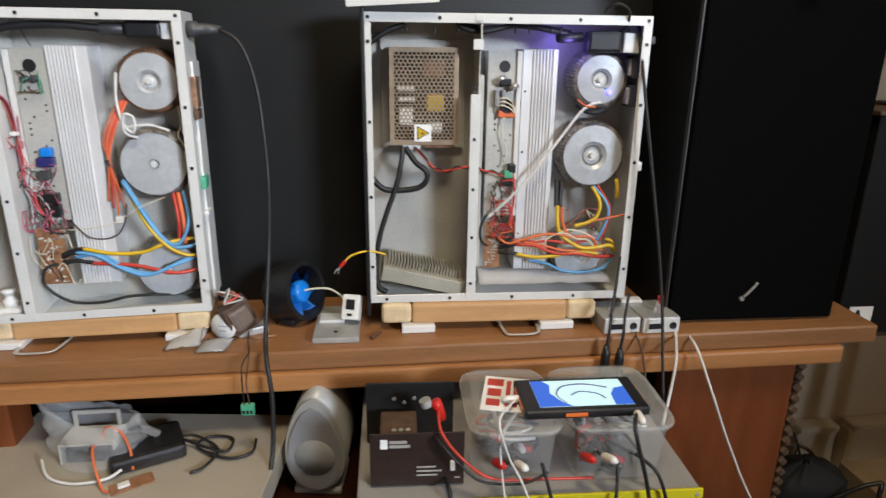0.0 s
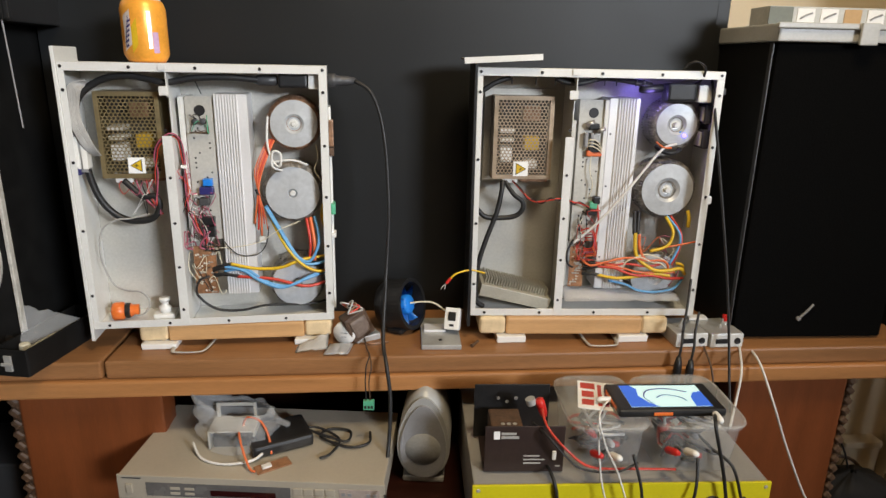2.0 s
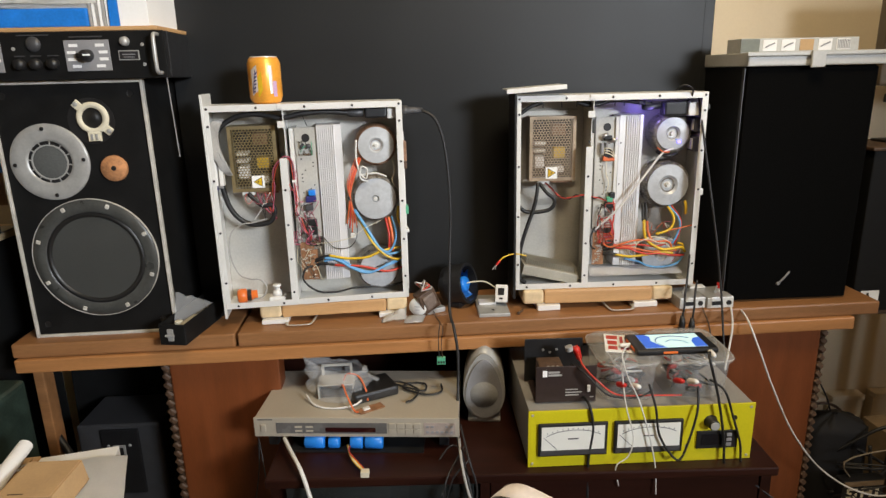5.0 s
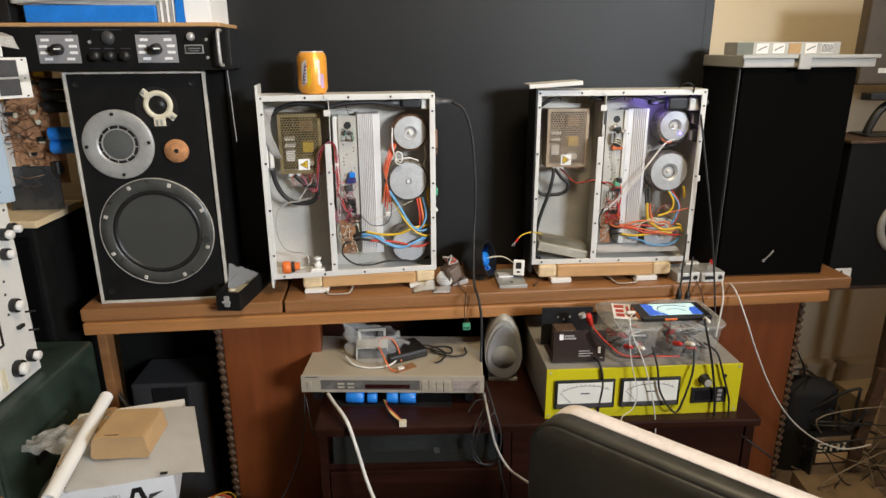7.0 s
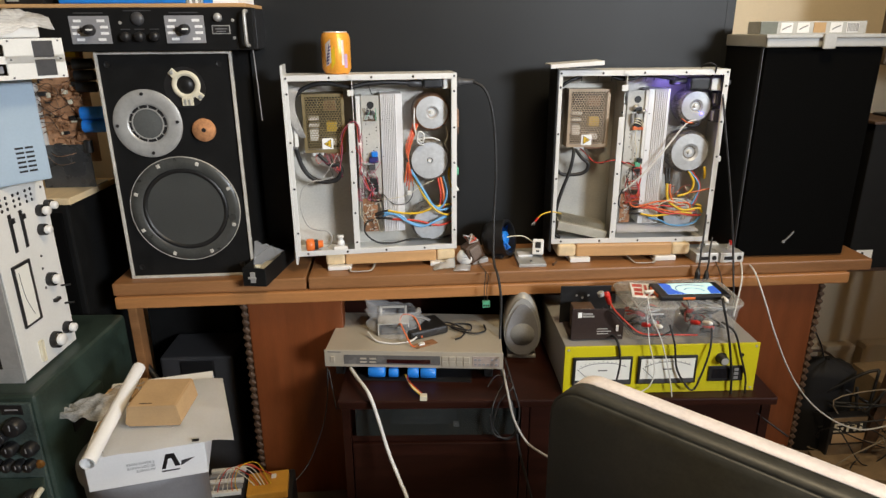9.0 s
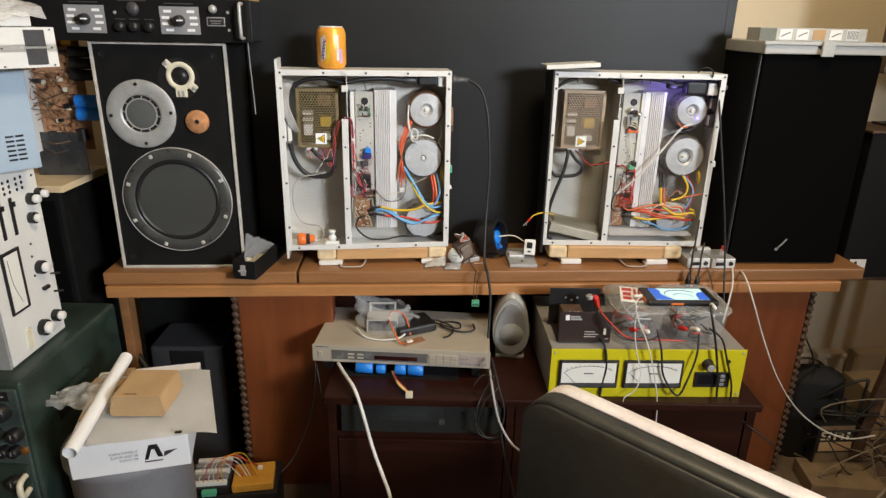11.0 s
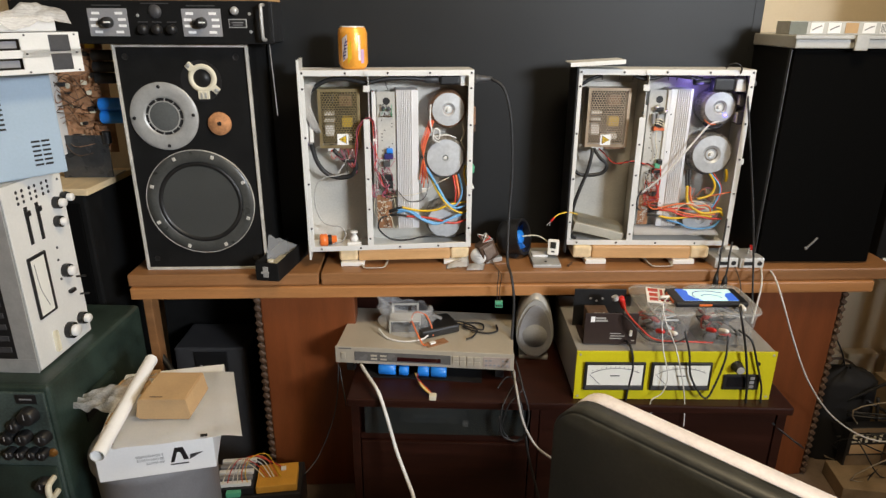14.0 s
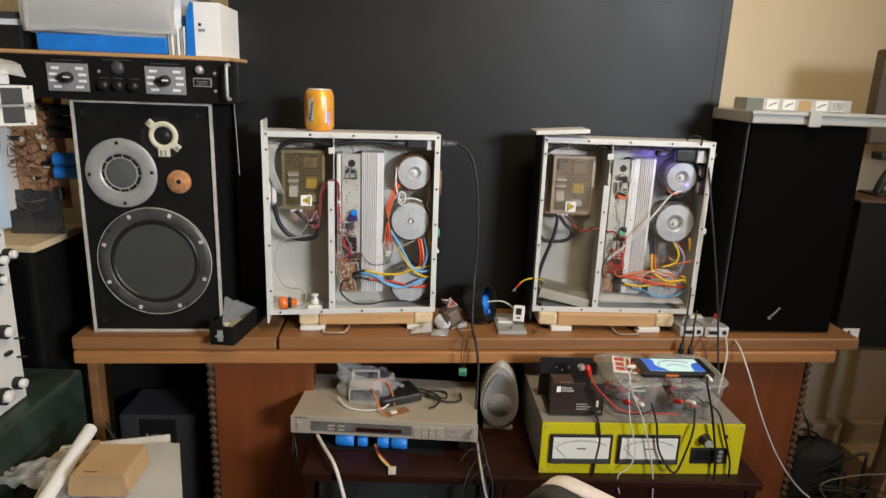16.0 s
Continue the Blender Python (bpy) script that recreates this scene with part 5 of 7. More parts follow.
part("bag", sheet(lambda u, v: (0.16 * u, 0.12 * v, 0.002 + 0.03 * math.sin(math.pi * u) * math.sin(math.pi * v) + 0.006 * noise.noise((u * 8, v * 7, 3))), 16, 12), BAG, bgs, "", True)
part("contents", box(0.03, 0.12, 0.02, 0.09, 0.001, 0.012, 0.003), GREENM, bgs)
sc = thing("small_connector", "small white connector lying on the cabinet shelf", "connector", at(-0.30, 0.65, 0.2605))
part("housing", box(0, 0.014, 0, 0.01, 0, 0.012, 0.002), WHITEP, sc)

# ---- tuner with its clutter ----
TM = at(-0.604, 0.704, 0.397, 0, 0, -3.2) @ Matrix.Diagonal((1.025, 1, 1, 1))
tn = thing("tuner", "champagne metal radio tuner with a slim display front", "tuner", TM)
part("cover", box(0.002, 0.410, 0.004, 0.215, 0.002, 0.0425, 0.0015), BEIGE, tn)
fp = part("front_panel", box(0, 0.412, 0, 0.0038, 0, 0.043, 0.001), BEIGE, tn)
part("display_window", box(0.045, 0.268, -0.0012, -0.0002, 0.008, 0.032, 0.0004), mat("tinted_window", (0.13, 0.125, 0.12), 0.25), fp, "dark grey display window")
part("display", box(0.145, 0.245, -0.0020, -0.0013, 0.012, 0.022), mat("display_glass", (0.03, 0.006, 0.006), 0.15), fp, "dark red display")
part("power_button", box(0.014, 0.024, -0.003, -0.0002, 0.012, 0.028, 0.001), BEIGE, fp)
part("brand_bar", box(0.008, 0.038, -0.0006, -0.0002, 0.0375, 0.0395), DGREY, fp)
for k in range(4):
    for j in range(2):
        part("preset_button", box(0.272 + k * 0.0165, 0.286 + k * 0.0165, -0.0022, -0.0002, 0.007 + j * 0.013, 0.0185 + j * 0.013, 0.0008), BEIGE, fp)
for j in range(2):
    for k in range(2):
        part("small_button", box(0.083 + k * 0.022, 0.098 + k * 0.022, -0.0024, -0.0013, 0.012 + j * 0.009, 0.0165 + j * 0.009, 0.0005), BEIGE, fp)
part("key_field", box(0.342, 0.404, -0.0012, -0.0002, 0.006, 0.033, 0.0005), mat("rose_frame_print", (0.40, 0.33, 0.29), 0.4), fp)
for k in range(6):
    for j in range(2):
        if j == 0 or k in (0, 1, 4, 5):
            part("key", box(0.346 + k * 0.0095, 0.352 + k * 0.0095, -0.0024, -0.0013, 0.010 + j * 0.012, 0.015 + j * 0.012, 0.0004), GREYP, fp)
for x, y in ((0.02, 0.02), (0.37, 0.02), (0.02, 0.18), (0.37, 0.18)):
    part("foot", box(x, x + 0.02, y, y + 0.02, -0.0322, -0.0002, 0.002), BLACKP, tn)
am = thing("capacitor_board", "amplifier board with bright blue capacitors under the tuner", "circuit board", TM @ at(0.07, -0.008, -0.0318))
part("board", box(0, 0.27, 0, 0.15, 0, 0.003), BLACKP, am)
for x, l, r in ((0.030, 0.040, 0.0138), (0.078, 0.022, 0.012), (0.122, 0.026, 0.0138), (0.152, 0.036, 0.0138)):
    c = part("capacitor", lathe([(0, 0), (r * 0.85, 0), (r, 0.002), (r, l - 0.002), (r * 0.85, l), (0, l)], 24, at(x, 0.014, 0.0035 + r, 0, 90, 0)), BLUEF, am, "bright blue capacitor", True)
wl = thing("wire_harness", "yellow and white wires with a cream plug", "wires", at(0, 0, 0))
for k, mm in enumerate((YELW, WHITEW, YELW, REDW)):
    part("wire", tube([(-0.415 + 0.003 * k, 0.70, 0.375), (-0.405, 0.66, 0.378 + 0.002 * k), (-0.392 + 0.003 * k, 0.635, 0.374), (-0.372 + 0.002 * k, 0.612, 0.3705)], 0.0013, 6), mm, wl, "", True)
part("plug", box(-0.376, -0.360, 0.598, 0.612, 0.3652, 0.377, 0.001), CREAM, wl)

bag = thing("plastic_bag", "clear polythene bag holding a metal bracket on the tuner", "bag", TM @ at(0.085, 0.055, 0.0432))


def bag_fn(u, v):
    a, w = 2 * math.pi * u, 0.055 + 0.012 * noise.noise((u * 5, v * 4, 2))
    s, q = 1 - 0.30 * v ** 2, max(0, -math.cos(a)) ** 3
    return (0.078 + (w * 1.15 * math.cos(a) + 0.016 * noise.noise((math.cos(a) * 2, math.sin(a) * 2, v * 6))) * s - 0.034 * v * q, 0.055 + w * 0.9 * math.sin(a) * s, 0.001 + (0.060 + 0.034 * q) * v + 0.006 * noise.noise((math.cos(a) * 3, math.sin(a) * 3, v * 5 + 9)) * v)


part("film", sheet(bag_fn, 40, 14), BAG, bag, "", True)
part("zip_edge", tube([(0.005, 0.02, 0.012), (0.03, -0.010, 0.004), (0.07, -0.022, 0.003), (0.11, -0.015, 0.006), (0.125, 0.0, 0.010)], 0.0022, 6), WHITEW, bag, "", True)
br = thing("metal_bracket", "folded aluminium bracket inside a clear bag", "bracket", TM @ at(0.115, 0.075, 0.0435, 0, 0, 6))
part("plate", box(0, 0.075, 0, 0.05, 0.030, 0.033, 0.001), PLATE, br), part("side", box(0, 0.003, 0, 0.05, 0, 0.0295), PLATE, br), part("side", box(0.072, 0.075, 0, 0.05, 0, 0.0295), PLATE, br)
part("frame_top", box(0.004, 0.010, 0.046, 0.050, 0.0335, 0.060, 0.001), PLATE, br), part("frame_top", box(0.0105, 0.064, 0.046, 0.050, 0.054, 0.060, 0.001), PLATE, br), part("frame_top", box(0.0645, 0.070, 0.046, 0.050, 0.0335, 0.060, 0.001), PLATE, br)
part("block", box(0.006, 0.068, 0.006, 0.03, 0.0, 0.020, 0.002), BLACKP, br)
# plain block stands in for the heap of black cables
bw = thing("black_cable_pile", "black block standing in for a cable pile, with coiled black lead, on the tuner", "adapter", TM @ at(0.205, 0.065, 0.0432, 0, 0, 30))
part("body", box(-0.015, 0.085, -0.01, 0.065, 0, 0.022, 0.006), BLACKP, bw)
part("lead", tube([(0.085, 0.02, 0.012), (0.11, -0.01, 0.008), (0.135, -0.03, 0.005), (0.15, 0.0, 0.004), (0.12, 0.02, 0.004), (0.10, 0.0, 0.006), (0.13, -0.045, 0.004), (0.165, -0.05, 0.004), (0.18, -0.02, 0.004)], 0.0022, 6), BLACKC, bw, "", True)
part("lead", tube([(0.085, 0.03, 0.012), (0.105, 0.02, 0.01), (0.125, -0.02, 0.005), (0.10, -0.05, 0.004), (0.08, -0.055, 0.004)], 0.0022, 6), BLACKC, bw, "", True)
ow = thing("orange_lead", "short orange lead looped over a bag", "cable", TM @ at(0.17, 0.05, 0.044))
part("lead", tube([(-0.005, 0.05, 0.030), (0.005, 0.045, 0.05), (0.03, 0.035, 0.05), (0.045, 0.025, 0.028), (0.052, 0.012, 0.004)], 0.002, 6), ORAW, ow, "", True)
part("lead", tube([(-0.005, 0.03, 0.030), (0.002, 0.012, 0.04), (0.012, -0.008, 0.03), (0.03, -0.03, 0.006), (0.04, -0.034, 0.003)], 0.002, 6), ORAW, ow, "", True)
sb = thing("small_circuit_board", "scrap of brown circuit board on the tuner", "circuit board", TM @ at(0.215, 0.012, 0.0432, 0, 0, 35))
part("board", box(0, 0.055, 0, 0.022, 0, 0.002), PCB, sb), part("chip", box(0.01, 0.025, 0.006, 0.016, 0.0021, 0.006, 0.001), WHITEP, sb)

# ---- small egg-shaped loudspeaker ----
eg = thing("egg_loudspeaker", "silver egg-shaped computer loudspeaker with a grey grille", "loudspeaker", at(-0.124, 0.795, 0.365, 0, 0, -4))


def egg(scale, dz, y0):
    out = []
    for k in range(36):
        a = 2 * math.pi * k / 36
        s = math.sin(a)
        out.append((scale * 0.045 * math.cos(a) * (1.0 - 0.22 * s), dz + scale * 0.080 * s))
    return out


part("shell", outline(egg(1.0, 0.088, 0), 0.085), EGGS, eg, "", True)
part("bezel", outline(egg(0.97, 0.087, 0), 0.006, at(0, -0.0062, 0)), EGGS, eg)
part("grille", outline(egg(0.86, 0.083, 0), 0.006, at(0, -0.0105, 0)), GREYP, eg, "grey cloth grille")
part("driver", lathe([(0.030, 0.0), (0.029, 0.0015), (0.0, 0.004)], 30, at(0, -0.0105, 0.070) @ FRONT), mat("grille_dome", (0.30, 0.30, 0.29), 0.6), eg, "", True)
part("back_shell", outline(egg(0.95, 0.092, 0), 0.03, at(0, 0.0852, 0)), BLACKP, eg)
part("base", box(-0.036, 0.036, -0.004, 0.08, 0.0, 0.012, 0.004), EGGS, eg)

# ---- yellow-fronted meter amplifier ----
YM = at(-0.052, 0.618, 0.3652, 0, 0, 1.6) @ Matrix.Diagonal((1.035, 1, 1, 1))
ya = thing("meter_amplifier", "bright yellow fronted amplifier with two white level meters", "amplifier", YM)
part("case", box(0.002, 0.424, 0.004, 0.30, 0.001, 0.119, 0.002), mat("grey_case_paint", (0.34, 0.33, 0.31), 0.4, 0.2, var=0.06, scale=10), ya)
fpn = part("front_panel", box(0, 0.426, 0, 0.0038, 0, 0.121, 0.001), YELLOW, ya, "bright yellow front panel")
for x0 in (0.018, 0.160):
    mt = part("meter", box(x0, x0 + 0.130, -0.006, -0.0003, 0.026, 0.096, 0.002), BLACKP, ya, "black framed level meter with white scale")
    part("dial", box(x0 + 0.006, x0 + 0.124, -0.0072, -0.0062, 0.040, 0.090), METER, mt)
    part("lower_strip", box(x0 + 0.003, x0 + 0.127, -0.0078, -0.0062, 0.029, 0.0385, 0.001), DGREY, mt)
    part("scale_arc", tube([(x0 + 0.014, -0.0074, 0.070), (x0 + 0.035, -0.0074, 0.079), (x0 + 0.065, -0.0074, 0.083), (x0 + 0.095, -0.0074, 0.080), (x0 + 0.116, -0.0074, 0.072)], 0.0006, 5), DGREY, mt)
    part("needle", tube([(x0 + 0.010, -0.0077, 0.068), (x0 + 0.035, -0.0077, 0.042)], 0.0005, 4), DGREY, mt)
    part("unit_bar", box(x0 + 0.055, x0 + 0.075, -0.0077, -0.0073, 0.063, 0.0655), DGREY, mt)
    for k in range(11):
        part("scale_mark", box(x0 + 0.016 + k * 0.0095, x0 + 0.0175 + k * 0.0095, -0.0077, -0.0073, 0.0755 + 0.009 * math.sin(math.pi * k / 10), 0.0785 + 0.009 * math.sin(math.pi * k / 10)), GREYP, mt)
kn = part("volume_knob", lathe([(0, 0.020), (0.009, 0.020), (0.0105, 0.018), (0.011, 0.002), (0.013, 0.0)], 24, at(0.343, -0.0002, 0.086) @ FRONT), BLACKP, ya, "black knob with a silver cap", True)
part("cap", lathe([(0, 0.0215), (0.008, 0.0212), (0.0085, 0.0202)], 20, at(0.343, -0.0002, 0.086) @ FRONT), CAST, kn)
ds = part("display", box(0.318, 0.396, -0.004, -0.0003, 0.028, 0.066, 0.001), BLACKP, ya, "black display with three buttons")
part("window", box(0.326, 0.366, -0.0046, -0.0041, 0.036, 0.060), mat("smoked_glass", (0.008, 0.009, 0.012), 0.1), ds)
for k in range(3):
    part("button", box(0.374, 0.384, -0.0062, -0.0041, 0.033 + k * 0.0105, 0.040 + k * 0.0105, 0.001), GREYP, ds)
part("jack", lathe([(0, 0.0008), (0.003, 0.0008), (0.0045, 0.002), (0.005, 0)], 14, at(0.388, -0.0002, 0.092) @ FRONT), BLACKP, ya)
for x, z in ((0.008, 0.113), (0.418, 0.113), (0.008, 0.008), (0.418, 0.008), (0.30, 0.034)):
    part("screw", lathe([(0, 0.0014), (0.0025, 0.001), (0.003, 0)], 10, at(x, -0.0002, z) @ FRONT), CAST, ya)

# ---- opened brown supply box ----
BM = at(-0.034, 0.650, 0.4872, 0, 0, 1)
bb2 = thing("supply_box", "opened small brown power supply box with a black rear panel", "power supply", BM)
BROWN = mat("brown_wrinkle_paint", (0.028, 0.015, 0.012), 0.5, var=0.15, scale=80, bump=0.2)
fp2 = part("front", box(0, 0.118, 0, 0.002, 0, 0.076, 0.001), BROWN, bb2, "brown front with white print")
for a in ((0.013, 0.022, 0.055, 0.068), ):
    part("logo_square", box(a[0], a[1], -0.0008, -0.0002, a[2], a[3]), PAPER, fp2)
for x0, x1, z0, z1 in ((0.024, 0.046, 0.062, 0.066), (0.024, 0.050, 0.056, 0.060), (0.058, 0.082, 0.026, 0.028), (0.058, 0.090, 0.020, 0.022), (0.058, 0.084, 0.014, 0.016), (0.106, 0.113, 0.009, 0.011)):
    part("print_bar", box(x0, x1, -0.0008, -0.0002, z0, z1), GREYW, fp2)
part("switch", box(0.100, 0.106, -0.004, -0.0002, 0.022, 0.036, 0.001), PAPER, fp2, "white slide switch")
part("bottom", box(0, 0.118, 0.0022, 0.092, 0, 0.002), BROWN, bb2)
part("rear_panel", box(-0.008, 0.112, 0.092, 0.0945, 0.0, 0.094, 0.001), BLACKP, bb2, "matt black rear panel")
part("transformer", box(0.012, 0.06, 0.02, 0.075, 0.0022, 0.062, 0.003), CARVE, bb2)
part("inner_board", box(0.065, 0.112, 0.012, 0.085, 0.006, 0.008), PCB, bb2)
for k in range(3):
    part("terminal", rod(0.0035, 0.012, at(0.030 + 0.009 * k, 0.03, 0.0745 - 0.024), 10), CAST, bb2)
    part("panel_hole", lathe([(0, 0.0006), (0.0025, 0.0006), (0.003, 0)], 10, at(0.030 + 0.014 * k, 0.0918, 0.070 - 0.006 * (k % 2)) @ FRONT), GREYP, bb2)
pk = thing("red_plug", "red and chrome plug standing in the supply box", "plug", BM)
part("shell", lathe([(0, 0), (0.0065, 0), (0.0075, 0.006), (0.006, 0.024), (0.004, 0.030), (0.0, 0.030)], 16, at(0.083, 0.035, 0.100, 0, 160, 0)), RED, pk, "", True)
part("ring", lathe([(0.0068, 0.030), (0.0075, 0.031), (0.0075, 0.040), (0.0, 0.040)], 16, at(0.083, 0.035, 0.064, 0, -20, 0)), CAST, pk)


# ---- clear food boxes with cables, phone on top ----
def food_box(x0, x1, y0, y1, rz):
    b = thing("food_box", "clear plastic food box with a lid, full of plugs and leads", "food box", at(x0, y0, 0.4868, 0, 0, rz), "food boxes on the amplifier")
    w, d, h = x1 - x0, y1 - y0, 0.082
    one = bmesh.new()
    n = 32
    rings = []
    for z, s in ((0.0, 0.86), (0.004, 0.9), (h, 1.0)):
        rg = []
        for k in range(n):
            a = 2 * math.pi * k / n
            c, q = math.cos(a), math.sin(a)
            rg.append(one.verts.new((w / 2 + s * w / 2 * math.copysign(abs(c) ** 0.35, c), d / 2 + s * d / 2 * math.copysign(abs(q) ** 0.35, q), z)))
        rings.append(rg)
    for a, c in zip(rings, rings[1:]):
        for k in range(n):
            one.faces.new((a[k], a[(k + 1) % n], c[(k + 1) % n], c[k]))
    one.faces.new(rings[0][::-1])
    part("tub", one, TUB, b, "", True)
    lid = bmesh.new()
    rings = []
    for z, s in ((h - 0.006, 1.05), (h + 0.003, 1.06), (h + 0.005, 1.02), (h + 0.005, 0.95), (h + 0.011, 0.92), (h + 0.012, 0.88)):
        rg = []
        for k in range(n):
            a = 2 * math.pi * k / n
            c, q = math.cos(a), math.sin(a)
            rg.append(lid.verts.new((w / 2 + s * w / 2 * math.copysign(abs(c) ** 0.35, c), d / 2 + s * d / 2 * math.copysign(abs(q) ** 0.35, q), z)))
        rings.append(rg)
    for a, c in zip(rings, rings[1:]):
        for k in range(n):
            lid.faces.new((a[k], a[(k + 1) % n], c[(k + 1) % n], c[k]))
    lid.faces.new(rings[-1])
    lo = part("lid", lid, TUB, b, "clear raised lid", True)
    part("lid_edge", tube([(w / 2 + 1.06 * w / 2 * math.copysign(abs(math.cos(t)) ** 0.35, math.cos(t)), d / 2 + 1.06 * d / 2 * math.copysign(abs(math.sin(t)) ** 0.35, math.sin(t)), h) for t in [2 * math.pi * k / 32 for k in range(33)]], 0.0018, 5, 2), WHITEP if False else TUB, lo)
    rnd = random.Random(int(x0 * 1000))
    for k in range(7):
        a = (rnd.uniform(0.2, 0.8) * w, rnd.uniform(0.15, 0.5) * d, 0.012 + 0.006 * k)
        p = part("plug", lathe([(0, 0), (0.005, 0), (0.006, 0.01), (0.004, 0.028), (0, 0.028)], 12, at(*a, 80, 0, rnd.uniform(-60, 60))), (BLACKP, RED, WHITEP, BLACKP, GREYP)[k % 5], b, "", True)
    for k in range(5):
        part("lead", tube([(rnd.uniform(0.15, 0.85) * w, rnd.uniform(0.15, 0.85) * d, 0.006 + 0.012 * k + rnd.uniform(0, 0.008)) for _ in range(7)], 0.0024, 6), (BLACKC, BLACKC, REDW, BLACKC, WHITEW)[k], b, "", True)
    return b


food_box(0.092, 0.205, 0.640, 0.785, 1)
food_box(0.218, 0.350, 0.644, 0.790, 1)
cd = thing("printed_card", "white and red printed card lying on a food box", "card", at(0.104, 0.672, 0.5818, 0, 0, -12))
part("card", box(0, 0.060, 0, 0.085, 0, 0.0015), PAPER, cd)
for x0, x1, y0, y1 in ((0.004, 0.026, 0.060, 0.078), (0.006, 0.024, 0.034, 0.052), (0.030, 0.036, 0.010, 0.075), (0.040, 0.046, 0.010, 0.06), (0.006, 0.024, 0.010, 0.026)):
    part("print_bar", box(x0, x1, y0, y1, 0.0016, 0.002), REDW if x1 < 0.04 else PINKW, cd)
PM = at(0.156, 0.640, 0.5843, 0, 0, 2)
ph = thing("smartphone", "black and orange rugged phone with a lit blue screen", "phone", PM)
part("case", box(0, 0.158, 0, 0.080, 0, 0.0125, 0.005, seg=3), BLACKP, ph)
for x0, x1 in ((0.0, 0.006), (0.152, 0.158)):
    part("orange_side", box(x0 - 0.0008, x1 + 0.0008, 0.014, 0.066, 0.003, 0.0095, 0.001), ORANGE, ph)
part("orange_key", box(0.050, 0.078, -0.0015, -0.0002, 0.004, 0.009, 0.001), ORANGE, ph, "orange side key")
sn = part("screen", box(0.020, 0.140, 0.009, 0.071, 0.0127, 0.0131), SCREENW, ph, "lit screen with blue, white and violet shapes")
part("picture_shape", outline([(0.020, 0.009), (0.062, 0.009), (0.050, 0.020), (0.040, 0.040), (0.044, 0.060), (0.036, 0.071), (0.020, 0.071)], 0.0003, at(0, 0, 0.01345) @ Matrix.Rotation(radians(-90), 4, "X")), SCREEN, sn)
part("picture_shape", outline([(0.140, 0.009), (0.116, 0.009), (0.118, 0.034), (0.126, 0.048), (0.140, 0.052)], 0.0003, at(0, 0, 0.01345) @ Matrix.Rotation(radians(-90), 4, "X")), SCREEN, sn)
part("picture_line", tube([(0.056, 0.016, 0.0134), (0.048, 0.036, 0.0134), (0.060, 0.056, 0.0134), (0.090, 0.060, 0.0134), (0.118, 0.050, 0.0134)], 0.0011, 5, flat=0.3), SCREENP, sn)
part("picture_line", tube([(0.066, 0.034, 0.0134), (0.080, 0.042, 0.0134), (0.100, 0.036, 0.0134), (0.108, 0.024, 0.0134)], 0.0011, 5, flat=0.3), SCREENP, sn)


def cable(label, pts, r, material, ends=()):
    c = thing("cable", label, "cable", at(0, 0, 0), "loose cables")
    part("cord", tube(pts, r, 7), material, c, "", True)
    for m, mm in ends:
        part("plug", lathe([(0, 0), (0.004, 0), (0.005, 0.003), (0.005, 0.018), (0.003, 0.024), (0, 0.024)], 12, m), mm, c, "", True)
    return c


cable("white charging lead hanging from the phone", [(0.166, 0.682, 0.590), (0.154, 0.684, 0.589), *[(0.122, 0.622, 0.599), (0.132, 0.612, 0.557), (0.153, 0.607, 0.513), (0.178, 0.607, 0.437), (0.194, 0.607, 0.365), (0.197, 0.602, 0.309)]], 0.0014, WHITEW, [(at(0.157, 0.682, 0.590, 0, -90, 0), WHITEP)])
cable("thin white lead looping below the yellow amplifier", [(0.122, 0.622, 0.579), (0.129, 0.607, 0.505), (0.146, 0.602, 0.439), (0.139, 0.602, 0.396), (0.116, 0.602, 0.373), (0.125, 0.607, 0.326)], 0.0013, WHITEW)
cable("black lead hanging from the phone over the amplifier", [(0.296, 0.644, 0.590), *[(0.281, 0.607, 0.59), (0.306, 0.612, 0.508), (0.326, 0.617, 0.421), (0.331, 0.617, 0.375), (0.336, 0.617, 0.326)]], 0.0026, BLACKC, [(at(0.296, 0.646, 0.590, 90, 0, 0), WHITEP)])
cable("black audio lead looping over the amplifier front", [(0.176, 0.622, 0.537), (0.188, 0.61, 0.492), (0.198, 0.61, 0.436), (0.221, 0.607, 0.395), (0.239, 0.606, 0.382), (0.253, 0.61, 0.409), (0.269, 0.614, 0.478), (0.274, 0.632, 0.524)], 0.0023, BLACKC)
cable("black lead over the amplifier edge", [(0.299, 0.642, 0.533), (0.322, 0.622, 0.517), (0.342, 0.62, 0.463), (0.361, 0.62, 0.406), (0.378, 0.617, 0.335), (0.473, 0.602, 0.258)], 0.0023, BLACKC)
cable("black lead from the brown supply box", [(0.06, 0.657, 0.496), (0.065, 0.62, 0.494), (0.072, 0.616, 0.45), (0.067, 0.616, 0.399), (0.065, 0.616, 0.355), (0.066, 0.612, 0.297)], 0.0028, BLACKC)
cable("red lead from the supply box to a food box", [(0.052, 0.677, 0.577), *[(0.055, 0.642, 0.568), (0.08, 0.622, 0.544), (0.117, 0.622, 0.516), (0.181, 0.627, 0.51), (0.244, 0.632, 0.506)]], 0.0019, REDW)
cable("black lead from the supply box beside a red one", [(0.040, 0.677, 0.554), *[(0.054, 0.632, 0.559), (0.079, 0.622, 0.534), (0.104, 0.617, 0.516), (0.153, 0.617, 0.512), (0.184, 0.622, 0.524)]], 0.0017, BLACKC)
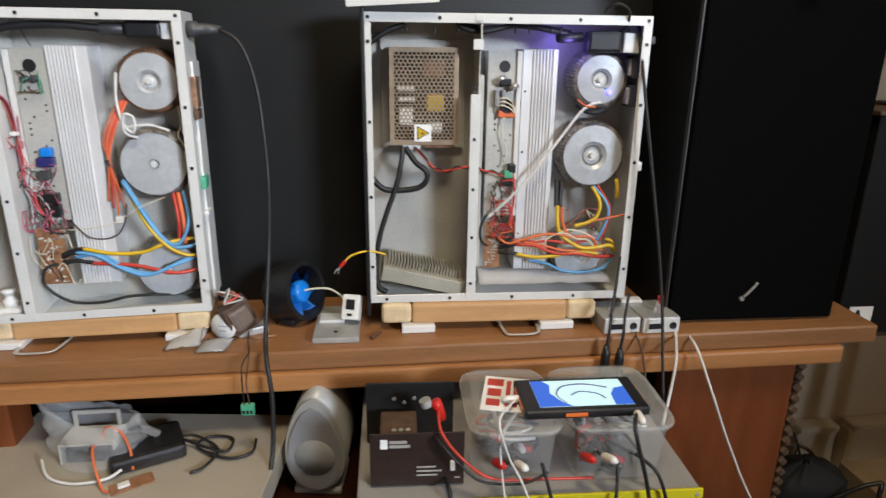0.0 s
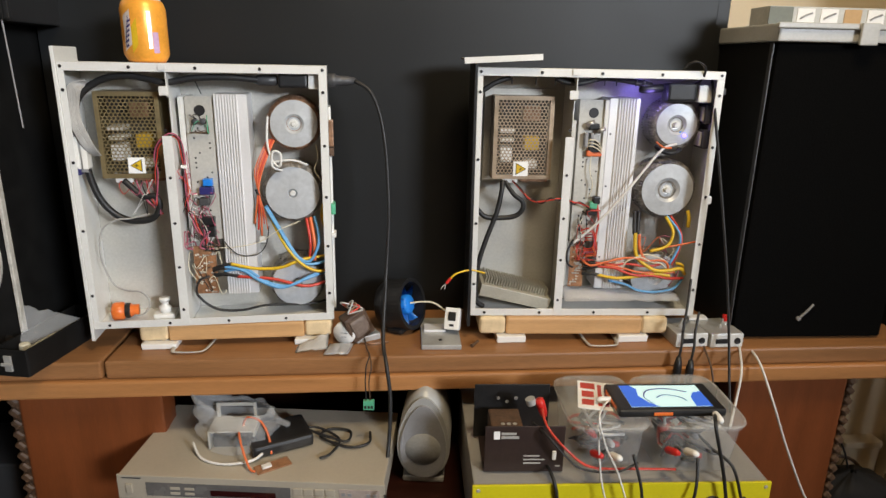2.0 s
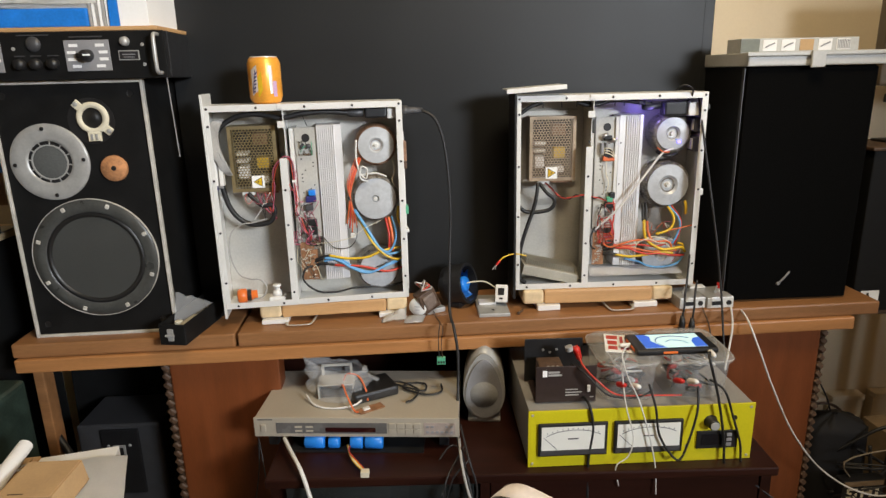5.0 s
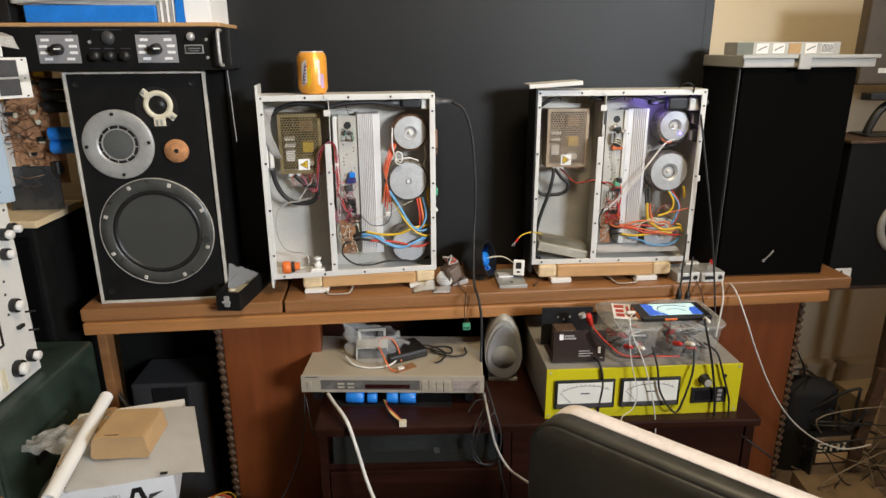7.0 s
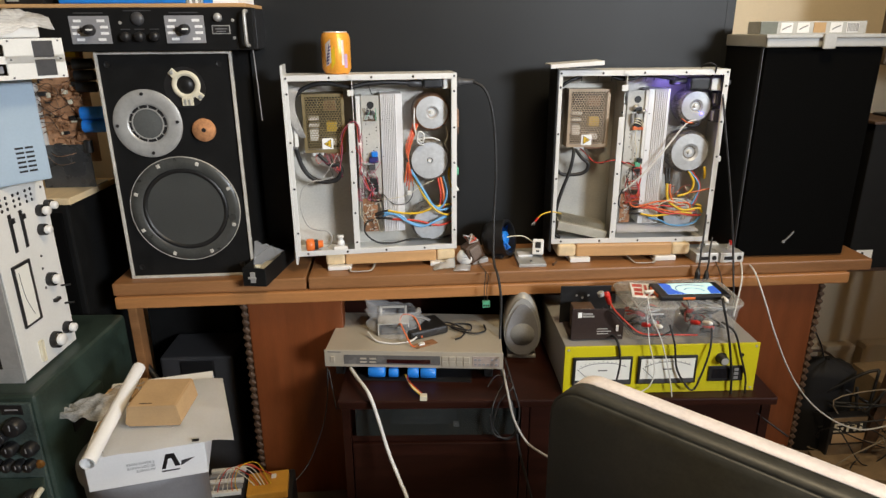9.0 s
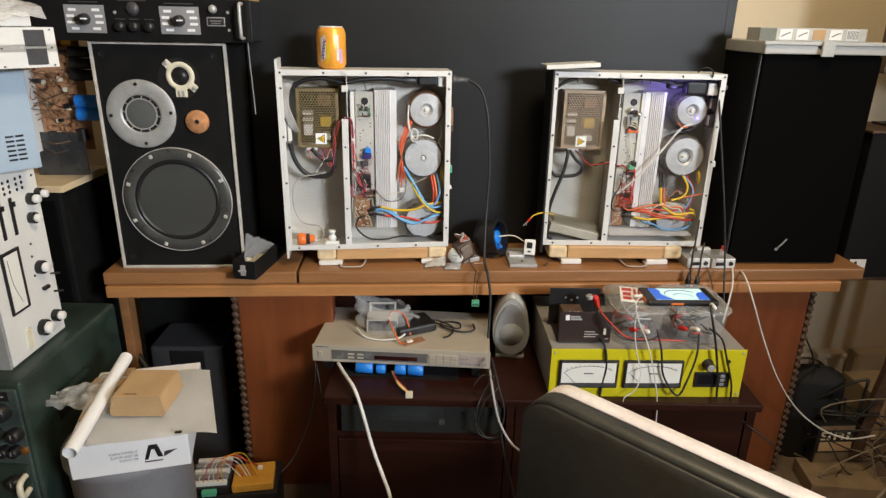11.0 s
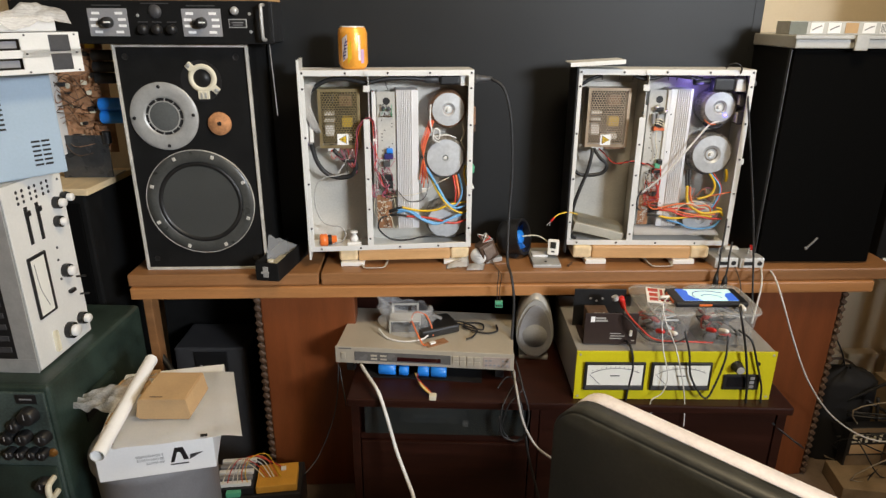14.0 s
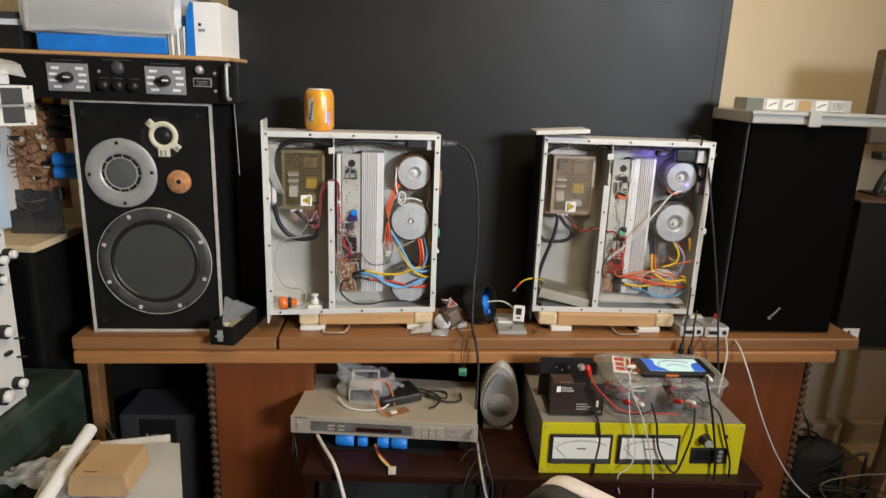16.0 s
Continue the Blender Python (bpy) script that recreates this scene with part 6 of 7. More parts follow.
for k, (x, y, z) in enumerate(((0.120, 0.634, 0.532), (0.147, 0.634, 0.528), (0.230, 0.638, 0.535), (0.257, 0.638, 0.533))):
    p = thing("audio_plug", ("red" if k % 2 == 0 else "white") + " audio plug at a food box", "plug", at(x, y, z, 70, 0, 20), "audio plugs")
    part("shell", lathe([(0, 0), (0.0045, 0), (0.006, 0.004), (0.0052, 0.020), (0.003, 0.026), (0, 0.026)], 14), RED if k % 2 == 0 else WHITEP, p, "", True)
cable("thick white cable hanging in front of the cabinet", [(-0.543, 0.7, 0.393), (-0.523, 0.66, 0.391), (-0.49, 0.6, 0.384), (-0.469, 0.575, 0.335), (-0.446, 0.55, 0.264), (-0.421, 0.52, 0.213), (-0.402, 0.48, 0.187), (-0.395, 0.44, 0.117)], 0.0043, WHITEW)
cable("thin black lead hanging beside the desk leg", [(-0.602, 0.72, 0.384), (-0.604, 0.7, 0.31), (-0.617, 0.68, 0.242), (-0.652, 0.66, 0.157), (-0.678, 0.62, 0.137)], 0.0014, BLACKC)
cable("thin black lead hanging beside the desk leg", [(-0.595, 0.7, 0.388), (-0.585, 0.68, 0.339), (-0.576, 0.66, 0.305)], 0.0014, BLACKC)
cable("grey cable on the floor before the cabinet", [(-0.184, 0.66, 0.409), (-0.181, 0.59, 0.393), (-0.167, 0.57, 0.334), (-0.141, 0.55, 0.29), (-0.116, 0.5, 0.297), (-0.081, 0.45, 0.305)], 0.0028, GREYW)
cable("black lead hanging behind the tuner corner", [(-0.181, 0.66, 0.438), (-0.168, 0.6, 0.402), (-0.153, 0.585, 0.339), (-0.17, 0.58, 0.282), (-0.209, 0.58, 0.288), (-0.22, 0.58, 0.34)], 0.0022, BLACKC)
cable("tangled black lead on the cabinet", [(-0.224, 0.6, 0.4), (-0.198, 0.64, 0.405), (-0.168, 0.6, 0.402), (-0.199, 0.585, 0.367), (-0.219, 0.58, 0.295)], 0.0016, BLACKC)
cable("tangled black lead on the cabinet", [(-0.17, 0.66, 0.397), (-0.211, 0.59, 0.363), (-0.212, 0.585, 0.307), (-0.183, 0.58, 0.274), (-0.152, 0.575, 0.301)], 0.0016, BLACKC)
cable("black cable hanging down beside the chassis", [(0.349, 0.93, 1.052), (0.359, 0.9, 0.951), (0.379, 0.88, 0.821), (0.395, 0.865, 0.712), (0.405, 0.85, 0.615), (0.401, 0.82, 0.553), (0.401, 0.8, 0.501)], 0.0024, BLACKC)
cable("thin black cable from the chassis to the desk edge", [(0.344, 0.895, 0.709), (0.333, 0.87, 0.666), (0.322, 0.85, 0.628)], 0.0022, BLACKC)
cable("long pale grey cable sweeping down to the floor", [(0.461, 0.9, 0.585), (0.465, 0.85, 0.572), (0.485, 0.82, 0.509), (0.525, 0.82, 0.417), (0.582, 0.82, 0.305), (0.663, 0.84, 0.201), (0.757, 0.86, 0.124), (0.839, 0.86, 0.094), (0.895, 0.84, 0.12)], 0.0022, WHITEW)
cable("short white cable behind the food box", [(0.441, 0.88, 0.589), (0.42, 0.82, 0.568), (0.408, 0.8, 0.524), (0.394, 0.78, 0.481)], 0.0022, WHITEW)
cable("brown cable from the metal box", [(0.372, 0.87, 0.592), (0.374, 0.835, 0.568), (0.376, 0.82, 0.537)], 0.0018, CARVE)
cable("black cable down the wall by the desk leg", [(0.741, 1.0, 0.466), (0.756, 1.02, 0.388), (0.76, 1.03, 0.33), (0.803, 1.04, 0.253), (0.831, 1.04, 0.159)], 0.0022, BLACKC)
for k, (x, y, z0) in enumerate(((0.318, 0.842, 0.518), (0.340, 0.842, 0.512))):
    j = thing("jack_plug", "black jack plug hanging over the desk edge", "plug", at(x, y, z0), "hanging plugs")
    part("body", lathe([(0, 0), (0.004, 0), (0.0045, 0.012), (0.007, 0.014), (0.007, 0.05), (0.004, 0.066), (0, 0.066)], 14), BLACKP, j, "", True)
    part("lead", tube([(0, 0, 0.064), (0.004, 0.004, 0.09), (0.008, 0.016, 0.11), (0.016, 0.03, 0.135 + 0.01 * k)], 0.0022, 6), BLACKC, j, "", True)


# ---- small things on the desk ----
bx = thing("parts_box", "open black hinged box holding a clear bag of parts", "box", at(-0.790, 0.748, 0.5872, 0, 0, -8))
for a in ((0, 0.056, 0, 0.003, 0, 0.045), (0, 0.056, 0.187, 0.19, 0, 0.045), (0, 0.003, 0.003, 0.187, 0, 0.045), (0.053, 0.056, 0.003, 0.187, 0, 0.045), (0.003, 0.053, 0.003, 0.187, 0, 0.003)):
    part("side", box(*a, r=0.0008, seg=1), BLACKV, bx)
lt = part("latch", box(0.020, 0.032, -0.004, -0.0003, 0.010, 0.036, 0.001), CAST, bx, "chrome latch")
part("latch_hook", box(0.016, 0.036, -0.007, -0.0042, 0.020, 0.025, 0.001), CAST, lt)
pbag = thing("parts_bag", "clear bag of small parts standing in the black box", "bag", at(-0.784, 0.765, 0.591, 0, 0, -8))
part("film", sheet(lambda u, v: (0.004 + 0.042 * u, 0.02 + 0.07 * u * v + 0.03 * v, 0.002 + 0.085 * v * (1 - 0.55 * u) + 0.008 * noise.noise((u * 6, v * 6, 5))), 12, 12), BAG, pbag, "", True)
part("parts", box(0.006, 0.040, 0.03, 0.10, 0.0, 0.020, 0.006), CREAM, pbag), part("knob", rod(0.008, 0.018, at(0.018, 0.022, 0.016), 14), CREAM, pbag)
rl = thing("white_tape_reel", "round white reel lying on its edge on the desk", "reel", at(-0.266, 0.872, 0.5877, 0, 0, -14))
part("rim", lathe([(0, 0.0), (0.0185, 0.0), (0.0185, 0.034), (0.0205, 0.035), (0.0205, 0.044), (0.0195, 0.046), (0, 0.046)], 30, at(0, 0.046, 0.0206) @ FRONT), WHITEP, rl, "", True)
part("face_line", box(-0.007, 0.007, -0.0012, -0.0002, 0.0215, 0.0225), GREYP, rl), part("face_line", box(-0.005, 0.005, -0.0012, -0.0002, 0.014, 0.015), GREYP, rl)
fb = thing("foil_packet", "small silver foil packet on the desk edge", "packet", at(-0.296, 0.825, 0.5873, 0, 0, 3))
part("packet", sheet(lambda u, v: (0.042 * u + 0.008 * v, 0.045 * v, 0.003 + 0.007 * math.sin(math.pi * u) * math.sin(math.pi * v) + 0.002 * noise.noise((u * 9, v * 9, 1))), 12, 10, 0.001), ALU, fb, "", True)
tp = thing("crumpled_paper", "torn white paper tucked beside the wooden block", "paper", at(-0.345, 0.835, 0.5873))
part("paper", sheet(lambda u, v: (0.055 * u, 0.03 * v, 0.002 + 0.018 * u * (0.4 + v) + 0.004 * noise.noise((u * 5, v * 5, 7))), 10, 8, 0.0006), PAPER, tp, "", True)
tr = thing("old_transformer", "small rusty grey transformer lying on the desk", "transformer", at(-0.232, 0.895, 0.5873, 0, 0, 30))
part("core", box(-0.022, 0.022, -0.014, 0.014, 0.012, 0.062, 0.003, m=Matrix.Rotation(radians(-24), 4, "Y")), CARVE, tr)
part("coil", box(-0.016, 0.016, -0.020, 0.020, 0.020, 0.056, 0.006, m=Matrix.Rotation(radians(-24), 4, "Y")), mat("brown_grey_tape", (0.20, 0.15, 0.12), 0.6, var=0.2), tr)
part("foot", box(-0.020, 0.026, -0.012, 0.012, 0, 0.012, 0.002), CAST, tr)
for k in range(4):
    part("lead", tube([(-0.024, -0.008 + 0.005 * k, 0.060), (-0.036 - 0.004 * k, -0.01, 0.074 + 0.003 * k), (-0.03 + 0.006 * k, -0.02, 0.086 - 0.006 * k), (-0.042, -0.025, 0.066)], 0.0016, 6), (CAST, COPPERY, REDW, CAST)[k], tr, "", True)
part("pin", tube([(-0.012, -0.02, 0.004), (0.0, -0.03, 0.003), (0.03, -0.035, 0.003)], 0.0013, 6), COPPERY, tr, "", True)
fn = thing("cooling_fan", "black cooling fan with bright blue blades, tipped on its side", "fan", at(-0.164, 0.946, 0.6295, 0, 0, 63) @ Matrix.Diagonal((1.2, 1.2, 1.2, 1)))
FT = Matrix.Rotation(radians(-14), 4, "X")
part("frame", annulus(0.034, 0.040, 0.034, FT @ at(0, 0.017, 0.005) @ FRONT, 40), BLACKP, fn), part("back_cover", lathe([(0.0398, 0), (0.037, -0.012), (0.026, -0.020), (0, -0.022)], 32, FT @ at(0, 0.017, 0.005) @ FRONT), BLACKP, fn, "", True)
part("corner", box(-0.030, 0.030, -0.012, 0.014, -0.0335, -0.024, 0.004), BLACKP, fn)
part("hub", lathe([(0, 0.030), (0.013, 0.029), (0.015, 0.026), (0.015, 0.006), (0, 0.006)], 24, FT @ at(0, 0.017, 0.005) @ FRONT), BLUEF, fn, "", True)
for k in range(7):
    a = 2 * math.pi * k / 7
    part("blade", sheet(lambda u, v: tuple(FT @ Vector(((0.014 + 0.019 * u) * math.cos(a + 0.55 * v + 0.25 * u), 0.012 - 0.022 * v, 0.005 + (0.014 + 0.019 * u) * math.sin(a + 0.55 * v + 0.25 * u)))), 5, 4, 0.0012), BLUEF, fn, "bright blue blade", True)
gt = thing("green_terminal", "green screw terminal hanging on two thin wires", "connector", at(-0.225, 0.783, 0.510))
part("body", box(0, 0.018, 0, 0.009, 0, 0.016, 0.001), GREENT, gt)
for k in range(3):
    part("slot", box(0.002 + 0.0055 * k, 0.0055 + 0.0055 * k, -0.0008, -0.0001, 0.003, 0.008), BLACKP, gt)
for k in range(2):
    part("lead", tube([(0.005 + 0.007 * k, 0.004, 0.015), (0.004 + 0.006 * k, 0.004, 0.05), (0.006 + 0.008 * k, 0.006, 0.078), (0.008, 0.04, 0.081), (0.0, 0.07, 0.081), (-0.006, 0.10, 0.085)], 0.0011, 5), (BLACKC, CARVE)[k], gt, "", True)
sw = thing("wall_switch_plate", "grey metal plate with a white switch on it", "switch", at(-0.130, 0.852, 0.5875, 0, 0, 2))
part("plate", box(0, 0.070, 0, 0.125, 0, 0.009, 0.002), CAST, sw)
part("bracket", box(0.006, 0.045, 0.055, 0.085, 0.0092, 0.014, 0.001), ALU, sw)
part("screw", lathe([(0, 0.0015), (0.003, 0.001), (0.0035, 0)], 10, at(0.034, 0.022, 0.0092)), BLACKP, sw)
cs = part("switch_body", box(-0.014, 0.014, -0.010, 0.010, -0.020, 0.020, 0.003, m=at(0.058, 0.058, 0.034, -25, 0, -14)), WHITEP, sw, "white rocker switch")
part("rocker", box(-0.007, 0.007, -0.0125, -0.0102, -0.004, 0.012, 0.001, m=at(0.058, 0.058, 0.034, -25, 0, -14)), BLACKP, cs)
part("slot", box(-0.004, 0.004, -0.0115, -0.0102, -0.014, -0.010, m=at(0.058, 0.058, 0.034, -25, 0, -14)), BLACKP, cs)
part("lead", tube([(0.045, 0.07, 0.045), (0.02, 0.085, 0.056), (-0.02, 0.09, 0.052), (-0.055, 0.085, 0.040)], 0.0018, 6), CREAM, sw, "", True)
sc2 = thing("bolt", "small rusty bolt lying on the desk", "bolt", at(-0.040, 0.868, 0.5905, 0, 0, 60))
part("shank", rod(0.0022, 0.022, at(0, 0, 0, 0, 90, 0), 10), CARVE, sc2), part("head", rod(0.0034, 0.004, at(-0.004, 0, 0, 0, 90, 0), 8), CARVE, sc2)
yt = thing("crimp_lead", "yellow lead with a red crimp fork sticking out of the chassis", "wire", at(0, 0, 0))
part("lead", tube([(-0.020, 0.905, 0.712), (-0.045, 0.90, 0.719), (-0.07, 0.895, 0.714), (-0.082, 0.892, 0.704)], 0.0017, 6), YELW, yt, "", True)
part("crimp", tube([(-0.080, 0.893, 0.706), (-0.088, 0.890, 0.697)], 0.0028, 8), RED, yt, "", True)
for k in (-1, 1):
    part("prong", tube([(-0.088, 0.890, 0.697), (-0.092 + 0.002 * k, 0.889, 0.692), (-0.094 + 0.003 * k, 0.888, 0.687)], 0.001, 5), CAST, yt, "", True)
for k, (x, w, rc) in enumerate(((0.322, 0.060, BLUE), (0.384, 0.062, WHITEP))):
    m = thing("metal_switch_box", "small grey metal box with a toggle switch and sockets", "switch box", at(x, 0.872, 0.5873, 0, 0, 5), "metal boxes on the desk")
    part("case", box(0, w, 0.002, 0.075, 0, 0.026, 0.002), CAST, m)
    fpl = part("face", box(0.001, w - 0.001, 0, 0.0018, 0.001, 0.025, 0.0006), STEEL, m)
    part("slot", box(0.010, 0.034, -0.001, -0.0001, 0.008, 0.017), BLACKP, fpl)
    part("socket", lathe([(0, 0.0012), (0.0035, 0.0012), (0.0055, 0.002), (0.006, 0)], 16, at(w - 0.012, -0.0001, 0.0125) @ FRONT), BLACKP, fpl)
    tg = part("toggle_nut", rod(0.004, 0.006, at(0.020 + 0.012 * k, 0.03, 0.0262), 8), CAST, m)
    part("toggle", tube([(0.020 + 0.012 * k, 0.03, 0.031), (0.021 + 0.012 * k, 0.026, 0.044)], 0.0018, 8), CAST, tg)
    if k:
        bt = part("button_nut", rod(0.0055, 0.006, at(0.048, 0.045, 0.0262), 10), CAST, m)
        part("button", rod(0.0048, 0.012, at(0.048, 0.045, 0.0324), 14), RED, bt, "red push button")
wt = thing("white_tab", "small white plastic strip by the chassis corner", "strip", at(0.368, 0.935, 0.614))
part("strip", box(0, 0.035, 0, 0.018, 0, 0.005, 0.001), WHITEP, wt), part("leg", box(0.002, 0.030, 0.004, 0.016, -0.0005, -0.0001), WHITEP, wt)

# ---- instrument stack beside the desk ----
gc = thing("receiver_cabinet", "old dark green metal radio receiver standing on the floor", "radio receiver", at(-1.46, 0.378, FLOOR))
RAISE = 0.02
part("body", box(0, 0.380, 0.006, 0.370, 0, 0.560 + RAISE, 0.012, seg=3), GREENM, gc)
part("front", box(0.008, 0.372, 0, 0.0058, 0.010, 0.568, 0.002), GREENF, gc)
part("lower_drawer", box(0.012, 0.368, -0.004, -0.0002, 0.02, 0.405, 0.002), GREENM, gc)
for x, z, r in ((0.340, 0.522, 0.018), (0.312, 0.502, 0.013), (0.322, 0.474, 0.014), (0.359, 0.474, 0.014), (0.292, 0.474, 0.014), (0.310, 0.438, 0.011), (0.332, 0.438, 0.011), (0.352, 0.438, 0.011), (0.288, 0.438, 0.011), (0.340, 0.367, 0.015)):
    k = part("knob", lathe([(0, 0.020), (r * 0.75, 0.020), (r * 0.85, 0.018), (r, 0.003), (r, 0)], 20, at(x, -0.0003 if z > 0.41 else -0.0043, z) @ FRONT), BLACKP, gc, "", True)
    part("knob_mark", box(x - 0.0008, x + 0.0008, (-0.0215 if z > 0.41 else -0.0255), (-0.0205 if z > 0.41 else -0.0245), z, z + r * 0.7), GREYP, k)
part("amber_lamp", lathe([(0, 0.008), (0.007, 0.006), (0.009, 0)], 16, at(0.366, -0.0003, 0.436) @ FRONT), mat("amber_lens", (0.16, 0.07, 0.015), 0.3), gc, "amber lens")
part("pull_handle", tube([(0.358, -0.004, 0.380), (0.362, -0.03, 0.378), (0.364, -0.032, 0.352), (0.360, -0.004, 0.348)], 0.006, 8), CREAM, gc, "ivory pull handle", True)
npl = part("name_plate", box(0.318, 0.358, -0.0022, -0.0002, 0.545, 0.565, 0.001), BLACKP, gc, "black name plate")
part("plate_bar", box(0.326, 0.350, -0.0028, -0.0023, 0.554, 0.557), GREYP, npl)
part("side_handle", box(0.3805, 0.396, 0.10, 0.20, 0.478, 0.500, 0.004), GREENM, gc), part("side_recess", box(0.3802, 0.383, 0.095, 0.205, 0.44, 0.476, 0.001), BLACKP, gc)
ge = thing("level_meter_instrument", "white panelled test instrument standing on its end, with meter and knobs", "test instrument", at(-1.42, 0.428, 0.5005 + RAISE))
part("case", box(0, 0.298, 0.004, 0.178, 0, 0.370, 0.004), CAST, ge)
part("top_frame", box(0, 0.298, 0, 0.0038, 0.345, 0.370, 0.001), CAST, ge), part("bottom_frame", box(0, 0.298, 0, 0.0038, 0, 0.03, 0.001), CAST, ge), part("side_frame", box(0.262, 0.298, 0, 0.0038, 0.03, 0.345, 0.001), CAST, ge)
part("vent_field", box(0, 0.262, 0.001, 0.0036, 0.03, 0.345), BLACKP, ge)
for k in range(12):
    part("vent_slat", box(0.19, 0.255, -0.002, 0.0008, 0.045 + k * 0.024, 0.056 + k * 0.024, 0.001), DGREY, ge)
pw = part("meter_panel", box(0.2985, 0.3015, 0.004, 0.178, 0.004, 0.366, 0.001), PANELW, ge, "white front panel")
SIDE = Matrix.Rotation(radians(90), 4, "Y")


def on_panel(y, z, profile, seg, material, name, parent, label=""):
    return part(name, lathe(profile, seg, at(0.3017, y, z) @ SIDE), material, parent, label, True)


for y, z, r in ((0.145, 0.302, 0.012), (0.172, 0.306, 0.011), (0.138, 0.265, 0.0115), (0.132, 0.162, 0.014), (0.105, 0.040, 0.017), (0.150, 0.046, 0.013)):
    k = on_panel(y, z, [(r, 0), (r, 0.010), (r * 0.96, 0.012)], 22, BLACKP, "knob", pw)
    on_panel(y, z, [(r * 0.72, 0.012), (r * 0.70, 0.020), (r * 0.62, 0.0215), (0, 0.0215)], 22, WHITEP, "knob_cap", k, "white cap")
mtr = part("meter", box(0.3017, 0.306, 0.028, 0.082, 0.100, 0.225, 0.002), BLACKP, pw, "upright panel meter")
part("meter_face", box(0.3062, 0.3068, 0.033, 0.072, 0.106, 0.219), METER, mtr)
part("meter_arc", tube([(0.307, 0.040, 0.21), (0.307, 0.044, 0.16), (0.307, 0.060, 0.118)], 0.0006, 5), DGREY, mtr)
for y in (0.052, 0.085):
    part("slider_slot", box(0.3017, 0.3028, y, y + 0.009, 0.245, 0.318), BLACKP, pw), part("slider", box(0.303, 0.307, y - 0.002, y + 0.012, 0.30, 0.310, 0.001), BLACKP, pw)
for i in range(6):
    for j in range(3):
        on_panel(0.042 + i * 0.016 + (i // 2) * 0.005, 0.328 + j * 0.0105, [(0, 0.0007), (0.0032, 0.0007), (0.0035, 0)], 8, BLACKP, "hole", pw)
for y, z in ((0.118, 0.19), (0.122, 0.215), (0.115, 0.15), (0.165, 0.345)):
    on_panel(y, z, [(0, 0.002), (0.002, 0.0018), (0.003, 0)], 8, DGREY, "screw", pw)
part("toggle", box(0.3017, 0.309, 0.128, 0.146, 0.112, 0.119, 0.001), BLACKP, pw), part("slot_dial", box(0.3017, 0.3045, 0.055, 0.068, 0.015, 0.060, 0.004), CREAM, pw, "cream thumbwheel")
for z in (0.095, 0.135):
    part("post", tube([(0.3015, 0.165, z), (0.320, 0.167, z + 0.001)], 0.0022, 8), BLACKP, pw)
BBX = at(-1.235, 0.304, 0.8712 + RAISE, 0, 0, 55)
blb = thing("blue_instrument_case", "pale blue painted steel instrument case with vent slots", "case", BBX)
part("case", box(0, 0.300, 0, 0.24, 0, 0.1858, 0.004), BLUEBOX, blb)
for x0, z0, n in ((0.180, 0.090, 7), (0.246, 0.020, 6)):
    for k in range(n):
        for j in range(2):
            part("vent_slot", box(x0 + j * 0.017, x0 + 0.014 + j * 0.017, -0.0008, -0.0001, z0 + k * 0.0085, z0 + 0.0035 + k * 0.0085), BLACKP, blb)
WPX = at(-1.200, 0.255, 1.0577 + RAISE, 0, 0, 56) @ Matrix.Diagonal((1, 1, 0.8, 1))
wp = thing("rack_panel", "white rack panel with two long slots and square windows", "panel", WPX)
bmw = bmesh.new()
for a in ((0, 0.36, 0.0, 0.010), (0, 0.36, 0.033, 0.049), (0, 0.36, 0.072, 0.084), (0, 0.02, 0.010, 0.072), (0.262, 0.36, 0.010, 0.072)):
    box(a[0], a[1], 0, 0.003, a[2], a[3], bm=bmw)
part("panel", bmw, PANELW, wp), part("side_wall", box(0.357, 0.360, 0.0032, 0.10, 0, 0.084), PANELW, wp), part("floor_plate", box(0, 0.3565, 0.0032, 0.10, 0, 0.002), PANELW, wp)
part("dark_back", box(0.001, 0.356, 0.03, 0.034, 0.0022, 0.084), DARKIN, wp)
for z in (0.006, 0.045):
    part("window", box(0.308, 0.342, -0.0012, -0.0002, z, z + 0.034, 0.001), DGREY, wp, "dark grey square window")
    part("strip", box(0.02, 0.260, 0.010, 0.012, z + 0.008, z + 0.022), GREYP, wp)
for x in (0.10, 0.20, 0.27, 0.352):
    for z in (0.004, 0.041, 0.079):
        part("screw", lathe([(0, 0.0012), (0.0018, 0.001), (0.002, 0)], 8, at(x, -0.0002, z) @ FRONT), DGREY, wp)
pbg = thing("bubble_bag", "crumpled clear plastic bag lying on the rack panel", "bag", WPX @ at(0.05, 0.0, 0.0848))
part("film", sheet(lambda u, v: (0.30 * u, 0.10 * v - 0.004, 0.002 + 0.075 * math.sin(math.pi * min(1, v * 1.2 + 0.1)) * (0.6 + 0.5 * noise.noise((u * 5, v * 4, 6))) + 0.010 * noise.noise((u * 14, v * 9, 2))), 34, 14), clear("milky_film", (0.86, 0.86, 0.85), 0.14, 0.5), pbg, "", True)
part("inner_box", box(0.08, 0.28, 0.01, 0.08, 0, 0.03, 0.004), WHITEP, pbg)
crt = thing("cardboard_carton", "brown cardboard carton on top of the instrument stack", "box", WPX @ at(-0.02, 0.045, 0.150))
part("carton", box(0, 0.22, 0, 0.09, 0, 0.08, 0.002), KRAFT, crt), part("support", box(0.02, 0.10, 0.02, 0.08, -0.0655, -0.0002), KRAFT, crt)
bkb = thing("subwoofer_box", "tall black box standing behind the instruments", "cabinet", at(-1.56, 0.80, FLOOR))
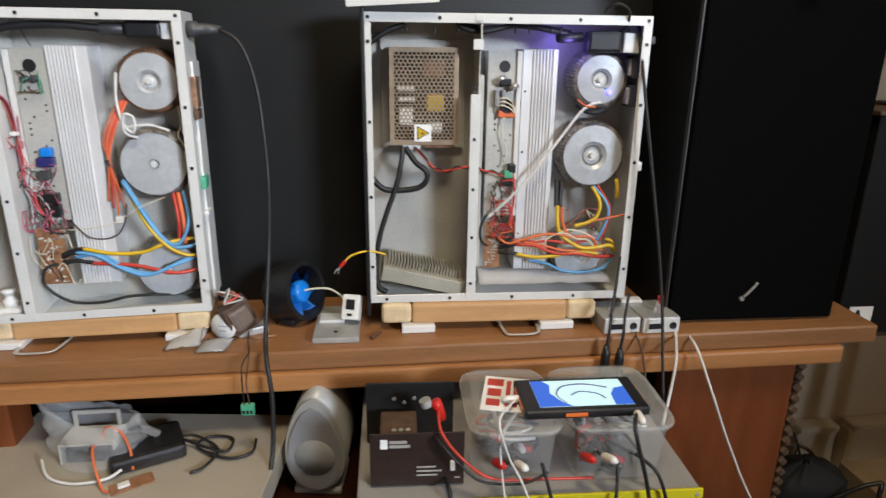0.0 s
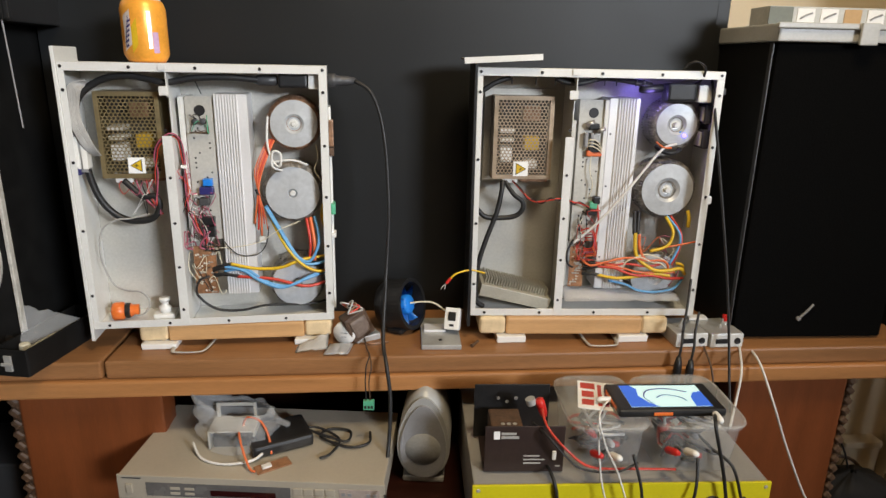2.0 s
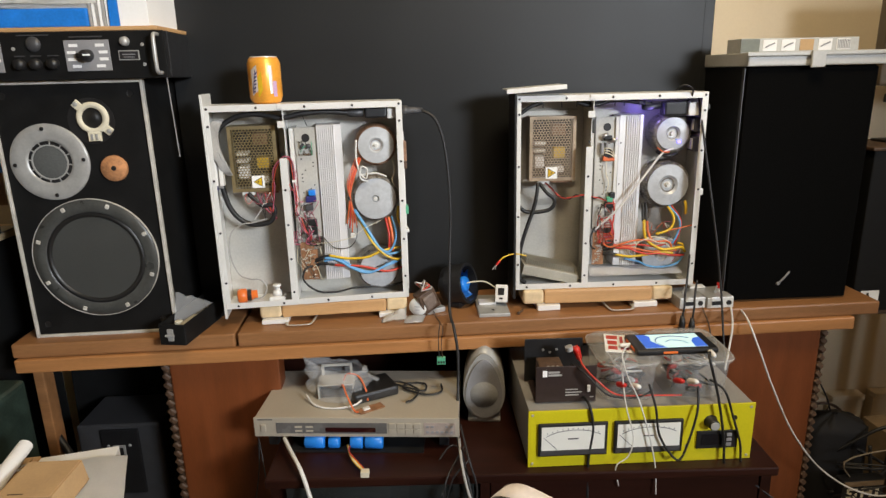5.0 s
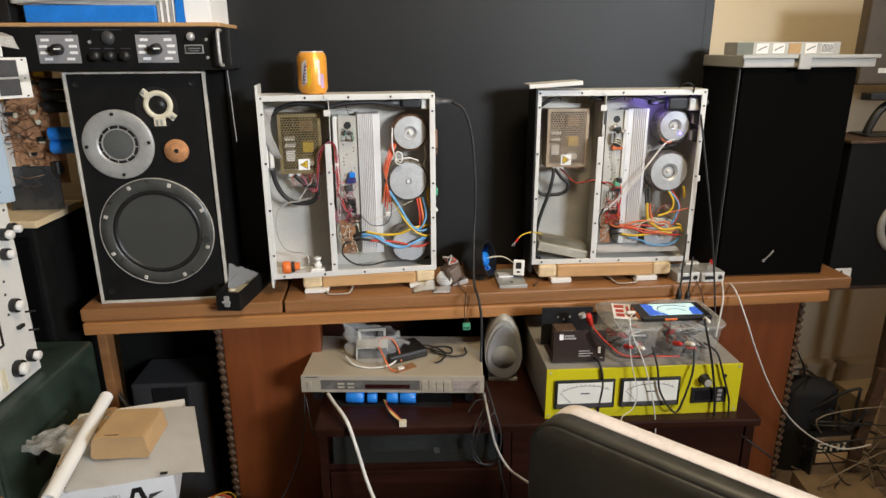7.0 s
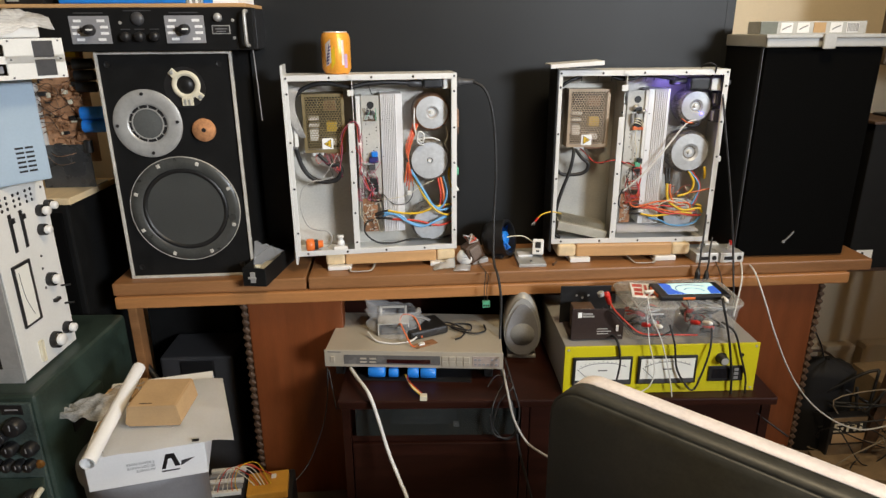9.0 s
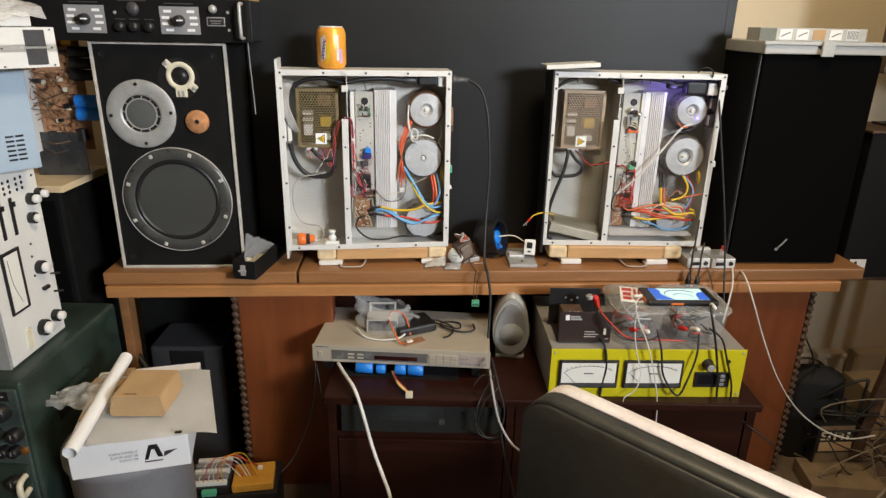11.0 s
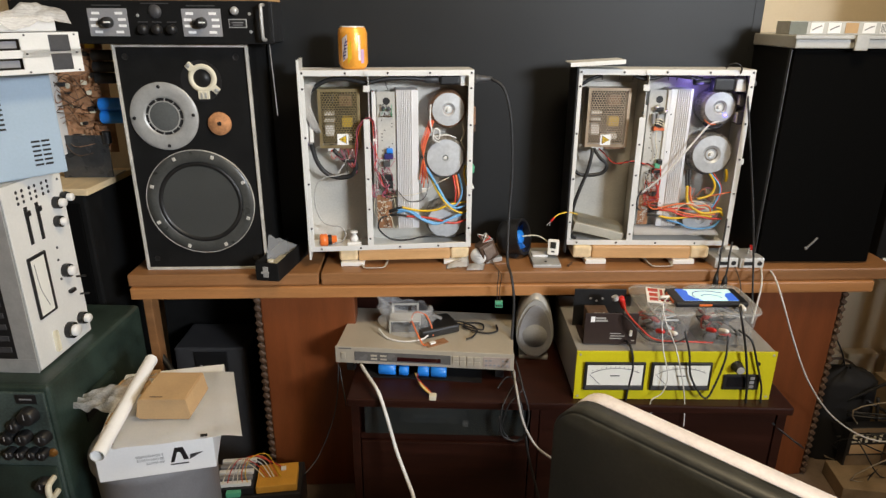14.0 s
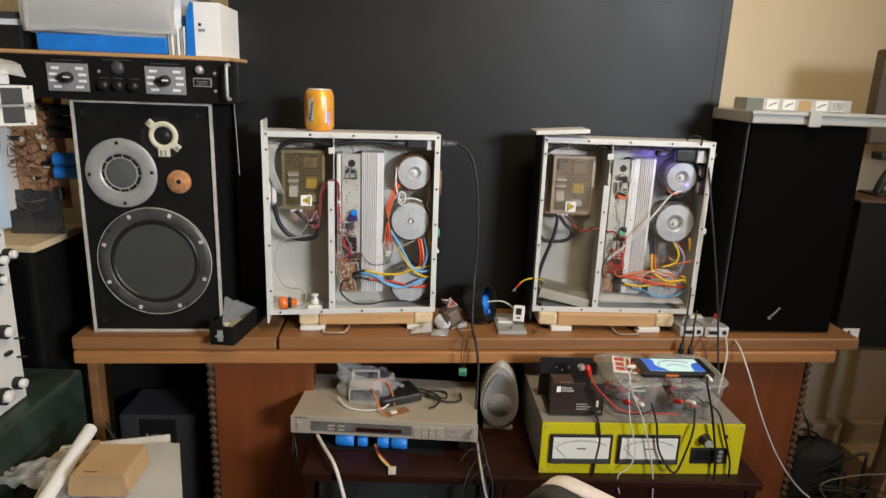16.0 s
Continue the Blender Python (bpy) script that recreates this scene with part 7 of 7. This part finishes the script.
part("body", box(0, 0.365, 0, 0.25, 0, 0.835, 0.006), BLACKV, bkb), part("front_grille", box(0.015, 0.350, -0.006, -0.0002, 0.02, 0.815, 0.003), CLOTH, bkb)
sh = thing("pine_board", "pale pine board lying on the black box", "board", at(-1.50, 0.79, 0.7757))
part("board", box(0, 0.318, 0, 0.22, 0, 0.016, 0.002), PALEWOOD, sh)
pcb = thing("amplifier_board", "dusty orange circuit board with large blue and black capacitors", "circuit board", at(-1.275, 0.868, 0.7922, 0, 0, 4))
part("board", box(0, 0.115, 0.05, 0.0525, 0.06, 0.335), DUSTPCB, pcb)
part("heatsink_plate", box(-0.02, 0.100, 0.03, 0.034, 0.0, 0.105, 0.001), mat("dark_anodised", (0.10, 0.105, 0.11), 0.28, 0.6, var=0.2, scale=20), pcb, "dark anodised plate")
part("foot", box(-0.02, 0.100, 0.034, 0.10, 0.0, 0.003), CAST, pcb)
part("plate_edge", box(-0.004, -0.001, 0.0, 0.05, 0.06, 0.25), PANELW, pcb)
for z in (0.240, 0.266, 0.292):
    part("capacitor", rod(0.0125, 0.045, at(0.098, 0.03, z, 0, 90, 4), 20), BLACKP, pcb, "black capacitor")
for z in (0.150, 0.180):
    part("capacitor", rod(0.0155, 0.058, at(0.100, 0.022, z, 0, 90, 4), 22), BLUEF, pcb, "large blue capacitor")
part("capacitor", rod(0.010, 0.03, at(0.10, 0.03, 0.085), 16), BLACKP, pcb)
part("yellow_block", box(0.085, 0.108, 0.03, 0.0498, 0.308, 0.322, 0.001), YELW, pcb)
rnd = random.Random(8)
for k in range(95):
    x, z, w, h = rnd.uniform(0.002, 0.095), rnd.uniform(0.07, 0.32), rnd.uniform(0.005, 0.018), rnd.uniform(0.004, 0.012)
    part("component", box(x, x + w, 0.050 - rnd.uniform(0.005, 0.018), 0.0498, z, z + h, 0.001, seg=1), rnd.choice((COPPERY, DUSTPCB, DUSTPCB, PCB, BLACKP, CREAM, PCB)), pcb)
for k in range(20):
    a = rnd.uniform(0.07, 0.3)
    part("lead", tube([(rnd.uniform(-0.02, 0.02), 0.03, a), (rnd.uniform(0.0, 0.06), 0.015, a + rnd.uniform(-0.04, 0.03)), (rnd.uniform(0.03, 0.1), 0.045, a + rnd.uniform(-0.05, 0.05))], 0.0010, 5), rnd.choice((COPPERY, CARVE, PCB, CARVE)), pcb, "", True)
yb = thing("steel_tube", "thin steel rod standing beside the preamplifier", "rod", at(-0.726, 0.812, 0.963))
part("rod", tube([(0, 0, 0), (-0.004, 0, 0.12), (-0.008, 0, 0.225)], 0.0012, 6), GREYP, yb)

# ---- bin with the paper box and parcels ----
bn = thing("waste_bin", "round grey plastic bin with a dark front stripe", "bin", at(-0.936, 0.458, FLOOR) @ Matrix.Diagonal((0.82, 0.82, 1, 1)))
part("body", lathe([(0, 0), (0.125, 0), (0.130, 0.01), (0.142, 0.387), (0.150, 0.395), (0.150, 0.413), (0.142, 0.419), (0.10, 0.421), (0, 0.421)], 44), GREYP, bn, "", True)
part("stripe", sheet(lambda u, v: ((0.1335 + 0.0115 * v) * math.cos(radians(-94 + 46 * u)), (0.1335 + 0.0115 * v) * math.sin(radians(-94 + 46 * u)), 0.02 + 0.31 * v), 12, 4, 0.003), DGREY, bn, "dark front stripe", True)
part("stripe_panel", sheet(lambda u, v: ((0.1370 + 0.0115 * v) * math.cos(radians(-84 + 22 * u)), (0.1370 + 0.0115 * v) * math.sin(radians(-84 + 22 * u)), 0.02 + 0.31 * v), 8, 4, 0.003), BLACKP, bn, "", True)
part("label_bar", sheet(lambda u, v: (0.1510 * math.cos(radians(-77 + 8 * u)), 0.1510 * math.sin(radians(-77 + 8 * u)), 0.27 + 0.010 * v), 4, 2, 0.002), CAST, bn)
PBM = at(-0.970, 0.312, 0.3615, 0, 0, 15) @ Matrix.Diagonal((0.915, 1, 1, 1))
pbx = thing("paper_ream_box", "white copy paper box lying upside down on the bin", "box", PBM)
part("box", box(0, 0.225, 0, 0.268, 0, 0.072, 0.002), PAPER, pbx)
lg = part("logo_shape", outline([(0.138, 0.024), (0.1455, 0.024), (0.153, 0.045), (0.159, 0.045), (0.164, 0.027), (0.174, 0.027), (0.165, 0.055), (0.149, 0.055)], 0.0006, at(0, -0.0009, 0)), BLACKP, pbx, "black slanted logo")
part("logo_tail", outline([(0.175, 0.026), (0.177, 0.037), (0.203, 0.040), (0.189, 0.033)], 0.0006, at(0, -0.0009, 0)), DGREY, pbx)
part("logo_bar", box(0.138, 0.172, -0.0009, -0.0003, 0.018, 0.0205), DGREY, pbx)
ENGR = mat("grey_print", (0.35, 0.35, 0.35), 0.7)
for txt, x, z in (("A4 WHITE", 0.127, 0.031), ("80 GSM WHITE", 0.127, 0.039), ("5 REAMS PAPER", 0.127, 0.047)):
    cu = bpy.data.curves.new("print", "FONT")
    cu.body, cu.size, cu.extrude, cu.align_x = txt, 0.0078, 0.0002, "LEFT"
    tmp = bpy.data.objects.new("tmp", cu)
    me = bpy.data.meshes.new_from_object(tmp)
    bpy.data.objects.remove(tmp)
    me.materials.clear()
    me.materials.append(ENGR)
    ob = new("print", me)
    ob.parent = pbx
    ob.matrix_local = at(x, -0.0006, z, 90, 180, 0)
kb = thing("cardboard_sheets", "torn brown cardboard sheets lying on the paper box", "cardboard", at(-0.972, 0.325, 0.4338, 0, 0, 8))
part("sheet", box(0, 0.04, 0, 0.26, 0, 0.004, 0.0005), KRAFT, kb), part("sheet", box(-0.004, 0.030, 0.06, 0.25, 0.0042, 0.008, 0.0005), KRAFT, kb)
ev = thing("padded_envelope", "white padded envelope lying on the paper box", "envelope", at(-0.928, 0.304, 0.4385, 0, 0, 12))
part("envelope", sheet(lambda u, v: (0.222 * u - 0.044 * v, 0.240 * v + 0.01 * u, 0.004 + 0.010 * math.sin(math.pi * u) * math.sin(math.pi * v) + 0.0045 * noise.noise((u * 4, v * 5, 3)) - 0.010 * max(0, u - 0.85) * 4), 26, 26, 0.002), PAPER, ev, "", True)
part("print_bar", box(0.150, 0.162, 0.004, 0.009, 0.010, 0.0125), BLACKP, ev)
ct = thing("cardboard_carton", "small tan cardboard carton lying on the envelope", "box", at(-0.921, 0.383, 0.4525, 0, 0, 2))
part("carton", outline([(0, 0.006), (0.006, 0), (0.100, 0), (0.104, 0.006), (0.098, 0.042), (0.008, 0.042)], 0.096), KRAFT, ct)
part("flap", box(0.011, 0.096, -0.0015, 0.096, 0.0422, 0.044, 0.0006), KRAFT, ct), part("slot", box(0.028, 0.052, 0.006, 0.008, 0.0442, 0.0448), CARVE, ct)
rp = thing("paper_roll", "long rolled white paper tube lying over the box", "roll", at(0, 0, 0))
part("tube", annulus(0.0108, 0.0128, 0.286, look((-0.932, 0.266, 0.458), (-0.966, 0.560, 0.486)) @ Matrix.Rotation(radians(180), 4, "X"), 28), PAPER, rp)
gbag = thing("plastic_bag", "clear plastic bag hanging over the back of the box", "bag", at(-1.112, 0.46, 0.424))
part("film", sheet(lambda u, v: (0.16 * u, (0.13 * v - 0.06) * (0.15 + u), 0.006 + 0.055 * u * (0.5 + 0.5 * math.sin(math.pi * v)) + 0.016 * noise.noise((u * 6, v * 5, 2))), 26, 18), clear("bright_polythene", (0.85, 0.85, 0.83), 0.12, 0.42), gbag, "", True)
part("strip", box(0.10, 0.16, 0.02, 0.05, 0.0, 0.035, 0.002), KRAFT, gbag)

# ---- under and beside the desk ----
tk = thing("equipment_case", "dark grey vinyl equipment case with chrome latches under the desk", "case", at(-1.085, 0.885, FLOOR, 0, 0, 2))
part("body", box(0, 0.195, 0, 0.15, 0, 0.385, 0.008, seg=3), DGREY, tk)
part("front_pocket", box(0.055, 0.145, -0.006, -0.0002, 0.20, 0.375, 0.004), BLACKP, tk)
lt = part("latch", box(0.082, 0.112, -0.010, -0.0062, 0.300, 0.335, 0.002), CAST, tk, "chrome buckle")
part("latch_gap", box(0.087, 0.107, -0.0108, -0.0101, 0.306, 0.329), BLACKP, lt)
for x in (0.072, 0.122):
    part("stud", lathe([(0, 0.003), (0.003, 0.002), (0.004, 0)], 10, at(x, -0.0062, 0.333) @ FRONT), CAST, tk)
# board widened to the left to hide the wall where it lies dark
pt = thing("dark_fill_board", "dark flat board widened to fill the gloom under the desk", "panel", at(-1.03, 1.045, FLOOR, -3, 0, 3))
part("panel", box(-0.15, 0.10, 0, 0.012, 0, 0.585, 0.002), BLACKV, pt)
cc = thing("thick_black_hose", "thick black cable hanging behind the desk corner", "cable", at(0, 0, 0))
part("hose", tube([(-1.115, 0.86, 0.55), (-1.12, 0.85, 0.45), (-1.10, 0.83, 0.36), (-1.06, 0.81, 0.30), (-1.04, 0.80, 0.27)], 0.008, 9), BLACKC, cc, "", True)
bs = thing("black_crate", "low black crate on the floor beside the bin", "crate", at(-0.925, 0.625, FLOOR, 0, 0, 8))
part("crate", box(0, 0.225, 0, 0.125, 0, 0.108, 0.005), BLACKP, bs)
st2 = thing("relay_module", "black and white striped electronic module with green terminals", "module", at(-0.912, 0.636, 0.0485, 0, 0, 8))
part("base", box(0, 0.095, 0, 0.12, 0, 0.020, 0.002), BLACKP, st2)
for k in range(5):
    part("white_strip", box(0.002, 0.088, 0.006 + k * 0.022, 0.018 + k * 0.022, 0.0202, 0.030, 0.001), WHITEP if k % 2 == 0 else GREYP, st2, "pale connector strip")
part("green_terminal", box(0.03, 0.065, -0.014, -0.0002, 0.004, 0.018, 0.002), GREENT, st2)
for k in range(6):
    part("lead", tube([(0.02 + 0.012 * k, 0.01, 0.031), (0.03 + 0.008 * k, 0.04, 0.050 - 0.003 * k), (0.05 + 0.006 * k, 0.07, 0.055), (0.092 + 0.005 * k, 0.05 + 0.01 * k, 0.040), (0.118 + 0.008 * k, 0.03, 0.0245)], 0.0012, 5), (CREAM, REDW, WHITEW, CREAM, ORAW, YELW)[k], st2, "", True)
ob2 = thing("orange_box", "orange-yellow cardboard box on the black crate", "box", at(-0.812, 0.648, 0.0485, 0, 0, 10))
part("box", box(0, 0.10, 0, 0.085, 0, 0.022, 0.003), mat("orange_yellow_card", (0.62, 0.30, 0.035), 0.6, var=0.08), ob2)
part("lead", tube([(-0.04, 0.085, 0.042), (-0.01, 0.088, 0.050), (0.03, 0.080, 0.034), (0.062, 0.062, 0.0265)], 0.0016, 6), REDW, ob2, "", True), part("plug", box(0.058, 0.070, 0.054, 0.064, 0.0222, 0.029, 0.001), WHITEP, ob2)

bg = thing("black_holdall", "black fabric bag slumped on the floor by the desk leg", "bag", at(0.745, 0.975, FLOOR))
part("bag", sheet(lambda u, v: (0.07 + (0.092 - 0.014 * v) * math.copysign(abs(math.cos(2 * math.pi * u)) ** 0.6, math.cos(2 * math.pi * u)) * (1 if v < 0.96 else 0.1), 0.05 + 0.05 * math.copysign(abs(math.sin(2 * math.pi * u)) ** 0.6, math.sin(2 * math.pi * u)) * (1 if v < 0.96 else 0.1), 0.285 * v + 0.012 * noise.noise((math.cos(2 * math.pi * u) * 3, math.sin(2 * math.pi * u) * 3, v * 4))), 40, 14), mat("black_fabric", (0.010, 0.010, 0.012), 0.8, var=0.2, scale=60, bump=0.4), bg, "", True)
sl = thing("printed_carton", "black carton with pale print and bands standing on the floor", "box", at(0.776, 0.895, FLOOR, 0, 0, 4))
part("carton", box(0, 0.11, 0, 0.03, 0, 0.170, 0.003), BLACKP, sl)
part("pale_band", box(0.004, 0.106, -0.0009, -0.0002, 0.154, 0.168), DULL, sl, "pale upper band")
for a in ((0.012, 0.040, 0.143, 0.148), (0.012, 0.018, 0.137, 0.143), (0.012, 0.040, 0.132, 0.137), (0.034, 0.040, 0.126, 0.132), (0.012, 0.040, 0.121, 0.126), (0.050, 0.057, 0.121, 0.148), (0.057, 0.078, 0.143, 0.148), (0.057, 0.078, 0.132, 0.137), (0.072, 0.079, 0.121, 0.143), (0.088, 0.096, 0.121, 0.148)):
    part("print_bar", box(a[0], a[1], -0.0009, -0.0002, a[2], a[3]), CREAM, sl)
part("brown_patch", box(0.012, 0.108, -0.0009, -0.0002, 0.084, 0.114), KRAFT, sl)
part("pale_patch", box(0.006, 0.108, -0.0009, -0.0002, 0.010, 0.078), DULL, sl)
wbx = thing("white_box", "low off-white box on the floor before the bag", "box", at(0.73, 0.80, FLOOR, 0, 0, -6))
part("box", box(0, 0.20, 0, 0.12, 0, 0.045, 0.003), DULL, wbx)
wb2 = thing("white_board_scrap", "off-white boards lying on the floor", "board", at(0.50, 0.55, FLOOR, 0, 0, 12))
part("board", box(0, 0.26, 0, 0.15, 0, 0.018, 0.002), DULL, wb2), part("board", box(0.06, 0.30, 0.02, 0.14, 0.0182, 0.032, 0.002), CREAM, wb2)
wk = thing("wooden_crate_side", "weathered plank leaning among the clutter", "plank", at(0.90, 0.93, FLOOR, 0, 8, 0))
part("plank", box(0, 0.035, 0, 0.02, 0, 0.36, 0.002), CARVE, wk)
pbx2 = thing("pale_parcel", "pale cardboard parcel standing on the clutter", "box", at(0.95, 0.97, FLOOR, 0, 0, 5))
part("parcel", box(0, 0.13, 0, 0.12, 0, 0.235, 0.002), DULL, pbx2), part("tape", box(0.03, 0.06, -0.0008, -0.0002, 0.01, 0.23), KRAFT, pbx2)
pf = thing("pedestal_fan_guard", "round dusty brown fan guard standing by the wall", "fan guard", at(0.83, 1.105, 0.135))
part("rim", tube([(0.075 * math.cos(2 * math.pi * k / 20), 0, 0.075 * math.sin(2 * math.pi * k / 20)) for k in range(21)], 0.004, 6, 3), CARVE, pf, "", True)
for k in range(5):
    part("spoke", tube([(0.075 * math.cos(math.pi * k / 5), 0, 0.075 * math.sin(math.pi * k / 5)), (-0.075 * math.cos(math.pi * k / 5), 0, -0.075 * math.sin(math.pi * k / 5))], 0.0018, 5), CARVE, pf)
part("foot", box(-0.03, 0.03, -0.02, 0.02, -0.195, -0.07, 0.004), CARVE, pf)
# grey cable toned tan for the dim warm light by the wall
FLOORW = mat("warm_dimmed_cable", (0.24, 0.19, 0.13), 0.6, var=0.15, scale=40)
la = thing("lamp_arms", "tangle of black jointed metal lamp arms on the floor", "lamp arm", at(0.86, 0.93, FLOOR))
rnd = random.Random(5)
for a in (((-0.06, 0.05, 0.20), (0.02, 0.03, 0.27), (0.06, 0.02, 0.29)), ((-0.05, 0.04, 0.16), (0.02, 0.0, 0.18), (0.10, 0.0, 0.19)), ((0.06, 0.02, 0.29), (0.04, 0.0, 0.14), (0.03, -0.02, 0.01)), ((-0.03, 0.06, 0.22), (0.05, 0.03, 0.18), (0.12, 0.0, 0.15)), ((0.0, 0.0, 0.0), (0.01, 0.0, 0.12), (0.0, 0.01, 0.24)), ((-0.08, 0.02, 0.10), (0.0, -0.01, 0.14), (0.08, 0.0, 0.24))):
    part("arm", tube(a, 0.0045, 7), BLACKP, la, "", True)
for k in range(7):
    a = [(rnd.uniform(-0.1, 0.2), rnd.uniform(-0.08, 0.08), rnd.uniform(0.01, 0.24)) for _ in range(6)]
    cable(("black" if k % 3 else "pale grey") + " cable tangled on the floor by the wall", [(0.86 + p[0], 0.90 + p[1], FLOOR + p[2] * (0.2 if i in (0, 5) else 1)) for i, p in enumerate(a)], 0.0020, BLACKC if k % 3 else FLOORW)
cable("grey hose crossing the floor clutter", [(0.55, 0.50, FLOOR + 0.01), (0.72, 0.62, FLOOR + 0.06), (0.9, 0.74, FLOOR + 0.12), (1.1, 0.88, FLOOR + 0.19)], 0.0042, FLOORW)

# ---- office chair in front ----
CHM = at(-0.206, -0.019, -0.006, 0, 0, -43)
ch = thing("office_chair", "black leather office chair with a light-edged backrest", "chair", CHM)


def back_outline(w, h, r, n=8):
    pts = []
    for cx, cz, a0 in ((w - r, h - r, 0), (r * 0.5, h - r * 0.5, 90), (0.03, 0.03, 180), (w - 0.03, 0.03, 270)):
        rr = r if a0 == 0 else (r * 0.5 if a0 == 90 else 0.03)
        pts += [(cx + rr * math.cos(radians(a0 + 90 * k / n)), cz + rr * math.sin(radians(a0 + 90 * k / n))) for k in range(n + 1)]
    return pts


bmc = outline(back_outline(0.395, 0.50, 0.080), 0.034)
bmesh.ops.bevel(bmc, geom=[e for e in bmc.edges if abs(e.verts[0].co.y - e.verts[1].co.y) < 1e-5], offset=0.004, segments=3, affect="EDGES")
ob = part("backrest", bmc, LEATHER, ch, "", True)
ob.location = (0, 0, 0.282)
bmc = outline(back_outline(0.394, 0.499, 0.0795), 0.030)
bmesh.ops.bevel(bmc, geom=[e for e in bmc.edges if abs(e.verts[0].co.y - e.verts[1].co.y) < 1e-5], offset=0.003, segments=2, affect="EDGES")
# pale cushion colour paints the lit rim of the backrest
ob = part("back_cushion", bmc, RIMTOP, ch, "front cushion coloured pale as a window-lit rim", True)
ob.location = (0.0005, 0.0255, 0.2830)
part("seat", box(-0.05, 0.375, 0.06, 0.46, 0.33, 0.40, 0.025, seg=3), LEATHER, ch, "", True)
part("back_bar", box(0.14, 0.185, 0.010, 0.20, 0.305, 0.3295, 0.004), BLACKP, ch)
part("column", rod(0.025, 0.29, at(0.165, 0.26, 0.03), 16), BLACKP, ch)
for k in range(5):
    a = radians(72 * k + 20)
    l = part("base_leg", box(0, 0.26, -0.018, 0.018, -0.012, 0.018, 0.006, m=at(0.165, 0.26, 0.0) @ Matrix.Rotation(a, 4, "Z")), BLACKP, ch)
    part("castor", rod(0.024, 0.03, at(0.165 + 0.25 * math.cos(a), 0.26 + 0.25 * math.sin(a), FLOOR + 0.024, 90, 0, 72 * k + 20), 16), BLACKP, l)
